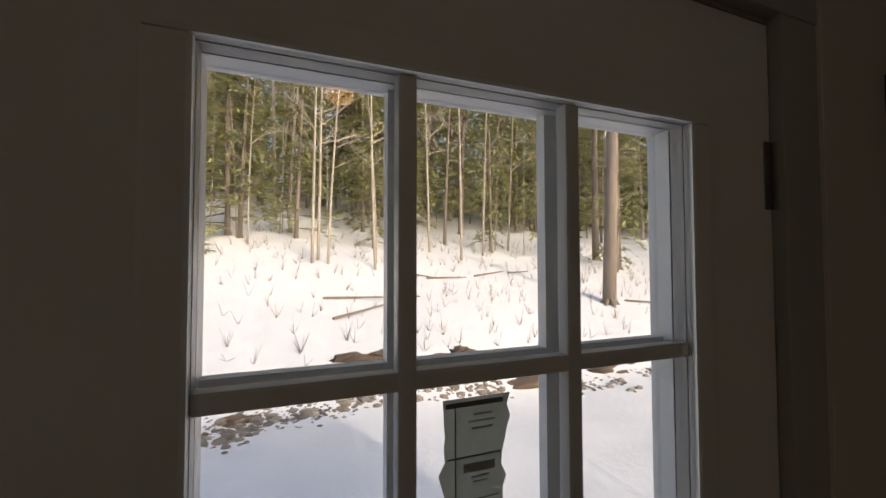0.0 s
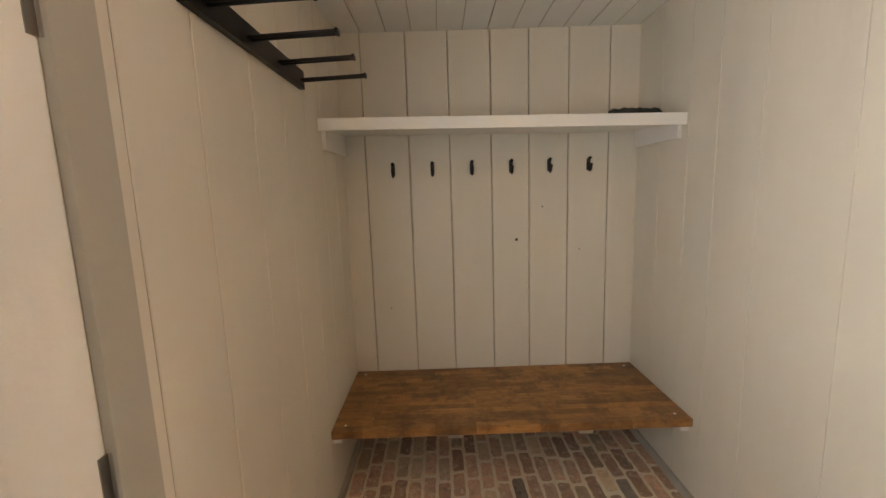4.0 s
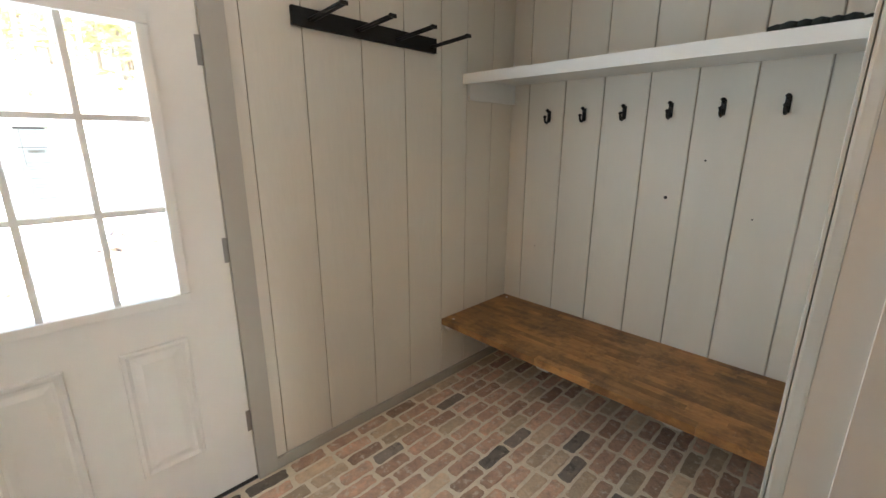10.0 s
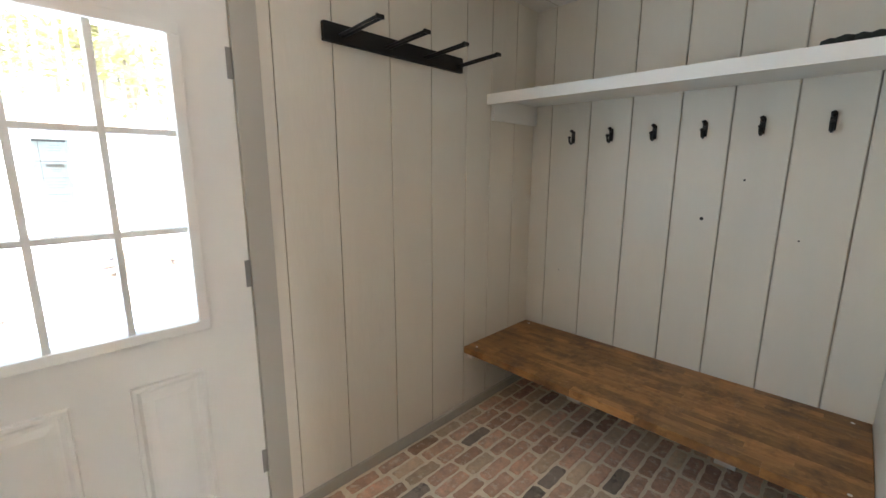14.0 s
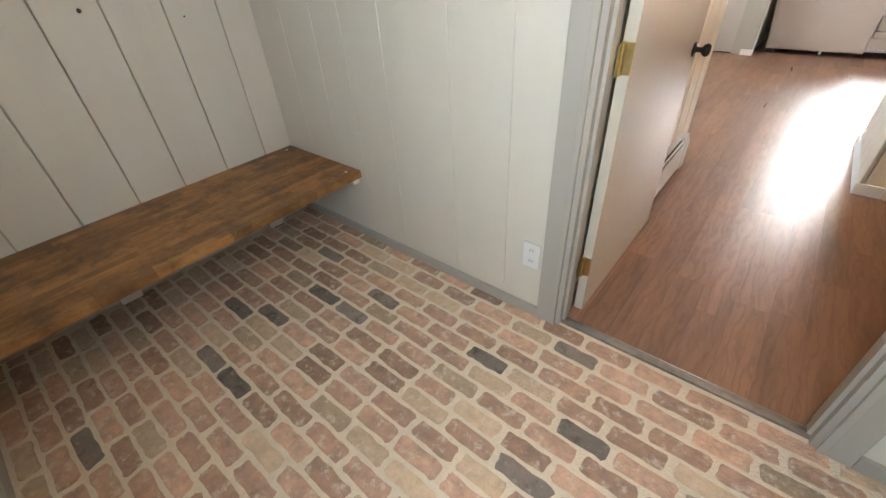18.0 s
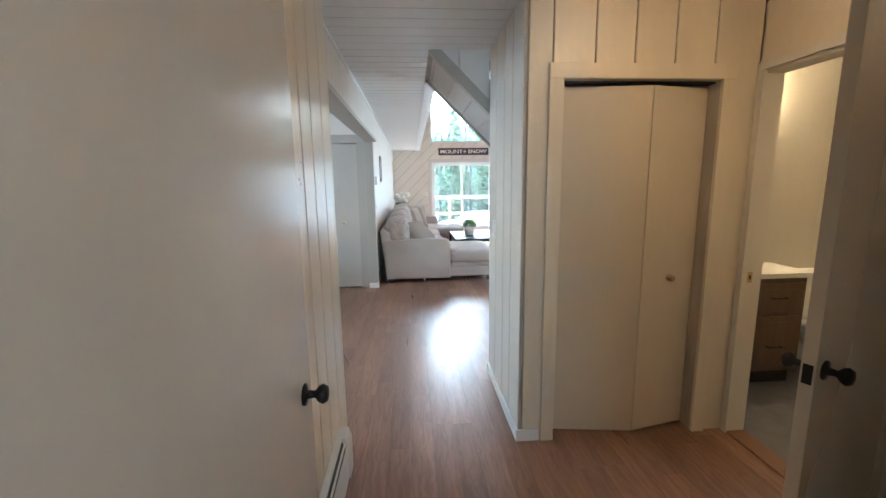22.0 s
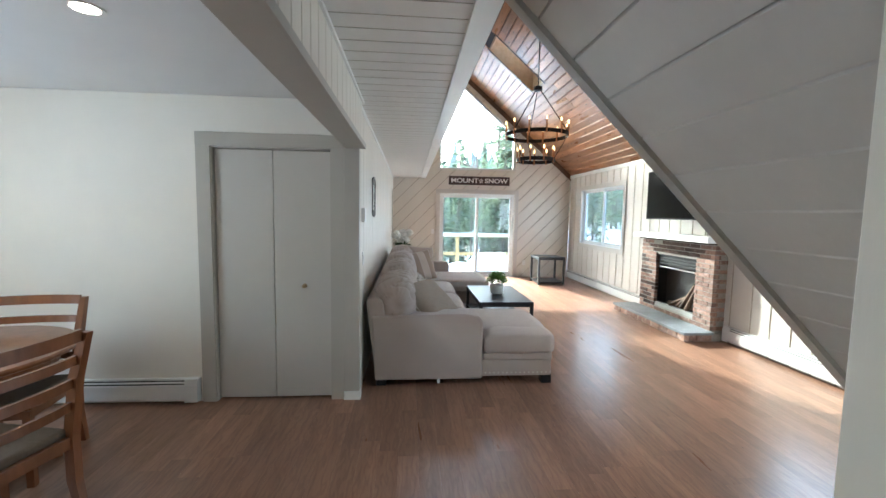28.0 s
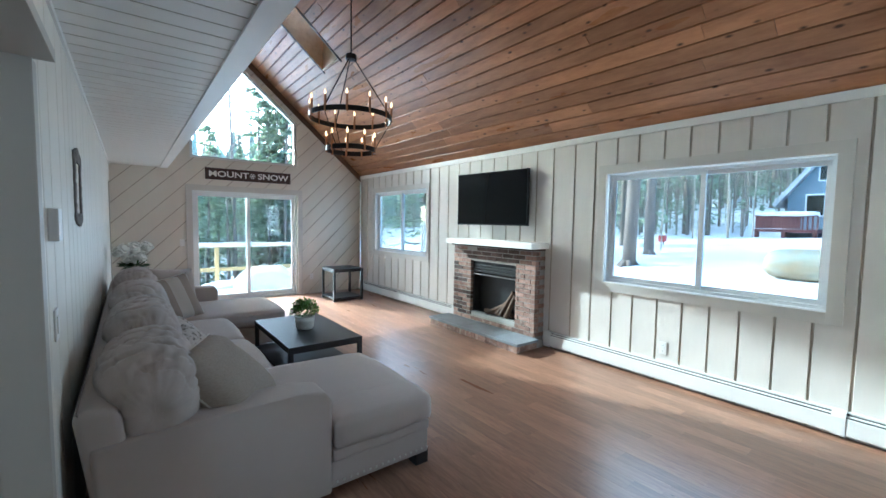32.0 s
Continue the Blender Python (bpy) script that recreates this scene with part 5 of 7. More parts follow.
# sign
SIGN = material("dark_brown_sign", (0.065, 0.038, 0.032), 0.7, vary=0.4, scale=8, stretch=(0.3, 1, 3), bump=0.2, bscale=40)
sg = thing("wall_sign", "dark brown wooden sign with white letters", "sign", (-1.235, GY, 2.375))
boxpart("board", (-0.755, 0.755, 0.0, 0.022, -0.105, 0.105), SIGN, sg, bevel=0.003)
LETTER = material("white_letter_paint", (0.78, 0.76, 0.72), 0.7, vary=0.12, scale=40)


def text(body, size, m, parent, name="lettering", thick=0.002):
    cu = bpy.data.curves.new(name, "FONT")
    cu.body, cu.size, cu.extrude, cu.align_x, cu.align_y, cu.offset = body, size, thick, "CENTER", "CENTER", 0.004
    tmp = new("text_source", cu)
    me = bpy.data.meshes.new_from_object(tmp.evaluated_get(bpy.context.evaluated_depsgraph_get()))
    bpy.data.objects.remove(tmp)
    me.materials.append(LETTER)
    ob = new(name, me)
    ob.parent = parent
    ob.matrix_basis = m
    return ob


text("MOUNT", 0.19, pose(0.365, 0.0235, -0.003, 90, 0, 180) @ Matrix.Diagonal((0.97, 0.78, 1, 1)), sg)
text("SNOW", 0.19, pose(-0.42, 0.0235, -0.003, 90, 0, 180) @ Matrix.Diagonal((0.97, 0.78, 1, 1)), sg)
bm = bmesh.new()
for k in range(6):
    a = math.radians(60 * k)
    tube(bm, [(0, 0, 0), (0.055 * math.cos(a), 0, 0.055 * math.sin(a))], 0.0045, 5)
    for s in (-1, 1):
        tube(bm, [(0.03 * math.cos(a), 0, 0.03 * math.sin(a)), (0.05 * math.cos(a + s * 0.35), 0, 0.05 * math.sin(a + s * 0.35))], 0.0035, 5)
part("snowflake", bm, LETTER, sg, m=pose(-0.04, 0.0235, 0))

# wall fittings
plate("gable_switch", "white light switch beside the sliding door", pose(-0.105, GY, 1.12, 0, 0, 0), "switch")
plate("gable_outlet", "white outlet low on the gable wall", pose(-2.42, GY, 0.36), "outlet", "wall outlets")
plate("fireplace_wall_outlet", "white outlet on the board wall above the heater", pose(FW, -7.14, 0.34, 0, 0, -90), "outlet", "wall outlets")
plate("couch_wall_switch", "white light switch on the board wall behind the sofa", pose(CW, -7.43, 1.145, 0, 0, 90), "switch")
tm = tagged(new("thermostat"), "small beige box thermostat on the board wall", "thermostat")
tm.matrix_basis = pose(CW, -7.40, 1.525, 0, 0, 90)
boxpart("body", (-0.05, 0.05, 0, 0.032, -0.06, 0.06), PLASTIC, tm, bevel=0.006)
boxpart("dial_lever", (-0.062, -0.055, 0.012, 0.022, -0.015, 0.012), DARK, tm)
# carved frame on the couch wall
fr = tagged(new("carved_wall_frame"), "dark carved openwork wall frame of weathered wood", "wall decor")
fr.matrix_basis = pose(CW, -8.5, 1.72, 0, 0, 90)
fr.scale = (0.92, 0.45, 0.72)
CARVE = material("weathered_dark_wood", (0.24, 0.215, 0.19), 0.8, vary=0.4, scale=25, bump=0.5, bscale=80)
rnd = random.Random(2)
for nm, a, b, c, e in (("left_stile", -0.21, -0.13, -0.22, 0.22), ("right_stile", 0.13, 0.21, -0.22, 0.22)):
    bm = bmesh.new()
    n = 14
    for k in range(n):
        z = c + (e - c) * k / n
        w = rnd.uniform(-0.012, 0.012)
        box(bm, a + w, b + w, 0.002, 0.018 + rnd.uniform(0, 0.006), z, z + (e - c) / n)
    part(nm, bm, CARVE, fr)
for nm, s in (("crest", 1), ("base", -1)):
    bm = bmesh.new()
    for k in range(15):
        u = -0.21 + 0.42 * k / 14
        h = 0.06 + 0.05 * math.cos(u * 7.5) + rnd.uniform(-0.008, 0.008)
        z0, z1 = sorted((s * 0.2, s * (0.2 + h)))
        box(bm, u - 0.015, u + 0.015, 0.002, 0.02 + rnd.uniform(0, 0.005), z0, z1)
    part(nm, bm, CARVE, fr)
structure(boxpart("couch_wall_end_trim", (CW - 0.012, CW, GY + 0.45, GY + 0.54, 0, 2.1), GREIGE, bevel=0.002), "greige upright trim near the gable", "trim")
heater("living_heater_long", "long white enamel baseboard heater under the large window", "x", FW, 1, -8.56, YB - 0.02, joints=(-5.85,))
heater("living_heater_short", "white enamel baseboard heater under the small window", "x", FW, 1, GY + 0.02, -10.34, joints=(-12.1,))

# ---- fireplace ----
FBRICK = material("old_red_brick", (0.36, 0.225, 0.175), 0.9, colour2=(0.20, 0.125, 0.10), scale=18, bump=0.6, bscale=70, per_object=0.38)
smear(FBRICK, (0.56, 0.51, 0.46), 14, 0.53, 0.7, 0.65)
SOOTBRICK = material("sooty_brick", (0.13, 0.085, 0.07), 0.9, colour2=(0.06, 0.045, 0.04), scale=12, bump=0.6, bscale=70, per_object=0.3)
FMORT = material("grey_mortar", (0.36, 0.34, 0.31), 0.95, vary=0.25, scale=30, bump=0.5)
fp = thing("fireplace", "red brick fireplace with black metal firebox insert", "fireplace", (0, 0, 0))
FX, FY0, FY1, FZ = -3.36, -10.22, -8.62, 1.215
oy0, oy1, oz0, oz1 = -9.83, -8.945, 0.20, 1.0
bm = bmesh.new()
for a, b, c, e in rects(FY0 + 0.008, FY1 - 0.008, 0.0, FZ - 0.002, [(oy0 - 0.004, oy1 + 0.004, oz0, oz1)]):
    box(bm, FW + 0.001, FX - 0.008, a, b, c, e)
part("mortar_core", bm, FMORT, fp)
rnd = random.Random(8)
bh, bl_ = 0.0605, 0.205
row = 0
z = 0.125
while z < FZ - 0.03:
    y = FY0 - (0.1 if row % 2 else 0.0)
    while y < FY1 - 0.01:
        a, b = max(y, FY0), min(y + bl_ - 0.012, FY1)
        pieces = [(a, b)]
        if z + bh > oz0 and z < oz1 - 0.01:
            pieces = [(a, min(b, oy0)), (max(a, oy1), b)]
        for p, q in pieces:
            if q - p > 0.03:
                bm = bmesh.new()
                j = rnd.uniform(-0.004, 0.005)
                box(bm, FX - 0.06, FX + j - (0.006 if z > 1.055 else 0.0), p, q, z, z + bh - 0.012)
                sooty = (z > 1.0 and oy0 - 0.12 < (p + q) / 2 < oy1 + 0.12) or (p < oy0 and rnd.random() < 0.3)
                part("brick", bm, SOOTBRICK if sooty else FBRICK, fp)
        y += bl_
    # side faces
    for ys, s in ((FY1, 1), (FY0, -1)):
        xx = FW + 0.005 + (0.1 if row % 2 else 0)
        while xx < FX - 0.07:
            bm = bmesh.new()
            lo, hi = sorted((ys - s * 0.05, ys + s * rnd.uniform(-0.003, 0.004)))
            box(bm, xx, min(xx + 0.19, FX - 0.064), lo, hi, z, z + bh - 0.012)
            part("brick", bm, FBRICK, fp)
            xx += bl_
    z += bh
    row += 1
bm = bmesh.new()
box(bm, FX - 0.185, FX - 0.175, oy0, oy1, oz0, oz1)
box(bm, FX - 0.175, FX - 0.05, oy0, oy0 + 0.03, oz0, oz1)
box(bm, FX - 0.175, FX - 0.05, oy1 - 0.03, oy1, oz0, oz1)
box(bm, FX - 0.175, FX - 0.05, oy0, oy1, oz0, oz0 + 0.03)
box(bm, FX - 0.175, FX - 0.05, oy0 + 0.03, oy1 - 0.03, oz1 - 0.1, oz1)
SOOT = material("black_firebox_steel", (0.012, 0.012, 0.012), 0.55, 0.3, bump=0.2)
part("firebox", bm, SOOT, fp)
for z in (0.86, 0.90, 0.94):
    boxpart("louvre", (FX - 0.06, FX - 0.03, oy0 + 0.02, oy1 - 0.02, z - 0.012, z + 0.012), SOOT, fp, bevel=0.004)
boxpart("firebox_rail", (FX - 0.05, FX - 0.035, oy0 + 0.02, oy1 - 0.02, 0.80, 0.815), NICKEL, fp)
boxpart("ash_lip", (FX - 0.08, FX - 0.01, oy0 + 0.01, oy1 - 0.01, oz0 - 0.03, oz0 + 0.05), material("grey_ash_metal", (0.33, 0.33, 0.32), 0.5), fp, "pale grey metal lip", bevel=0.006)
boxpart("mantel_underboard", (FW + 0.002, FX + 0.05, FY0 - 0.0, FY1 + 0.0, FZ, FZ + 0.025), material("dark_underboard", (0.05, 0.035, 0.03), 0.8), fp)
# logs in the firebox
LOGM = material("split_log", (0.15, 0.085, 0.05), 0.9, colour2=(0.05, 0.032, 0.022), scale=14, stretch=(1, 1, 0.3), bump=0.5)
for k, (a, b) in enumerate((((-3.44, -9.36, 0.27), (-3.49, -9.05, 0.60)), ((-3.425, -9.27, 0.27), (-3.47, -9.07, 0.62)), ((-3.46, -9.6, 0.28), (-3.46, -9.07, 0.30)), ((-3.425, -9.53, 0.26), (-3.48, -9.17, 0.45)), ((-3.43, -9.17, 0.26), (-3.455, -9.02, 0.58)))):
    lg = thing("firewood_log", "split grey brown log leaning in the firebox", "log", (0, 0, 0), "logs in the firebox")
    bm = bmesh.new()
    tube(bm, [a, b], 0.035, 6, 0.03)
    part("log", bm, LOGM, lg)
mt = thing("mantel_shelf", "thick white painted wooden mantel shelf", "shelf", (0, 0, 0))
boxpart("shelf_board", (FW + 0.002, -3.21, -10.25, -8.57, 1.24, 1.315), WHITE, mt, bevel=0.006)
he = thing("hearth", "raised brick hearth with grey slate slabs", "hearth", (0, 0, 0))
HX, HY0, HY1, HZ = -2.96, -10.32, -8.53, 0.125
boxpart("hearth_core", (FW + 0.07, HX - 0.035, HY0 + 0.035, HY1 - 0.035, 0.0, HZ - 0.03), FMORT, he)
y = HY0 + 0.02
for r in range(1):
    y = HY0 + 0.02
    while y < HY1 - 0.05:
        y1 = min(y + 0.19, HY1 - 0.02)
        bm = bmesh.new()
        box(bm, HX - 0.08, HX - 0.02 + rnd.uniform(-0.003, 0.003), y, y1, 0.008, HZ - 0.036)
        part("brick", bm, FBRICK, he)
        y += 0.202
for ys, s in ((HY0 + 0.02, -1), (HY1 - 0.02, 1)):
    xx = FX + 0.02
    while xx < HX - 0.1:
        bm = bmesh.new()
        lo, hi = sorted((ys, ys - s * 0.06))
        box(bm, xx, min(xx + 0.19, HX - 0.09), lo, hi, 0.008, HZ - 0.036)
        part("brick", bm, FBRICK, he)
        xx += 0.202
SLATE = material("grey_slate", (0.23, 0.255, 0.28), 0.45, vary=0.3, scale=5, bump=0.35, bscale=25, per_object=0.1)
for a, b in ((HY0, -9.62), (-9.617, -8.95), (-8.947, HY1)):
    boxpart("slate_slab", (FX + 0.008, HX, a, b, HZ - 0.035, HZ), SLATE, he, bevel=0.004)

# ---- television ----
tv = tagged(new("television"), "black flat television on a tilting wall arm", "television")
tv.matrix_basis = pose(-3.40, -9.49, 1.895, 0, 0, -85)
SCREEN = material("dark_screen_glass", (0.006, 0.007, 0.008), 0.14, spec=0.2)
boxpart("case", (-0.64, 0.64, -0.03, 0.012, -0.372, 0.372), material("black_plastic", (0.012, 0.012, 0.013), 0.45), tv, bevel=0.006)
boxpart("screen", (-0.627, 0.627, 0.0115, 0.0135, -0.355, 0.362), SCREEN, tv)
boxpart("arm", (-0.1, 0.1, -0.14, -0.03, -0.1, 0.1), BLACKMETAL, tv)

# ---- chandelier ----
ch = thing("chandelier", "two-tier black iron ring chandelier with lit candle bulbs", "chandelier", (-1.27, -9.44, 0))
IRON = material("bronzed_iron", (0.03, 0.022, 0.018), 0.4, 0.7, vary=0.4, scale=20)
COPPER = material("copper_sleeve", (0.42, 0.2, 0.1), 0.35, 0.9)
BULB = material("warm_bulb", (1.0, 0.8, 0.5), 0.3, emit=(1.0, 0.58, 0.22), power=0.34)
bm = bmesh.new()
ztop = roof_z(-1.27)
tube(bm, [(0, 0, 3.28), (0, 0, ztop - 0.02)], 0.006, 6)
for k in range(24):
    z = 3.3 + k * (ztop - 3.35) / 24
    tube(bm, [(-0.009, 0, z), (0.009, 0, z + 0.025)], 0.005, 5)
part("chain", bm, IRON, ch)
bm = bmesh.new()
lathe(bm, [(0.02, 3.305), (0.055, 3.30), (0.058, 3.25), (0.02, 3.245)], (0, 0, 0), 20)
part("hub", bm, IRON, ch)
bm = bmesh.new()
lathe(bm, [(0.065, ztop + 0.05), (0.065, ztop - 0.03), (0.02, ztop - 0.05)], (0, 0, 0), 20)
part("canopy", bm, IRON, ch)
for r, z, n, off in ((0.425, 2.62, 12, 0.0), (0.255, 2.285, 6, 0.3)):
    bm = bmesh.new()
    lathe(bm, [(r, z), (r + 0.006, z + 0.002), (r + 0.006, z + 0.05), (r, z + 0.052), (r - 0.006, z + 0.05), (r - 0.006, z + 0.002), (r, z)], (0, 0, 0), 56, caps=False)
    ring = part("ring", bm, IRON, ch)
    for k in range(n if r > 0.4 else 9):
        a = off + 6.28318 * k / (n if r > 0.4 else 9)
        x, y = (r + 0.0) * math.cos(a), (r + 0.0) * math.sin(a)
        bm = bmesh.new()
        lathe(bm, [(0.0125, z - 0.01), (0.0125, z + 0.15), (0.009, z + 0.155)], (x, y, 0), 10)
        part("candle_sleeve", bm, COPPER, ring, "copper candle sleeve")
        bm = bmesh.new()
        lathe(bm, [(0.007, z + 0.155), (0.0125, z + 0.172), (0.010, z + 0.192), (0.002, z + 0.212)], (x, y, 0), 10)
        part("bulb", bm, BULB, ring, "lit flame bulb", smooth=True)
for k in range(3):
    a = 0.5 + 6.28318 * k / 3
    bm = bmesh.new()
    tube(bm, [(0.03 * math.cos(a), 0.03 * math.sin(a), 3.26), (0.422 * math.cos(a), 0.422 * math.sin(a), 2.67)], 0.0055, 6)
    tube(bm, [(0.422 * math.cos(a), 0.422 * math.sin(a), 2.62), (0.255 * math.cos(a), 0.255 * math.sin(a), 2.33)], 0.004, 6)
    part("rod", bm, IRON, ch)

# ---- tables ----


def frame_table(name, label, x0, x1, y0, y1, h, shelf_z, glass_sides=False):
    t = thing(name, label, "table", ((x0 + x1) / 2, (y0 + y1) / 2, 0))
    hx, hy = (x1 - x0) / 2, (y1 - y0) / 2
    boxpart("tabletop", (-hx, hx, -hy, hy, h - 0.032, h), BLACKWOOD, t, bevel=0.004)
    for sx in (-1, 1):
        for sy in (-1, 1):
            boxpart("leg", (min(sx * hx, sx * (hx - 0.04)), max(sx * hx, sx * (hx - 0.04)), min(sy * hy, sy * (hy - 0.04)), max(sy * hy, sy * (hy - 0.04)), 0, h - 0.032), BLACKWOOD, t, bevel=0.003)
    boxpart("lower_shelf", (-hx + 0.01, hx - 0.01, -hy + 0.01, hy - 0.01, shelf_z, shelf_z + 0.03), BLACKWOOD, t, bevel=0.003)
    for sy in (-1, 1):
        boxpart("apron", (-hx + 0.04, hx - 0.04, sy * (hy - 0.02) - 0.01, sy * (hy - 0.02) + 0.01, h - 0.065, h - 0.032), BLACKWOOD, t)
    for sx in (-1, 1):
        boxpart("apron", (sx * (hx - 0.02) - 0.01, sx * (hx - 0.02) + 0.01, -hy + 0.04, hy - 0.04, h - 0.065, h - 0.032), BLACKWOOD, t)
    return t


frame_table("coffee_table", "black wooden coffee table with a lower shelf", -1.165, -0.455, -10.2, -8.95, 0.42, 0.10)
frame_table("end_table", "black wooden open end table with a lower shelf", -3.03, -2.42, -13.28, -12.68, 0.625, 0.04)

# potted herb on the coffee table
LEAF = material("fresh_green_leaf", (0.13, 0.28, 0.045), 0.5, colour2=(0.06, 0.15, 0.025), scale=30, per_object=0.3, per_island=True)
pl = thing("potted_plant", "bushy green plant in a white ribbed pot on the coffee table", "plant", (-0.80, -9.55, 0.42))
pl.scale = (1.25, 1.25, 1.25)
bm = bmesh.new()
lathe(bm, [(0.06, 0.0), (0.072, 0.02), (0.075, 0.06), (0.078, 0.065), (0.078, 0.105), (0.07, 0.106), (0.066, 0.09)], (0, 0, 0), 28)
part("pot", bm, material("white_pot", (0.72, 0.70, 0.65), 0.7, vary=0.15, scale=40, bump=0.3), pl, smooth=True)
bm = bmesh.new()
rnd = random.Random(21)


def leaf_quad(bm, c, d, up, L, w):
    side = d.cross(up).normalized()
    a, b = c - d * L * 0.5, c + d * L * 0.5
    m = c + up * L * 0.08
    v = [bm.verts.new(p) for p in (a, m + side * w, b, m - side * w)]
    bm.faces.new(v)


for k in range(900):
    v = Vector((rnd.gauss(0, 1), rnd.gauss(0, 1), abs(rnd.gauss(0, 1)) * 0.9)).normalized()
    r = rnd.uniform(0.55, 1.0)
    c = Vector((v.x * 0.125 * r, v.y * 0.125 * r, 0.115 + v.z * 0.13 * r + 0.02 * rnd.random()))
    d = (v + Vector((rnd.uniform(-0.7, 0.7), rnd.uniform(-0.7, 0.7), rnd.uniform(-0.4, 0.5)))).normalized()
    leaf_quad(bm, c, d, Vector((rnd.uniform(-0.5, 0.5), rnd.uniform(-0.5, 0.5), 1)).normalized(), rnd.uniform(0.02, 0.034), rnd.uniform(0.006, 0.01))
part("foliage", bm, LEAF, pl)

# white flowers behind the sofa
fl = thing("flower_vase", "white artificial flowers in a glass vase behind the sofa", "flowers", (0.60, -12.0, 0))
bm = bmesh.new()
lathe(bm, [(0.14, 0.0), (0.14, 0.02), (0.03, 0.03), (0.03, 0.6), (0.13, 0.62), (0.13, 0.64)], (0, 0, 0), 20)
part("stand", bm, BLACKMETAL, fl)
bm = bmesh.new()
lathe(bm, [(0.05, 0.64), (0.065, 0.68), (0.06, 0.78), (0.045, 0.84), (0.055, 0.86)], (0, 0, 0), 18)
part("vase", bm, CERAMIC, fl)
bm = bmesh.new()
for k in range(90):
    v = Vector((rnd.gauss(0, 1), rnd.gauss(0, 1), rnd.gauss(0, 0.5))).normalized()
    leaf_quad(bm, Vector((v.x * 0.14, v.y * 0.14, 0.93 + v.z * 0.06)), (v + Vector((0, 0, 0.2))).normalized(), Vector((0, 0, 1)), 0.11, 0.022)
part("leaves", bm, material("dark_leaf", (0.035, 0.09, 0.025), 0.5), fl)
PETAL = material("white_petal", (0.9, 0.89, 0.83), 0.6)
for k in range(13):
    a = 6.28318 * k / 13 + rnd.uniform(-0.2, 0.2)
    rr = rnd.uniform(0.03, 0.19)
    c0 = Vector((rr * math.cos(a), rr * math.sin(a), rnd.uniform(1.0, 1.19)))
    bm = bmesh.new()
    tmp = bmesh.ops.create_icosphere(bm, subdivisions=2, radius=0.064)
    for v in tmp["verts"]:
        v.co = c0 + v.co * (1 + 0.25 * noise.noise(v.co * 45 + c0 * 9))
    for q in range(40):
        v = Vector((rnd.gauss(0, 1), rnd.gauss(0, 1), rnd.gauss(0.3, 1))).normalized()
        leaf_quad(bm, c0 + v * 0.048, v, Vector((rnd.uniform(-1, 1), rnd.uniform(-1, 1), 1)).normalized(), 0.075, 0.045)
    part("blossom", bm, PETAL, fl)

# ---- sofa ----
FAB = material("light_taupe_fabric", (0.44, 0.375, 0.333), 0.95, vary=0.1, scale=6, bump=0.25, bscale=450, sheen=0.2, colour2=(0.43, 0.365, 0.32))
FABC = material("crumpled_taupe_fabric", (0.465, 0.395, 0.35), 0.95, vary=0.1, scale=6, bump=0.65, bscale=10, sheen=0.2, colour2=(0.39, 0.335, 0.295), stretch=(1, 0.45, 1))
FABP = material("ribbed_beige_fabric", (0.40, 0.34, 0.28), 0.95, vary=0.2, scale=60, bump=0.6, bscale=150, stretch=(1, 1, 3))
FABS = material("striped_fabric", (0.5, 0.46, 0.41), 0.95, vary=0.1, scale=20, bump=0.3, bscale=300)
FABD = material("dark_pattern_fabric", (0.52, 0.47, 0.42), 0.95, vary=0.12, scale=28, bump=0.3, bscale=300)


def soft_box(bm, x0, x1, y0, y1, z0, z1, crown=0.03, n=14, seed=0, edge=0.05, wrinkle=0.004):
    """An upholstered cushion: rounded edges, crowned faces, slight wrinkles."""
    c = Vector(((x0 + x1) / 2, (y0 + y1) / 2, (z0 + z1) / 2))
    h = Vector(((x1 - x0) / 2, (y1 - y0) / 2, (z1 - z0) / 2))
    tmp = bmesh.new()
    bmesh.ops.create_cube(tmp, size=2.0)
    bmesh.ops.subdivide_edges(tmp, edges=tmp.edges, cuts=n, use_grid_fill=True)
    for v in tmp.verts:
        p = v.co.copy()
        q = Vector((p.x * h.x, p.y * h.y, p.z * h.z))
        inner = Vector((max(-h.x + edge, min(h.x - edge, q.x)), max(-h.y + edge, min(h.y - edge, q.y)), max(-h.z + edge, min(h.z - edge, q.z))))
        d = q - inner
        if d.length > 1e-6:
            q = inner + d.normalized() * min(edge, d.length) if max(abs(d.x), abs(d.y), abs(d.z)) < edge * 0.999 else inner + d.normalized() * edge
        b = [max(0.0, 1 - (t / s) ** 2) for t, s in zip(inner, h)]
        if abs(p.z) > 0.999:
            q.z += math.copysign(crown * b[0] * b[1], p.z)
        if abs(p.x) > 0.999:
            q.x += math.copysign(crown * b[2] * b[1], p.x)
        if abs(p.y) > 0.999:
            q.y += math.copysign(crown * b[0] * b[2], p.y)
        w = noise.noise(Vector((q.x * 6 + seed * 7.1, q.y * 6, q.z * 6))) * wrinkle * 1.5 + noise.noise(Vector((q.x * 19 + seed, q.y * 19, q.z * 19))) * wrinkle
        q += p.normalized() * w
        v.co = c + q
    me = bpy.data.meshes.new("tmp")
    tmp.to_mesh(me)
    tmp.free()
    bm.from_mesh(me)
    bpy.data.meshes.remove(me)


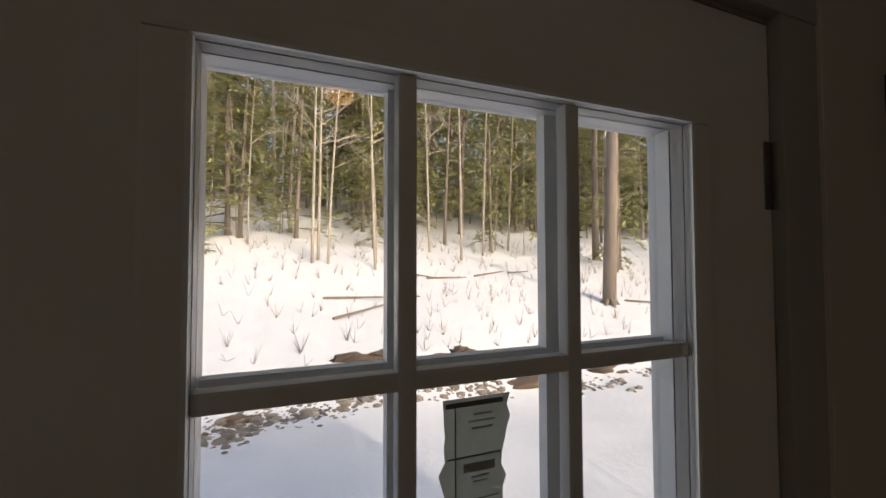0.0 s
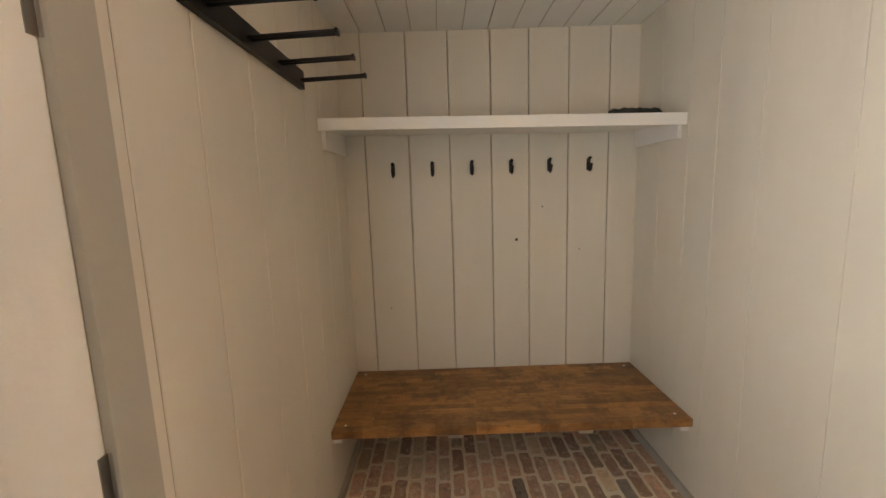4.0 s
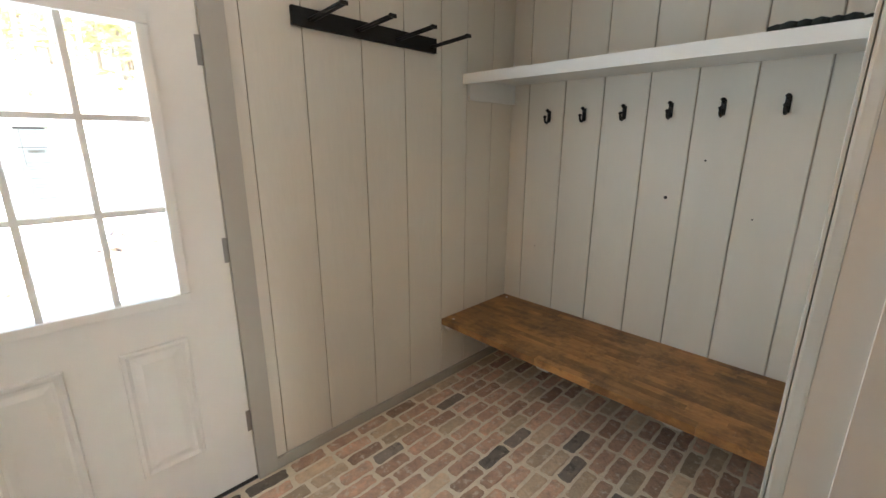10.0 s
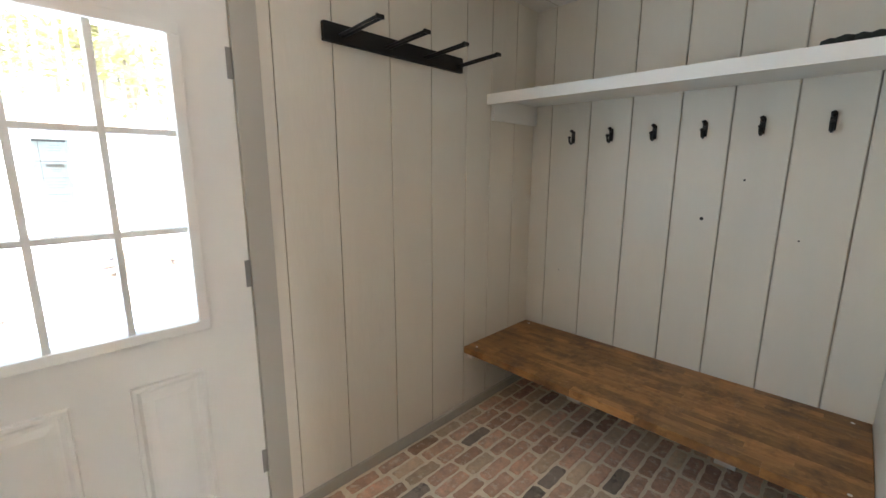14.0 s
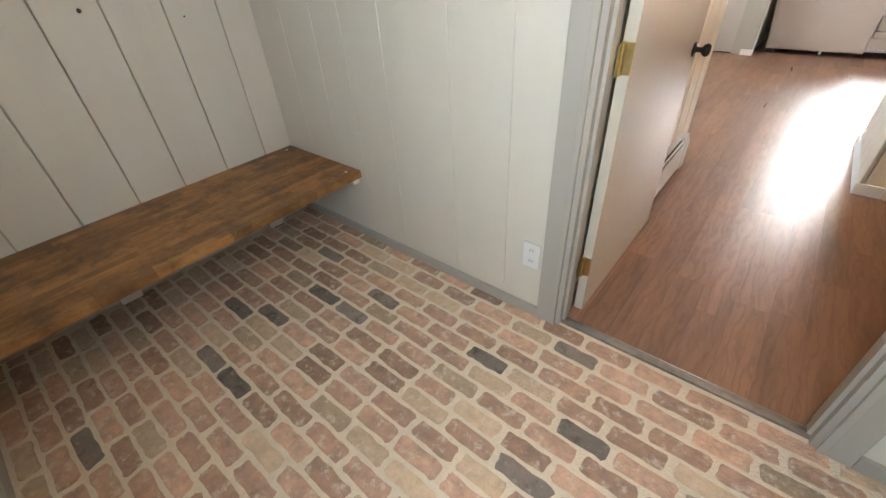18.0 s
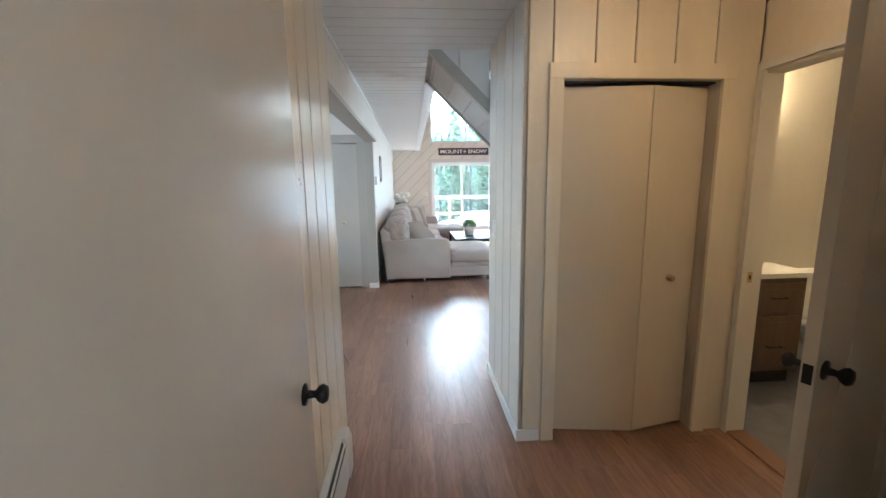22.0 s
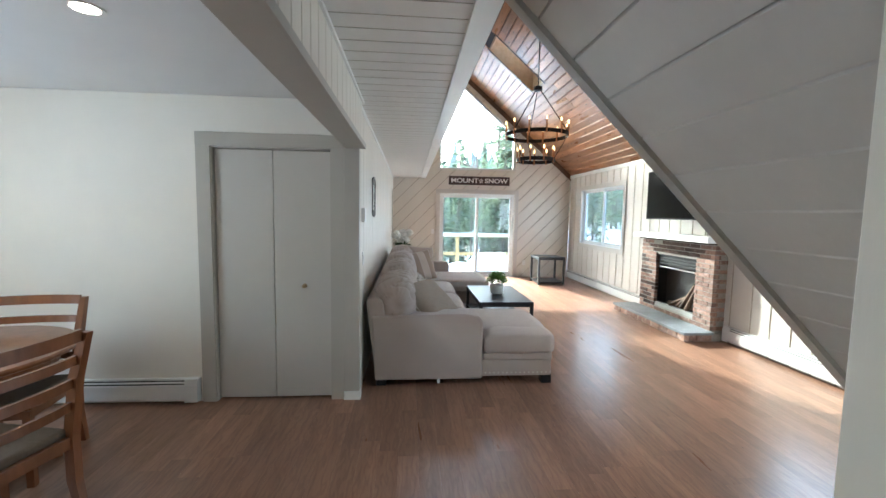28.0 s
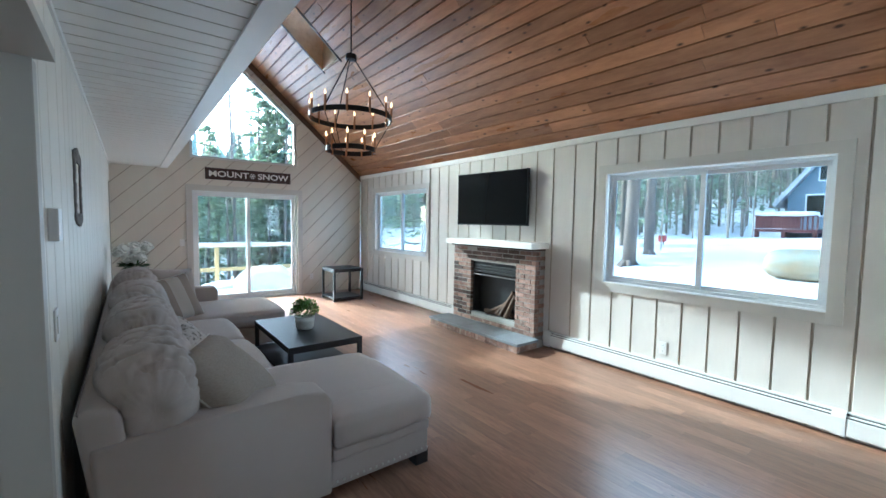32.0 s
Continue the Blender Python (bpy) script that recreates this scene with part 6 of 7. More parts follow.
def throw_pillow(bm, w, h, t, seed=0, n=18):
    """A knife-edge pillow standing in x,z, thick along y."""
    grid = {}
    for s in (-1, 1):
        for i in range(n + 1):
            for j in range(n + 1):
                u, v = -1 + 2 * i / n, -1 + 2 * j / n
                if s == 1 and (i in (0, n) or j in (0, n)):
                    continue
                pinch = 1 - 0.07 * (1 - abs(u) ** 2) * (abs(v) ** 3) - 0.0
                pinch2 = 1 - 0.07 * (1 - abs(v) ** 2) * (abs(u) ** 3)
                f = max(0.0, (1 - u ** 4) * (1 - v ** 4)) ** 0.55
                y = s * t * f * (1 + 0.12 * noise.noise(Vector((u * 2 + seed, v * 2, s))))
                y += s * 0.006 * noise.noise(Vector((u * 7 + seed, v * 7, s * 3))) * f
                grid[s, i, j] = bm.verts.new((u * w * pinch2, y, v * h * pinch))

    def at(s, i, j):
        return grid[-1 if (i in (0, n) or j in (0, n)) else s, i, j]
    for s in (-1, 1):
        for i in range(n):
            for j in range(n):
                bm.faces.new((at(s, i, j), at(s, i + 1, j), at(s, i + 1, j + 1), at(s, i, j + 1)))


so = thing("sectional_sofa", "large light taupe fabric U-shaped sectional sofa with two chaises", "sofa", (0, 0, 0))
SY = -7.385   # outer face of the near arm


def soft_part(name, dims, crown=0.02, seed=0, edge=0.04, wrinkle=0.003, mat=FAB, n=12, label=""):
    bm = bmesh.new()
    soft_box(bm, *dims, crown=crown, seed=seed, edge=edge, wrinkle=wrinkle, n=n)
    return part(name, bm, mat, so, label, smooth=True)


def side_panel(name, prof, y0, y1, bev=0.025):
    bm = bmesh.new()
    prism(bm, prof, y0, y1, "y")
    bmesh.ops.bevel(bm, geom=list(bm.edges), offset=bev, segments=3, affect="EDGES", profile=0.6)
    return part(name, bm, FAB, so, smooth=True)


arm_prof = [(0.755, 0.05), (-0.215, 0.05), (-0.215, 0.58), (-0.18, 0.635), (-0.05, 0.655), (0.35, 0.65), (0.79, 0.635)]
side_panel("near_arm", arm_prof, SY - 0.2, SY)
side_panel("far_arm", [(0.755, 0.05), (-0.3, 0.05), (-0.3, 0.58), (-0.26, 0.64), (0.79, 0.64)], -11.72, -11.52)
bm = bmesh.new()
prism(bm, [(0.745, 0.05), (0.60, 0.05), (0.68, 0.74), (0.70, 0.78), (0.81, 0.80), (0.838, 0.77)], -11.7, SY - 0.012, "y")
bmesh.ops.bevel(bm, geom=[e for e in bm.edges], offset=0.03, segments=3, affect="EDGES", profile=0.6)
part("back_frame", bm, FAB, so, smooth=True)
bm = bmesh.new()
box(bm, -0.86, 0.5, -8.43, SY - 0.012, 0.075, 0.225, bevel=0.012)
box(bm, -0.868, -0.222, -8.438, SY - 0.006, 0.225, 0.29, bevel=0.02)
cb = part("near_chaise_base", bm, FAB, so, smooth=False)
bm = bmesh.new()
box(bm, -0.84, 0.5, -11.52, -10.42, 0.075, 0.285, bevel=0.02)
part("far_chaise_base", bm, FAB, so)
bm = bmesh.new()
box(bm, -0.17, 0.5, -10.42, -8.43, 0.075, 0.285, bevel=0.02)
part("seat_base", bm, FAB, so)
# near chaise cushion with its ear in front of the arm
bm = bmesh.new()
soft_box(bm, -0.885, 0.62, -8.45, SY - 0.205, 0.285, 0.462, crown=0.03, seed=1, edge=0.045, n=16)
soft_box(bm, -0.885, -0.232, -7.75, SY + 0.005, 0.285, 0.458, crown=0.016, seed=2, edge=0.045, n=12)
part("near_chaise_cushion", bm, FAB, so, smooth=True)
soft_part("far_chaise_cushion", (-0.86, 0.62, -11.5, -10.4, 0.285, 0.46), 0.03, 3, 0.045, n=14)
soft_part("seat_cushion", (-0.2, 0.62, -9.43, -8.46, 0.285, 0.46), 0.03, 4, 0.05)
soft_part("seat_cushion", (-0.2, 0.62, -10.39, -9.44, 0.285, 0.46), 0.03, 5, 0.05)


def back_cushion(y0, y1, seed, lean=14, zc=0.755, rz=0.25):
    """A stuffed bolster-like cushion, gathered to a tuck at either end."""
    bm = bmesh.new()
    L, rx, nu, na = (y1 - y0) / 2 + 0.02, 0.215, 130, 100
    rows = []
    for i in range(nu + 1):
        u = math.sin((-1 + 2 * i / nu) * math.pi / 2)
        e = abs(u)
        body = max(0.0, 1 - e ** 2.9) ** 0.46
        row = []
        for k in range(na):
            a = 6.28318 * k / na
            c, s = math.cos(a), math.sin(a)
            q = (abs(c) ** 2.6 + abs(s) ** 2.6) ** (-1 / 2.6)
            fold = max(0.0, math.sin(a * 7 + seed * 1.7 + 5.0 * noise.noise(Vector((c * 1.2, s * 1.2, seed))))) ** 3 * max(0.0, 0.45 + noise.noise(Vector((c * 2 + 5, s * 2, seed))))
            crease = noise.noise(Vector((c * 3.2 + seed, s * 3.2, u * 1.3)))
            r = body * q * (1 - 0.20 * fold * max(0.0, e - 0.5) / 0.5 - 0.06 * (1 - min(1.0, abs(crease) * 5)) ** 2 - 0.03 * noise.noise(Vector((c + seed * 3, s, u * 2.2))))
            ring = noise.noise(Vector((c * 0.8 + seed * 2, s * 0.8, u * 4.2 + seed * 5)))
            r -= body * 0.075 * (1 - min(1.0, abs(ring) * 4.5)) ** 2 * min(1.0, max(0.0, s + 0.35))
            sag = -0.035 * (1 - body) - 0.012 * math.sin(u * 2.5 + seed)
            tuck = -math.copysign(0.028 * math.exp(-((body * q) / 0.30) ** 2), u) if e > 0.8 else 0.0
            row.append(bm.verts.new((c * r * rx, u * L + tuck, s * r * rz * (0.96 if s > 0 else 1.04) + sag)))
        rows.append(row)
    for p, q in zip(rows[1:-1], rows[2:-1]):
        for k in range(na):
            bm.faces.new((p[k], p[(k + 1) % na], q[(k + 1) % na], q[k]))
    for row in (rows[0], rows[-1]):
        for v in row:
            bm.verts.remove(v)
    bm.faces.new(rows[1])
    bm.faces.new(rows[-2])
    return part("back_cushion", bm, FABC, so, smooth=True, m=pose(0.575, (y0 + y1) / 2, zc, 0, lean, 0))


back_cushion(-8.30, -7.40, 1, 8, 0.745, 0.235)
back_cushion(-9.38, -8.31, 2, 14)
back_cushion(-10.46, -9.39, 3, 14)
back_cushion(-11.5, -10.48, 4, 14)
NAIL = material("pewter_nail", (0.6, 0.57, 0.52), 0.3, 1.0)
bm = bmesh.new()
for k in range(16):
    x = -0.245 - 0.0405 * k
    lathe(bm, [(0.0085, 0.0), (0.007, 0.004), (0.002, 0.006)], (x, SY - 0.0125, 0.105), 8, "y")
for k in range(26):
    y = SY - 0.03 - 0.0405 * k
    lathe(bm, [(0.0085, 0.0), (0.007, -0.004), (0.002, -0.006)], (-0.8595, y, 0.105), 8, "x")
part("nail_trim", bm, NAIL, so, "row of pewter nail heads")
for x, y in ((-0.82, SY - 0.06), (-0.82, -8.38), (0.70, SY - 0.06), (-0.8, -11.46), (-0.8, -10.48), (0.7, -11.6)):
    boxpart("leg", (x - 0.045, x + 0.045, y - 0.045, y + 0.045, 0.0, 0.085), BLACKWOOD, so, "black block leg", bevel=0.004)
boxpart("care_tag", (0.17, 0.195, SY - 0.004, SY - 0.002, 0.02, 0.06), PLASTIC, so)


PIPING = material("cream_piping", (0.62, 0.575, 0.51), 0.9, vary=0.1, scale=60)


def pillow_thing(label, mat, m, w, h, t, seed, stripes=False):
    p = tagged(new("throw_pillow"), label, "pillow", "pillows on the sofa")
    p.matrix_basis = m
    bm = bmesh.new()
    throw_pillow(bm, w, h, t, seed)
    part("cover", bm, mat, p, smooth=True)
    bm = bmesh.new()
    n = 40
    pts = []
    for a, b in (((-1, -1), (1, -1)), ((1, -1), (1, 1)), ((1, 1), (-1, 1)), ((-1, 1), (-1, -1))):
        for k in range(10):
            f = k / 10
            u, v = a[0] + (b[0] - a[0]) * f, a[1] + (b[1] - a[1]) * f
            pts.append((u * w * (1 - 0.07 * (1 - v * v) * abs(u) ** 3), 0, v * h * (1 - 0.07 * (1 - u * u) * abs(v) ** 3)))
    tube(bm, pts + [pts[0]], 0.006, 6)
    part("piping", bm, PIPING, p, "pale corded edge")
    return p


pillow_thing("beige ribbed throw pillow with piping leaning on a back cushion", FABP, pose(0.25, -7.755, 0.685, 48, 0, 60), 0.29, 0.26, 0.11, 1)
pillow_thing("dark patterned throw pillow on the sofa", FABD, pose(0.3, -8.57, 0.61, 46, 4, 66), 0.25, 0.22, 0.075, 2)
pillow_thing("pale patterned throw pillow on the sofa", FABD, pose(0.32, -8.92, 0.62, 46, 2, 70), 0.25, 0.22, 0.075, 3)
sp_ = pillow_thing("taupe and cream striped throw pillow at the far end", FABS, pose(0.29, -10.58, 0.66, 26, 8, 28), 0.27, 0.27, 0.085, 4)
pillow_thing("pale throw pillow behind the striped one", FAB, pose(0.25, -10.85, 0.73, 20, -6, 30), 0.26, 0.26, 0.085, 5)
smear(FABD, (0.09, 0.075, 0.07), 21, 0.53, 0.56, 0.85)
# stripes of the striped pillow follow its own height
nt = FABS.node_tree
tc = nt.nodes.new("ShaderNodeTexCoord")
sep = nt.nodes.new("ShaderNodeSeparateXYZ")
wv = nt.nodes.new("ShaderNodeMath")
wv.operation = "SINE"
mul = nt.nodes.new("ShaderNodeMath")
mul.operation, mul.inputs[1].default_value = "MULTIPLY", 25.0
gt = nt.nodes.new("ShaderNodeMath")
gt.operation, gt.inputs[1].default_value = "GREATER_THAN", 0.1
mx = nt.nodes.new("ShaderNodeMix")
mx.data_type = "RGBA"
mx.inputs["A"].default_value, mx.inputs["B"].default_value = (0.56, 0.51, 0.46, 1), (0.37, 0.305, 0.255, 1)
nt.links.new(tc.outputs["Object"], sep.inputs[0])
nt.links.new(sep.outputs["X"], mul.inputs[0])
nt.links.new(mul.outputs[0], wv.inputs[0])
nt.links.new(wv.outputs[0], gt.inputs[0])
nt.links.new(gt.outputs[0], mx.inputs["Factor"])
nt.links.new(mx.outputs["Result"], nt.nodes["Principled BSDF"].inputs["Base Color"])

# ---- outdoors ----


def ramp(v, a, b):
    return max(0.0, min(1.0, (v - a) / (b - a)))


def ease(v, a, b):
    t = ramp(v, a, b)
    return t * t * (3 - 2 * t)


def ground_z(x, y):
    z = -0.42
    z += 0.5 * ease(y, 5.6, 7.0) + 3.25 * ramp(y, 7.0, 18.0) + 13.0 * ramp(y, 18.0, 70.0)
    z -= 0.05 * max(-10.0, min(15.0, x)) * ramp(y, 8.0, 16.0)
    west = 0.75 * ease(-x, 4.6, 9.6) + 0.55 * ramp(-x, 9.0, 23.0) + 9.0 * ramp(-x, 33.0, 80.0) + 0.3 * ramp(y, -13.0, -7.0) * ease(-x, 5.0, 10.0)
    z += west * (1 - ramp(y, 2.0, 8.0))
    z += (-0.6 * ramp(-y, 15.0, 19.0) - 1.2 * ramp(-y, 19.0, 34.0)) * (1 - ramp(-x, 5.0, 12.0))
    if -6 < x < 6 and -16 < y < 2:
        return z
    return z + 0.10 * noise.noise(Vector((x * 0.35, y * 0.35, 3))) + 0.05 * noise.noise(Vector((x * 1.1, y * 1.1, 7))) + 0.035 * noise.noise(Vector((x * 2.6, y * 2.6, 11)))


bm = bmesh.new()
N = 130
coords = [math.copysign(abs(k / N) ** 1.9 * 70 + abs(k / N) * 18 + (max(0, abs(k) - N + 8) ** 2) * 9, k) for k in range(-N, N + 1)]
grid = [[bm.verts.new((x, y - 4, ground_z(x, y - 4))) for x in coords] for y in coords]
for i in range(2 * N):
    for j in range(2 * N):
        bm.faces.new((grid[i][j], grid[i][j + 1], grid[i + 1][j + 1], grid[i + 1][j]))
structure(part("ground", bm, SNOW, smooth=True), "snow covered ground rising into the woods", "ground")

BARK = material("grey_brown_bark", (0.27, 0.22, 0.18), 0.95, colour2=(0.14, 0.11, 0.09), scale=14, stretch=(1, 1, 0.2), bump=0.8, bscale=20)
PALEBARK = material("pale_bark", (0.42, 0.365, 0.30), 0.9, colour2=(0.28, 0.24, 0.195), scale=10, stretch=(1, 1, 0.2), bump=0.5)
NEEDLE = material("hemlock_needles", (0.37, 0.365, 0.175), 0.7, colour2=(0.215, 0.225, 0.125), scale=1.5, per_object=0.35, per_island=True)
ROCKM = material("brown_rock", (0.29, 0.25, 0.21), 0.9, vary=0.5, scale=5, bump=0.6, bscale=12, per_object=0.3, per_island=True)

# needle copy cooled and paled: haze and glare are put into its colour
HAZENEEDLE = material("hazed_blue_green_needles", (0.25, 0.285, 0.21), 0.8, colour2=(0.15, 0.18, 0.14), scale=1.5, per_object=0.3, per_island=True)
for needles, through_leaf in ((NEEDLE, (0.34, 0.34, 0.11)), (HAZENEEDLE, (0.32, 0.42, 0.25))):
    nt = needles.node_tree
    lf, lmix = nt.nodes.new("ShaderNodeBsdfTranslucent"), nt.nodes.new("ShaderNodeMixShader")
    lf.inputs["Color"].default_value = (*through_leaf, 1)
    lmix.inputs[0].default_value = 0.35
    nt.links.new(nt.nodes["Principled BSDF"].outputs[0], lmix.inputs[1])
    nt.links.new(lf.outputs[0], lmix.inputs[2])
    nt.links.new(lmix.outputs[0], nt.nodes["Material Output"].inputs["Surface"])


def conifer(seed, height, spread_, clumps, bare):
    rnd = random.Random(seed)
    t = thing("conifer_tree", "tall hemlock tree with drooping green branches", "tree", (0, 0, 0), "trees of the wood")
    r0 = 0.0075 * height + 0.02
    bm = bmesh.new()
    pts = [Vector((0.1 * noise.noise(Vector((seed, k, 0))), 0.1 * noise.noise(Vector((seed, k, 5))), height * k / 8 - 0.3)) for k in range(9)]
    tube(bm, pts, r0, 9, 0.02)
    for k in range(5):
        a = rnd.uniform(0, 6.28)
        tube(bm, [(0, 0, 0.25), (math.cos(a) * r0 * 2.2, math.sin(a) * r0 * 2.2, -0.2)], r0 * 0.45, 5, r0 * 0.2)
    trunk = part("trunk", bm, BARK, t, smooth=True)
    bm = bmesh.new()
    twig = bmesh.new()
    n = int(height * 8)
    for k in range(n):
        z = height * (bare + (0.98 - bare) * (k / n) ** 0.9)
        f = 1 - (z / height)
        L = spread_ * (0.25 + f) * rnd.uniform(0.55, 1.1)
        a = rnd.uniform(0, 6.28318)
        d = Vector((math.cos(a), math.sin(a), rnd.uniform(-0.25, 0.1)))
        p0 = Vector((0, 0, z))
        mid = p0 + d * L * 0.55
        tip = p0 + d * L + Vector((0, 0, -0.18 * L))
        tube(twig, [p0, mid, tip], 0.02 * (0.4 + f), 3, 0.004)
        for c in range(clumps):
            u = rnd.uniform(0.25, 1.0)
            base = p0.lerp(mid, u / 0.55) if u < 0.55 else mid.lerp(tip, (u - 0.55) / 0.45)
            q = base + Vector((rnd.uniform(-0.22, 0.22), rnd.uniform(-0.22, 0.22), rnd.uniform(-0.1, 0.06))) * (0.5 + L * 0.25)
            dd = (d + Vector((rnd.uniform(-0.9, 0.9), rnd.uniform(-0.9, 0.9), rnd.uniform(-0.5, 0.1)))).normalized()
            up = Vector((rnd.uniform(-0.4, 0.4), rnd.uniform(-0.4, 0.4), 1)).normalized()
            leaf_quad(bm, q, dd, up, rnd.uniform(0.25, 0.6), rnd.uniform(0.05, 0.12))
    # dead lower limbs
    for k in range(int(height * 1.6)):
        z = rnd.uniform(0.8, height * max(bare, 0.25))
        a = rnd.uniform(0, 6.28318)
        L = rnd.uniform(0.5, 1.6)
        d = Vector((math.cos(a), math.sin(a), rnd.uniform(-0.3, 0.2)))
        tube(twig, [Vector((0, 0, z)), Vector((0, 0, z)) + d * L * 0.6, Vector((0, 0, z)) + d * L + Vector((0, 0, -0.15))], 0.012, 3, 0.003)
    part("crown", bm, NEEDLE, t)
    part("limbs", twig, BARK, t)
    return t


def bare_tree(seed, height, r0, mat):
    rnd = random.Random(seed)
    t = thing("bare_tree", "leafless thin tree with fine branches", "tree", (0, 0, 0), "trees of the wood")
    bm = bmesh.new()
    bend = rnd.uniform(-0.6, 0.6)
    pts = [Vector((bend * (k / 7) ** 2 + 0.08 * noise.noise(Vector((seed, k, 1))), 0.15 * noise.noise(Vector((seed, k, 9))) * k / 4, height * k / 7 - 0.2)) for k in range(8)]
    tube(bm, pts, r0, 7, 0.008)
    part("trunk", bm, mat, t, smooth=True)
    bm = bmesh.new()

    def limb(p, d, L, r, depth):
        q = p + d * L
        tube(bm, [p, (p + q) / 2 + Vector((rnd.uniform(-0.08, 0.08), rnd.uniform(-0.08, 0.08), rnd.uniform(0, 0.1))) * L, q], r, 3, r * 0.4)
        if depth:
            for _ in range(3):
                e = (d + Vector((rnd.uniform(-0.7, 0.7), rnd.uniform(-0.7, 0.7), rnd.uniform(-0.2, 0.6)))).normalized()
                limb(p.lerp(q, rnd.uniform(0.4, 1)), e, L * rnd.uniform(0.4, 0.7), r * 0.5, depth - 1)
    for k in range(14):
        f = rnd.uniform(0.3, 0.98)
        i = min(6, int(f * 7))
        p = pts[i].lerp(pts[i + 1], f * 7 - i)
        a = rnd.uniform(0, 6.28318)
        limb(p, Vector((math.cos(a), math.sin(a), rnd.uniform(0.2, 0.9))).normalized(), height * 0.16 * rnd.uniform(0.6, 1.2) * (1.2 - f * 0.6), r0 * 0.35, 2)
    part("branches", bm, mat, t)
    return t


kinds = [conifer(1, 17, 2.3, 13, 0.10), conifer(2, 14, 2.0, 13, 0.04), conifer(3, 20, 2.2, 11, 0.30), conifer(4, 9, 1.5, 13, 0.02),
         bare_tree(5, 11, 0.06, PALEBARK), bare_tree(6, 9, 0.045, PALEBARK), bare_tree(7, 13, 0.09, BARK), bare_tree(8, 7, 0.03, PALEBARK), conifer(9, 21, 1.8, 9, 0.55)]
spots = [[] for _ in kinds]
rnd = random.Random(31)


def plant_tree(k, x, y, s=1.0):
    spots[k].append((x, y, s * rnd.uniform(0.85, 1.15)))


# woods behind the slope north of the house
for x, y, k in ((0.95, 12.6, 4), (1.15, 12.9, 4), (1.4, 12.5, 5), (2.7, 11.9, 5), (2.9, 12.6, 7), (6.2, 13.4, 4), (5.4, 14.6, 4), (7.6, 14.4, 5), (6.8, 16.5, 6), (8.6, 8.75, 8), (11.2, 11.4, 4), (12.6, 12.4, 5), (0.4, 16.6, 4), (4.2, 16, 6), (-0.9, 14.4, 7), (14.8, 9.4, 4), (16, 8.6, 5), (18, 8, 8), (-1.6, 15.5, 3), (3.4, 17.5, 3), (9.6, 15.8, 4), (13.5, 14.6, 8)):
    plant_tree(k, x, y)
for x, y, k, s in ((-1.2, 15.2, 0, 0.6), (0.6, 15.6, 1, 0.62), (3.3, 14.9, 1, 0.55), (4.9, 15.6, 0, 0.6), (8.4, 15.2, 1, 0.55), (10.6, 14.2, 0, 0.55), (13.2, 12.9, 1, 0.6), (-2.6, 13.2, 3, 0.5)):
    plant_tree(k, x, y, s)
for _ in range(11):
    plant_tree(rnd.choice((4, 5, 7, 7)), rnd.uniform(-4, 16), rnd.uniform(14.5, 19.5), 0.8)
for _ in range(70):
    x, y = rnd.uniform(-14, 34), rnd.uniform(19, 36)
    plant_tree(rnd.choice((0, 1, 0, 8, 1, 6, 0, 4, 3, 5)), x, y)
for _ in range(14):
    plant_tree(rnd.choice((0, 1, 4, 6)), rnd.uniform(22, 32), rnd.uniform(4, 16))
# woods south of the deck
for x, y, k, s in ((-1.2, -24.5, 3, 0.7), (-5.0, -26, 1, 0.72), (-4.6, -25.5, 3, 1.05), (-5.7, -26.4, 3, 1.15), (-5.2, -27.4, 1, 0.8), (-1.75, -26, 3, 0.72), (-2.3, -27.5, 3, 0.8), (-3.05, -25, 6, 0.95), (-2.0, -25.5, 3, 0.86), (-5.1, -25, 1, 0.75), (-4.3, -26.5, 1, 0.8), (-2.6, -27, 1, 0.4), (-6.6, -25, 0, 0.6), (-2.75, -25, 6, 0.75), (-4.4, -22.5, 5, 0.45), (-7.5, -21, 3, 0.6), (-1.6, -23, 7, 0.5), (-3.4, -23.5, 3, 0.4), (-0.4, -27, 1, 0.42)):
    plant_tree(k, x, y, s)
for _ in range(30):
    plant_tree(rnd.choice((0, 1, 2, 8, 6, 3)), rnd.uniform(-20, 0), rnd.uniform(-52, -30), 0.42)
# woods west of the house
for x, y, k in ((-9.44, -10.65, 8), (-13.8, -12.25, 8), (-15.5, -12.6, 7), (-10.5, -16.6, 1), (-12, -18.5, 0), (-9.2, -19.5, 3), (-13, -15.6, 6), (-17, -15, 1), (-24.6, -13.3, 4), (-26, -12.6, 5), (-23, -14.4, 5)):
    plant_tree(k, x, y)
for _ in range(64):
    x, y = rnd.uniform(-52, -23), rnd.uniform(-32, 4)
    if x < -40 or y < -13.6:
        plant_tree(rnd.choice((6, 4, 6, 8, 5, 4, 6, 2, 7, 5)), x, y)
hazed_crowns = {}
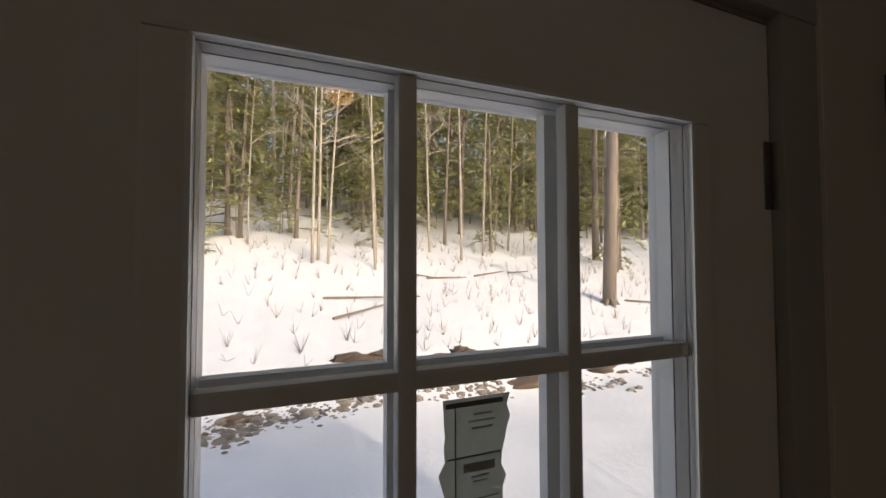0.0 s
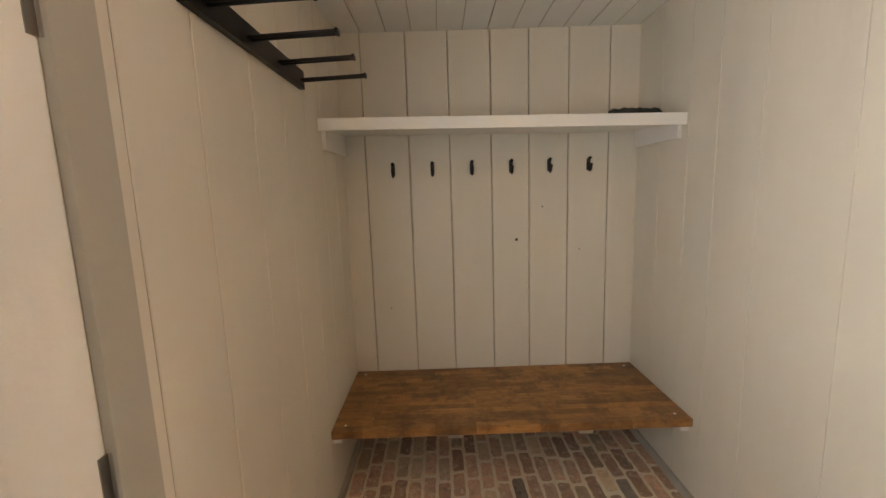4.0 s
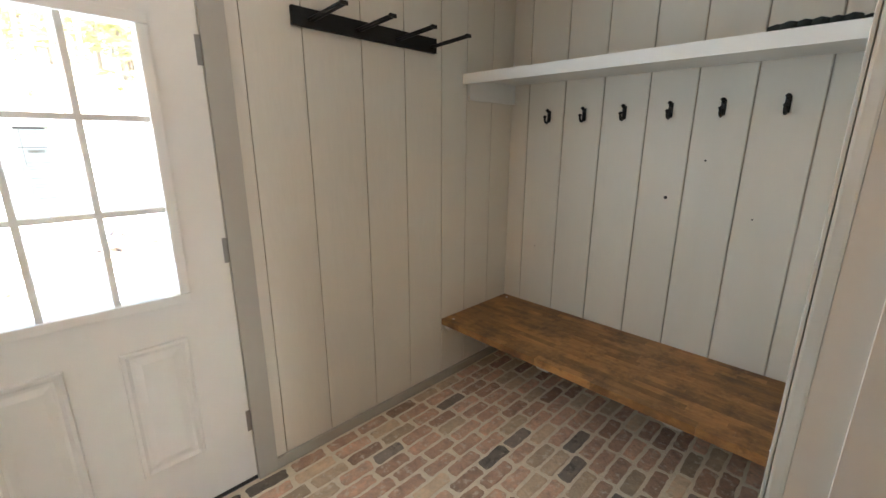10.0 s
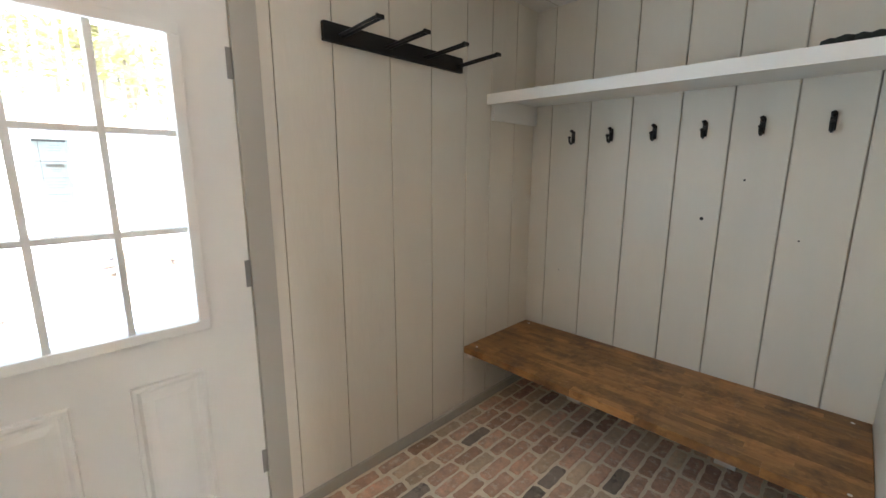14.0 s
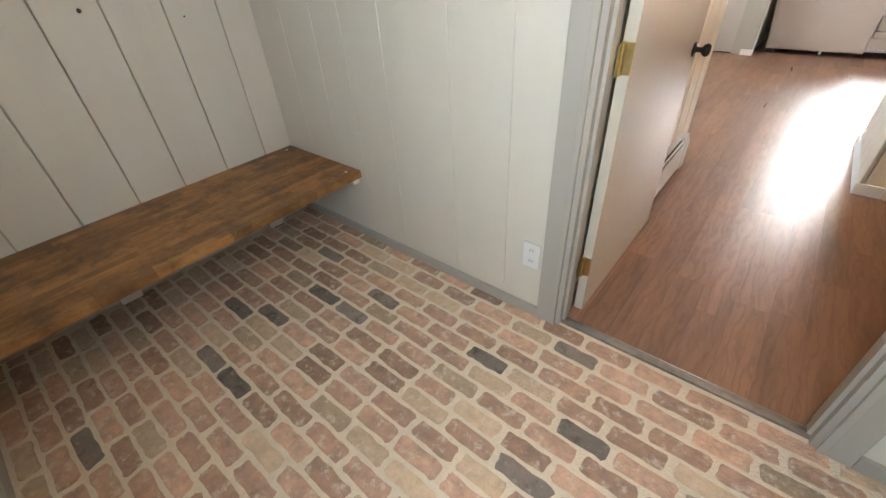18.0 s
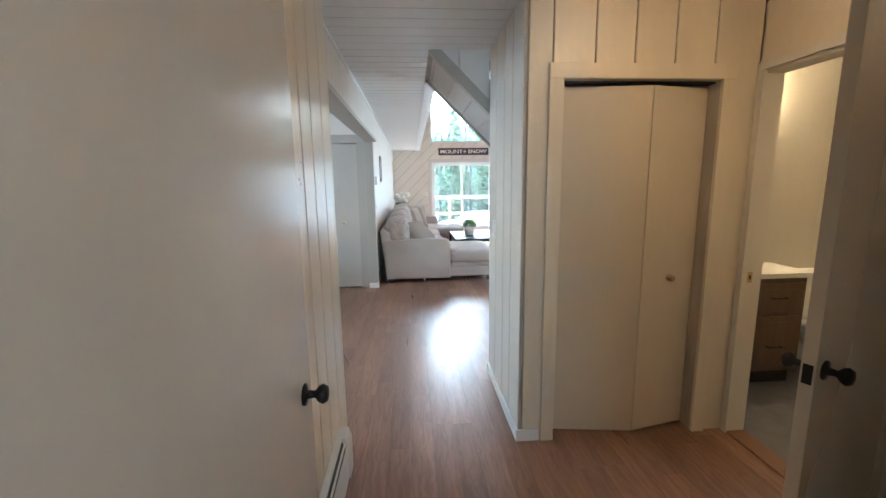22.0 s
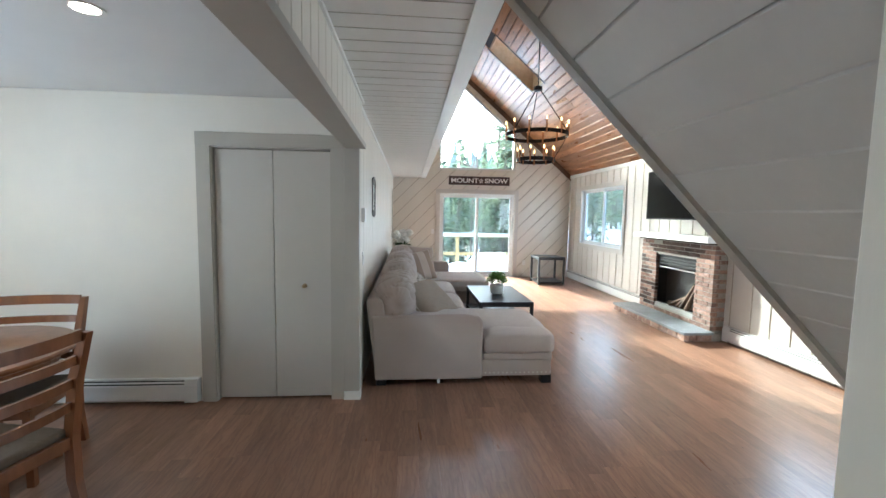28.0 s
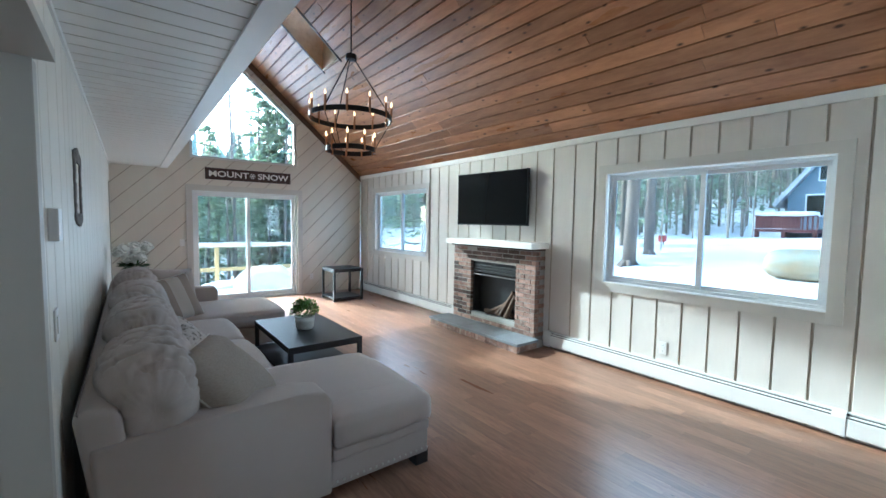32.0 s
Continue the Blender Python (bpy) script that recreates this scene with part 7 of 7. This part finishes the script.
for k, src in enumerate(kinds):
    for i, (x, y, s) in enumerate(spots[k]):
        m = pose(x, y, ground_z(x, y), rnd.uniform(-2, 2), rnd.uniform(-2, 2), rnd.uniform(0, 360))
        if i == 0:
            src.matrix_basis = m
            src.scale = (s, s, s)
        else:
            ob = copy_thing(src, m)
            ob.scale = (s, s, s)
            # west and south of the house the needles take the copy coloured for haze
            for piece in (ob.children if y < 4 and x < 20 else ()):
                if piece.data.materials[0] == NEEDLE:
                    if k not in hazed_crowns:
                        hazed_crowns[k] = piece.data.copy()
                        hazed_crowns[k].materials[0] = HAZENEEDLE
                    piece.data = hazed_crowns[k]
                    tagged(ob, "tall conifer, blue green with haze in its needle colour", "tree", "trees of the wood")

# the deep woods behind: trunks, dead branches and sprays of needles past counting
GREYBARK = material("far_grey_bark", (0.30, 0.255, 0.215), 0.95, colour2=(0.18, 0.155, 0.13), scale=6, stretch=(1, 1, 0.2), per_object=0.4, per_island=True)


def deep_woods(name, label, places, trunks, sprays, twigs, seed, low, tall=1.0, needles=NEEDLE):
    rnd = random.Random(seed)
    t = thing(name, label, "woods", (0, 0, 0), kind="stuff")
    wood, green = bmesh.new(), bmesh.new()
    for _ in range(trunks):
        x, y = places(rnd)
        z = ground_z(x, y)
        h, r = rnd.uniform(6, 15) * tall, rnd.uniform(0.03, 0.12)
        dx, dy = rnd.uniform(-0.5, 0.5), rnd.uniform(-0.5, 0.5)
        tube(wood, [(x, y, z - 0.2), (x + dx * 0.4, y + dy * 0.4, z + h * 0.5), (x + dx, y + dy, z + h)], r, 5, r * 0.35)
        for _ in range(twigs):
            f = rnd.uniform(0.08, 0.8)
            p = Vector((x + dx * f, y + dy * f, z + h * f))
            a = rnd.uniform(0, 6.28318)
            d = Vector((math.cos(a), math.sin(a), rnd.uniform(-0.35, 0.3))) * rnd.uniform(0.5, 1.8)
            tube(wood, [p, p + d * 0.6 + Vector((0, 0, 0.05)), p + d + Vector((0, 0, -0.1))], 0.014, 3, 0.004)
    for _ in range(sprays):
        x, y = places(rnd)
        z = ground_z(x, y) + low + rnd.random() ** 1.3 * 12 * tall
        for _ in range(20):
            c = Vector((x + rnd.gauss(0, 0.95), y + rnd.gauss(0, 0.95), z + rnd.gauss(0, 0.22)))
            d = Vector((rnd.uniform(-1, 1), rnd.uniform(-1, 1), rnd.uniform(-0.4, 0.1))).normalized()
            up = Vector((rnd.uniform(-0.5, 0.5), rnd.uniform(-0.5, 0.5), 1)).normalized()
            leaf_quad(green, c, d, up, rnd.uniform(0.3, 0.8), rnd.uniform(0.06, 0.16))
    part("trunks", wood, GREYBARK, t)
    part("needles", green, needles, t)


def west_place(rnd):
    while True:
        x, y = rnd.uniform(-62, -21), rnd.uniform(-42, 3)
        if x < -42 or y < -13.8 - 0.05 * (x + 40):
            return x, y


deep_woods("woods_north", "dense hemlock woods with bare trunks above the snowy slope", lambda r: (r.uniform(-22, 44), 19.5 + 28 * r.random() ** 1.3), 240, 4300, 24, 5, 1.0)
deep_woods("woods_west", "dense mixed woods beyond the snowy yard", west_place, 380, 1300, 16, 6, 0.6, needles=HAZENEEDLE)
deep_woods("woods_south", "dense mixed woods below the deck", lambda r: (r.uniform(-34, -1), -27 - 26 * r.random()), 190, 380, 12, 7, 0.4, 0.4, needles=HAZENEEDLE)

# the far edge of the woods, a green wall of trees past sixty metres with haze put into its colour
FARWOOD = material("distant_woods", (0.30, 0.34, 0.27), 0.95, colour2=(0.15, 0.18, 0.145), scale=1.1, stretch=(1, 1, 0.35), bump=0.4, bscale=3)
bm = bmesh.new()
rnd = random.Random(19)
edge = []
for (ax, ay), (bx, by) in zip(((-50, 46), (-66, -10), (-56, -52), (-22, -70)), ((-66, -10), (-56, -52), (-22, -70), (24, -72))):
    for k in range(90):
        edge.append((ax + (bx - ax) * k / 90 + rnd.uniform(-0.5, 0.5), ay + (by - ay) * k / 90 + rnd.uniform(-0.5, 0.5)))
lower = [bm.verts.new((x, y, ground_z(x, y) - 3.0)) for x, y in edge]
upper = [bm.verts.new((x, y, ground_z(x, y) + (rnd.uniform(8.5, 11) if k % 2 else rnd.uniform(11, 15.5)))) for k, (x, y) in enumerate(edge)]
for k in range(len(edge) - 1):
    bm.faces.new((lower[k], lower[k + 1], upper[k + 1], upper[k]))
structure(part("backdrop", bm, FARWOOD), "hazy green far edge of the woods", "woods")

# bank of rocks and dirt below the slope, twigs in the snow
rnd = random.Random(77)
DIRTM = material("bare_brown_earth", (0.125, 0.09, 0.066), 0.95, colour2=(0.075, 0.055, 0.042), scale=7, bump=0.8, bscale=22)


def bank_y(x):
    return 6.0 + 0.3 * math.sin(x * 0.8)


bm = bmesh.new()
for k in range(150):
    x = rnd.uniform(-4.5, 12)
    if noise.noise(Vector((x * 1.1, 1.0, 1.0))) < -0.05:
        continue
    y = bank_y(x) + 0.22 + rnd.gauss(0, 0.2)
    r = rnd.uniform(0.07, 0.28)
    c = Vector((x, y, ground_z(x, y) - r * 0.06))
    tmp = bmesh.ops.create_icosphere(bm, subdivisions=3, radius=1.0)
    sx, sy, sz = r * rnd.uniform(1.0, 1.9), r * rnd.uniform(0.5, 0.8), r * rnd.uniform(0.35, 0.55)
    for v in tmp["verts"]:
        w = 1 + 0.75 * noise.noise(v.co * 1.9 + c * 3) + 0.4 * noise.noise(v.co * 5 + c)
        v.co = Vector((v.co.x * sx * w, v.co.y * sy * w, v.co.z * sz * w)) + c
tagged(part("bank_earth", bm, DIRTM, smooth=True), "bare brown earth showing through the snow bank", "earth", kind="stuff")
bm = bmesh.new()
for k in range(2300):
    x = rnd.uniform(-4, 9) if k % 3 else rnd.gauss(0.4, 1.9)
    if noise.noise(Vector((x * 0.9, 4.0, 2.0))) < -0.12:
        continue
    y = bank_y(x) - 0.2 + rnd.gauss(0, 0.2)
    r = rnd.uniform(0.016, 0.045) if rnd.random() < 0.93 else rnd.uniform(0.05, 0.1)
    c = Vector((x, y, ground_z(x, y) + r * 0.1))
    tmp = bmesh.ops.create_icosphere(bm, subdivisions=1, radius=r)
    for v in tmp["verts"]:
        v.co = Vector((v.co.x * rnd.uniform(0.7, 1.4), v.co.y * rnd.uniform(0.6, 1.2), v.co.z * rnd.uniform(0.4, 0.8))) + c
tagged(part("bank_stones", bm, ROCKM), "brown stones and gravel showing through the snow bank", "stones", kind="stuff")
bm = bmesh.new()
for k in range(620):
    x, y = rnd.uniform(-4, 16), rnd.uniform(6.8, 18)
    z = ground_z(x, y)
    for q in range(rnd.randint(2, 5)):
        tube(bm, [(x, y, z - 0.02), (x + rnd.uniform(-0.15, 0.15), y + rnd.uniform(-0.1, 0.1), z + rnd.uniform(0.05, 0.35))], 0.006, 3, 0.002)
for k in range(9):
    x, y, a = rnd.uniform(0, 12), rnd.uniform(8.5, 13), rnd.uniform(-0.6, 0.6)
    L = rnd.uniform(0.8, 2.4)
    x2, y2 = x + L * math.cos(a), y + L * math.sin(a)
    tube(bm, [(x, y, ground_z(x, y) + 0.03), (x2, y2, ground_z(x2, y2) + 0.06)], 0.035, 5, 0.015)
tagged(part("twigs", bm, BARK), "dead twigs and fallen branches in the snow", "twigs", kind="stuff")

# deck outside the sliding door
DECKW = material("new_deck_lumber", (0.55, 0.40, 0.19), 0.7, vary=0.2, scale=6, stretch=(0.3, 3, 3))
dk = thing("wooden_deck", "new yellow lumber deck under snow", "deck", (0, 0, 0))
for k in range(16):
    boxpart("deck_board", (-3.4, 1.4, GY - 0.35 - 0.145 * k - 0.138, GY - 0.35 - 0.145 * k, -0.09, -0.055), DECKW, dk)
for x in (-3.3, -1.0, 1.3):
    boxpart("support_post", (x - 0.05, x + 0.05, -16.5, -16.4, -1.4, -0.09), DECKW, dk)
rl = thing("deck_railing", "yellow lumber deck railing with snow on the top rail", "railing", (0, 0, 0))
for x in (-3.25, -1.02, 1.2):
    boxpart("post", (x - 0.045, x + 0.045, -16.45, -16.36, -0.055, 0.86), DECKW, rl, bevel=0.004)
boxpart("top_rail", (-3.4, 1.4, -16.48, -16.33, 0.86, 0.90), DECKW, rl, bevel=0.004)
boxpart("mid_rail", (-3.3, 1.3, -16.43, -16.39, 0.28, 0.37), DECKW, rl, bevel=0.004)
bm = bmesh.new()
soft_box(bm, -3.4, 1.4, -16.48, -16.33, 0.88, 0.955, crown=0.02, edge=0.03, n=20, wrinkle=0.012)
tagged(part("rail_snow", bm, SNOW, smooth=True), "ridge of snow on the deck rail", "snow")
bm = bmesh.new()
for cx, cy, rx, ry, h in ((-1.9, -15.3, 0.75, 0.6, 0.55), (-2.6, -15.6, 0.8, 0.7, 0.42), (-1.2, -15.7, 0.7, 0.5, 0.2), (0.3, -15.4, 1.2, 0.8, 0.12), (-1.0, -15.2, 2.6, 1.05, 0.07)):
    tmp = bmesh.ops.create_icosphere(bm, subdivisions=4, radius=1.0)
    for v in tmp["verts"]:
        w = 1 + 0.12 * noise.noise(v.co * 2.5 + Vector((cx, cy, 0)))
        v.co = Vector((cx + v.co.x * rx * w, cy + v.co.y * ry * w, -0.055 + max(0, v.co.z) * h * w))
tagged(part("deck_snow", bm, SNOW, smooth=True), "pile of shovelled snow on the deck", "snow", kind="stuff")

# neighbour's house with a dark red deck
HOUSEBLUE = material("blue_grey_siding", (0.20, 0.255, 0.30), 0.7, vary=0.15, scale=2)
REDWOOD = material("dark_red_stain", (0.12, 0.035, 0.03), 0.7, vary=0.25, scale=4)
hz = ground_z(-28, -11)
nb = thing("neighbour_house", "blue grey gabled house with a dark red deck in the snow", "house", (-30.5, -8.0, hz))
bm = bmesh.new()
prism(bm, [(-4.2, -0.6), (4.2, -0.6), (4.2, 2.4), (0, 8.2), (-4.2, 2.4)], -7, 0, "x")
part("wall", bm, HOUSEBLUE, nb)
bm = bmesh.new()
for s in (-1, 1):
    prism(bm, [(s * 4.7, 1.75), (0, 8.25), (0, 8.55), (s * 4.85, 1.95)], -7.4, 0.5, "x")
part("roof", bm, material("snowy_roof", (0.5, 0.52, 0.55), 0.8, vary=0.5, scale=1.5), nb)
for y0, y1, z0, z1 in ((-3.4, -2.5, 1.2, 2.5), (-2.9, -2.2, 3.2, 4.6), (-2.05, -1.3, 3.2, 5.2), (-1.4, 0.4, 0.6, 2.6), (0.9, 2.4, 0.6, 2.6), (-0.9, 0.9, 3.4, 5.6)):
    w = boxpart("window", (0.0, 0.06, y0, y1, z0, z1), WHITE, nb)
    boxpart("pane", (0.06, 0.075, y0 + 0.08, y1 - 0.08, z0 + 0.08, z1 - 0.08), SCREEN, w)
boxpart("deck_floor", (0.0, 2.8, -5.0, -2.3, 0.3, 0.46), REDWOOD, nb)
for k in range(5):
    boxpart("deck_panel", (2.68, 2.74, -4.98 + 0.4 * k, -4.6 + 0.4 * k, 0.5, 1.15), REDWOOD, nb)
for k in range(4):
    boxpart("baluster", (2.68, 2.74, -2.95 + 0.2 * k, -2.88 + 0.2 * k, 0.46, 1.15), REDWOOD, nb)
boxpart("deck_rail", (2.62, 2.82, -5.0, -2.3, 1.15, 1.22), REDWOOD, nb)
bm = bmesh.new()
soft_box(bm, 2.55, 2.88, -5.05, -2.3, 1.2, 1.4, crown=0.03, edge=0.09, n=14, wrinkle=0.03)
part("rail_snow", bm, SNOW, nb, smooth=True)
for y in (-4.9, -3.7, -2.4):
    boxpart("deck_post", (2.55, 2.75, y - 0.09, y + 0.09, -0.6, 0.31), REDWOOD, nb)
# round covered tub in the yard
tz = ground_z(-9.5, -6.8)
tbk = thing("covered_boat", "overturned pale boat with a yellowed side half buried in snow", "boat", (-9.6, -6.35, tz - 0.02))
bm = bmesh.new()
soft_box(bm, -0.5, 0.5, -1.45, 1.5, 0, 0.52, crown=0.05, edge=0.24, n=18, wrinkle=0.02)
part("hull", bm, material("weathered_fibreglass", (0.22, 0.26, 0.23), 0.6, colour2=(0.27, 0.15, 0.04), scale=0.9, stretch=(1, 1, 2.5), bump=0.1), tbk, smooth=True)
cd = thing("red_bin", "small red bin with a white lid standing in the snow", "bin", (-17.6, -13.5, ground_z(-17.6, -13.5)))
boxpart("bin_body", (-0.13, 0.13, -0.13, 0.13, 0.15, 0.42), material("red_plastic", (0.5, 0.04, 0.04), 0.5), cd, bevel=0.04)
boxpart("bin_lid", (-0.14, 0.14, -0.14, 0.14, 0.42, 0.5), PLASTIC, cd, bevel=0.04)
for x in (-0.1, 0.1):
    boxpart("bin_leg", (x - 0.02, x + 0.02, -0.02, 0.02, -0.2, 0.16), DARK, cd)

# ---- floor pieces ----
BRICK = material("old_paver_brick", (0.60, 0.365, 0.245), 0.6, colour2=(0.36, 0.24, 0.175), scale=20, bump=0.9, bscale=60, per_object=0.36)
BRICKD = material("charred_paver_brick", (0.19, 0.16, 0.135), 0.65, colour2=(0.27, 0.215, 0.175), scale=22, bump=0.45, bscale=70, per_object=0.35)
BRICKT = material("tan_paver_brick", (0.62, 0.46, 0.31), 0.6, colour2=(0.45, 0.335, 0.23), scale=24, bump=0.6, bscale=70, per_object=0.38)
for paver in (BRICK, BRICKT):
    smear(paver, (0.10, 0.08, 0.065), 10, 0.60, 0.76, 0.75)
    smear(paver, (0.72, 0.62, 0.49), 24, 0.53, 0.66, 0.8)
smear(BRICKD, (0.035, 0.032, 0.03), 12, 0.52, 0.66, 0.8)
smear(BRICKD, (0.60, 0.52, 0.42), 30, 0.58, 0.72, 0.7)
floor_entry = bpy.data.objects["floor_entry"]
rnd = random.Random(41)
PX, PY = 0.2035, 0.0772
shapes = {}


def brick_mesh(kind, L, mat):
    key = (kind, round(L, 3), mat.name)
    if key in shapes:
        return shapes[key]
    r = random.Random(kind * 13 + 5)
    hx, hy = L / 2, PY / 2 - 0.0062
    outline = []
    for u, v in ((-1, -0.7), (-0.9, -1), (-0.6, -1), (-0.2, -1), (0.2, -1), (0.6, -1), (0.9, -1), (1, -0.7), (1, 0), (1, 0.7), (0.9, 1), (0.6, 1), (0.2, 1), (-0.2, 1), (-0.6, 1), (-0.9, 1), (-1, 0.7), (-1, 0)):
        outline.append((u * (hx + r.uniform(-0.007, 0.002)), v * (hy + r.uniform(-0.0045, 0.0025))))
    bm = bmesh.new()
    lo = [bm.verts.new((x, y, -0.012)) for x, y in outline]
    mid = [bm.verts.new((x, y, -0.0035)) for x, y in outline]
    top = [bm.verts.new((x * 0.965, y * 0.92, 0.0025 + r.uniform(-0.0008, 0.0008))) for x, y in outline]
    k = len(outline)
    for a, b in ((lo, mid), (mid, top)):
        for i in range(k):
            bm.faces.new((a[i], a[(i + 1) % k], b[(i + 1) % k], b[i]))
    bm.faces.new(top)
    bmesh.ops.recalc_face_normals(bm, faces=bm.faces)
    me = bpy.data.meshes.new("brick")
    bm.to_mesh(me)
    bm.free()
    me.materials.append(mat)
    shapes[key] = me
    return me


dark_at = ((1.53, 0.07), (1.515, -1.11), (1.45, -0.95), (1.8, -0.42), (1.62, -0.42), (1.2, -0.52), (1.05, -1.18), (0.9, -1.1), (0.55, -0.8), (0.72, -1.26), (1.95, -0.65), (0.35, -1.3), (1.75, -0.95), (2.3, -0.3), (2.25, -1.0), (2.0, -1.2), (0.3, 0.05), (0.75, 0.18))
nrow = int((YN - YS) / PY) + 1
rest = []
for j in range(nrow):
    yc = YN - 0.025 - PY * (j + 0.5)
    if yc < YS - 0.02:
        break
    x = -0.43 + (0.0 if j % 2 else -PX / 2) + rnd.uniform(-0.02, 0.02)
    while x < XE:
        L = PX * rnd.uniform(0.9, 1.06)
        a, b = max(x, XW + 0.005), min(x + L, XE - 0.02)
        if b - a > 0.05:
            xc = (a + b) / 2
            dark = min((abs(xc - u) / 0.1 + abs(yc - v) / 0.04) for u, v in dark_at) < 1.0 or rnd.random() < 0.035
            mat = BRICKD if dark else (BRICKT if rnd.random() < 0.28 else BRICK)
            me = brick_mesh(rnd.randint(0, 27), round((b - a - 0.014) * 100) / 100 - 0.001, mat)
            ob = new("brick", me)
            ob.parent = floor_entry
            ob.matrix_basis = pose(xc, yc, rnd.uniform(-0.001, 0.0015), rnd.uniform(-0.6, 0.6), rnd.uniform(-0.3, 0.3), rnd.uniform(-0.8, 0.8) + (180 if rnd.random() < 0.5 else 0))
        x += L
# brown plank floor, boards along the house
def plank_wood(name, per_island):
    mat = material(name, (0.335, 0.186, 0.116), 0.30, spec=0.5, colour2=(0.215, 0.116, 0.074), scale=4, stretch=(4.5, 0.5, 1), bump=0.03, bscale=25, per_object=0.2, rvary=0.06, per_island=per_island)
    nt = mat.node_tree
    n, l = nt.nodes, nt.links
    b = n["Principled BSDF"]
    src = b.inputs["Base Color"].links[0].from_socket
    geo = n.new("ShaderNodeNewGeometry")
    info = n.new("ShaderNodeNewGeometry" if per_island else "ShaderNodeObjectInfo")
    off, add, mp, wave, rng, mix = (n.new("ShaderNodeVectorMath"), n.new("ShaderNodeVectorMath"), n.new("ShaderNodeMapping"), n.new("ShaderNodeTexWave"), n.new("ShaderNodeMapRange"), n.new("ShaderNodeMix"))
    off.operation = "SCALE"
    off.inputs[0].default_value = (3.1, 17.0, 0.0)
    l.new(info.outputs["Random Per Island" if per_island else "Random"], off.inputs["Scale"])
    l.new(geo.outputs["Position"], add.inputs[0])
    l.new(off.outputs[0], add.inputs[1])
    mp.inputs["Scale"].default_value = (1, 0.22, 1)
    l.new(add.outputs[0], mp.inputs["Vector"])
    wave.wave_type, wave.bands_direction = "BANDS", "X"
    wave.inputs["Scale"].default_value, wave.inputs["Distortion"].default_value = 7.0, 10.0
    wave.inputs["Detail"].default_value, wave.inputs["Detail Scale"].default_value, wave.inputs["Detail Roughness"].default_value = 2.0, 3.0, 0.5
    l.new(mp.outputs[0], wave.inputs["Vector"])
    rng.inputs["From Min"].default_value, rng.inputs["From Max"].default_value, rng.inputs["To Max"].default_value = 0.5, 1.0, 0.22
    l.new(wave.outputs["Fac"], rng.inputs["Value"])
    mix.data_type = "RGBA"
    mix.inputs["B"].default_value = (0.085, 0.036, 0.02, 1)
    l.new(rng.outputs[0], mix.inputs["Factor"])
    l.new(src, mix.inputs["A"])
    l.new(mix.outputs["Result"], b.inputs["Base Color"])
    knots(mat, 1.6, 0.016, (0.06, 0.03, 0.02), (1.6, 0.7, 1))
    return mat


OAK, OAKFAR = plank_wood("brown_plank", False), plank_wood("brown_plank_far", True)
floor_wood = bpy.data.objects["floor_wood"]
PW = 0.127
rnd = random.Random(51)
far_planks = bmesh.new()
xs0 = FW
while xs0 < 4.15:
    y = YS - 0.07 + rnd.uniform(0.0, 0.9)
    while y > GY:
        y1 = max(y - rnd.choice((0.61, 0.74, 0.9, 1.05, 1.22)), GY)
        bottom = y1
        yt = min(y, YS - 0.045)
        if xs0 > CW + 0.05:
            y1 = max(y1, YD - 0.66)
        if xs0 > 2.2 - PW:
            y1 = max(y1, YD - 0.06)
        if xs0 > XH + 0.1:
            yt = min(yt, -2.95)
        inside = (xs0 < CW + 0.2 or (xs0 < 4.2 and y1 > YD - 2.2)) and not (xs0 + PW < -1.5 and yt > YB) and not (xs0 + PW < -1.62 and y1 > -5.0 and yt > YB + 0.1)
        if inside and yt - y1 > 0.02:
            L = yt - y1
            w = PW / 2 - 0.0001
            near = y1 > -8.4 and -2.2 < xs0 < 1.9
            bm = bmesh.new() if near else far_planks
            cx, cy = (0, 0) if near else (xs0 + PW / 2, (yt + y1) / 2)
            prism(bm, [(cx - w, -0.012), (cx + w, -0.012), (cx + w, -0.0004), (cx + w - 0.0004, 0.0), (cx - w + 0.0004, 0.0), (cx - w, -0.0004)], cy - L / 2 + 0.0001, cy + L / 2 - 0.0001, "y")
            if near:
                part("plank", bm, OAK, floor_wood, m=pose(xs0 + PW / 2, (yt + y1) / 2, 0))
        y = bottom
    xs0 += PW
tagged(part("far_planks", far_planks, OAKFAR, floor_wood), kind="stuff")

# dark filled crack in a plank of the passage floor
FILL = material("dark_wood_filler", (0.035, 0.018, 0.012), 0.45)
ck = thing("floor_crack", "dark filled crack in a wood floor plank", "crack", (0.93, -4.68, 0.0))
for pts in (((0.05, -0.14), (0.02, -0.05), (-0.01, 0.02), (-0.02, 0.11)), ((0.0, 0.0), (0.03, 0.05), (0.025, 0.12)), ((-0.03, -0.1), (-0.012, -0.02))):
    bm = bmesh.new()
    tube(bm, [(x, y, 0.0004) for x, y in pts], 0.006, 6, 0.002)
    for v in bm.verts:
        v.co.z = max(0.0, v.co.z) * 0.15
    part("crack_line", bm, FILL, ck)
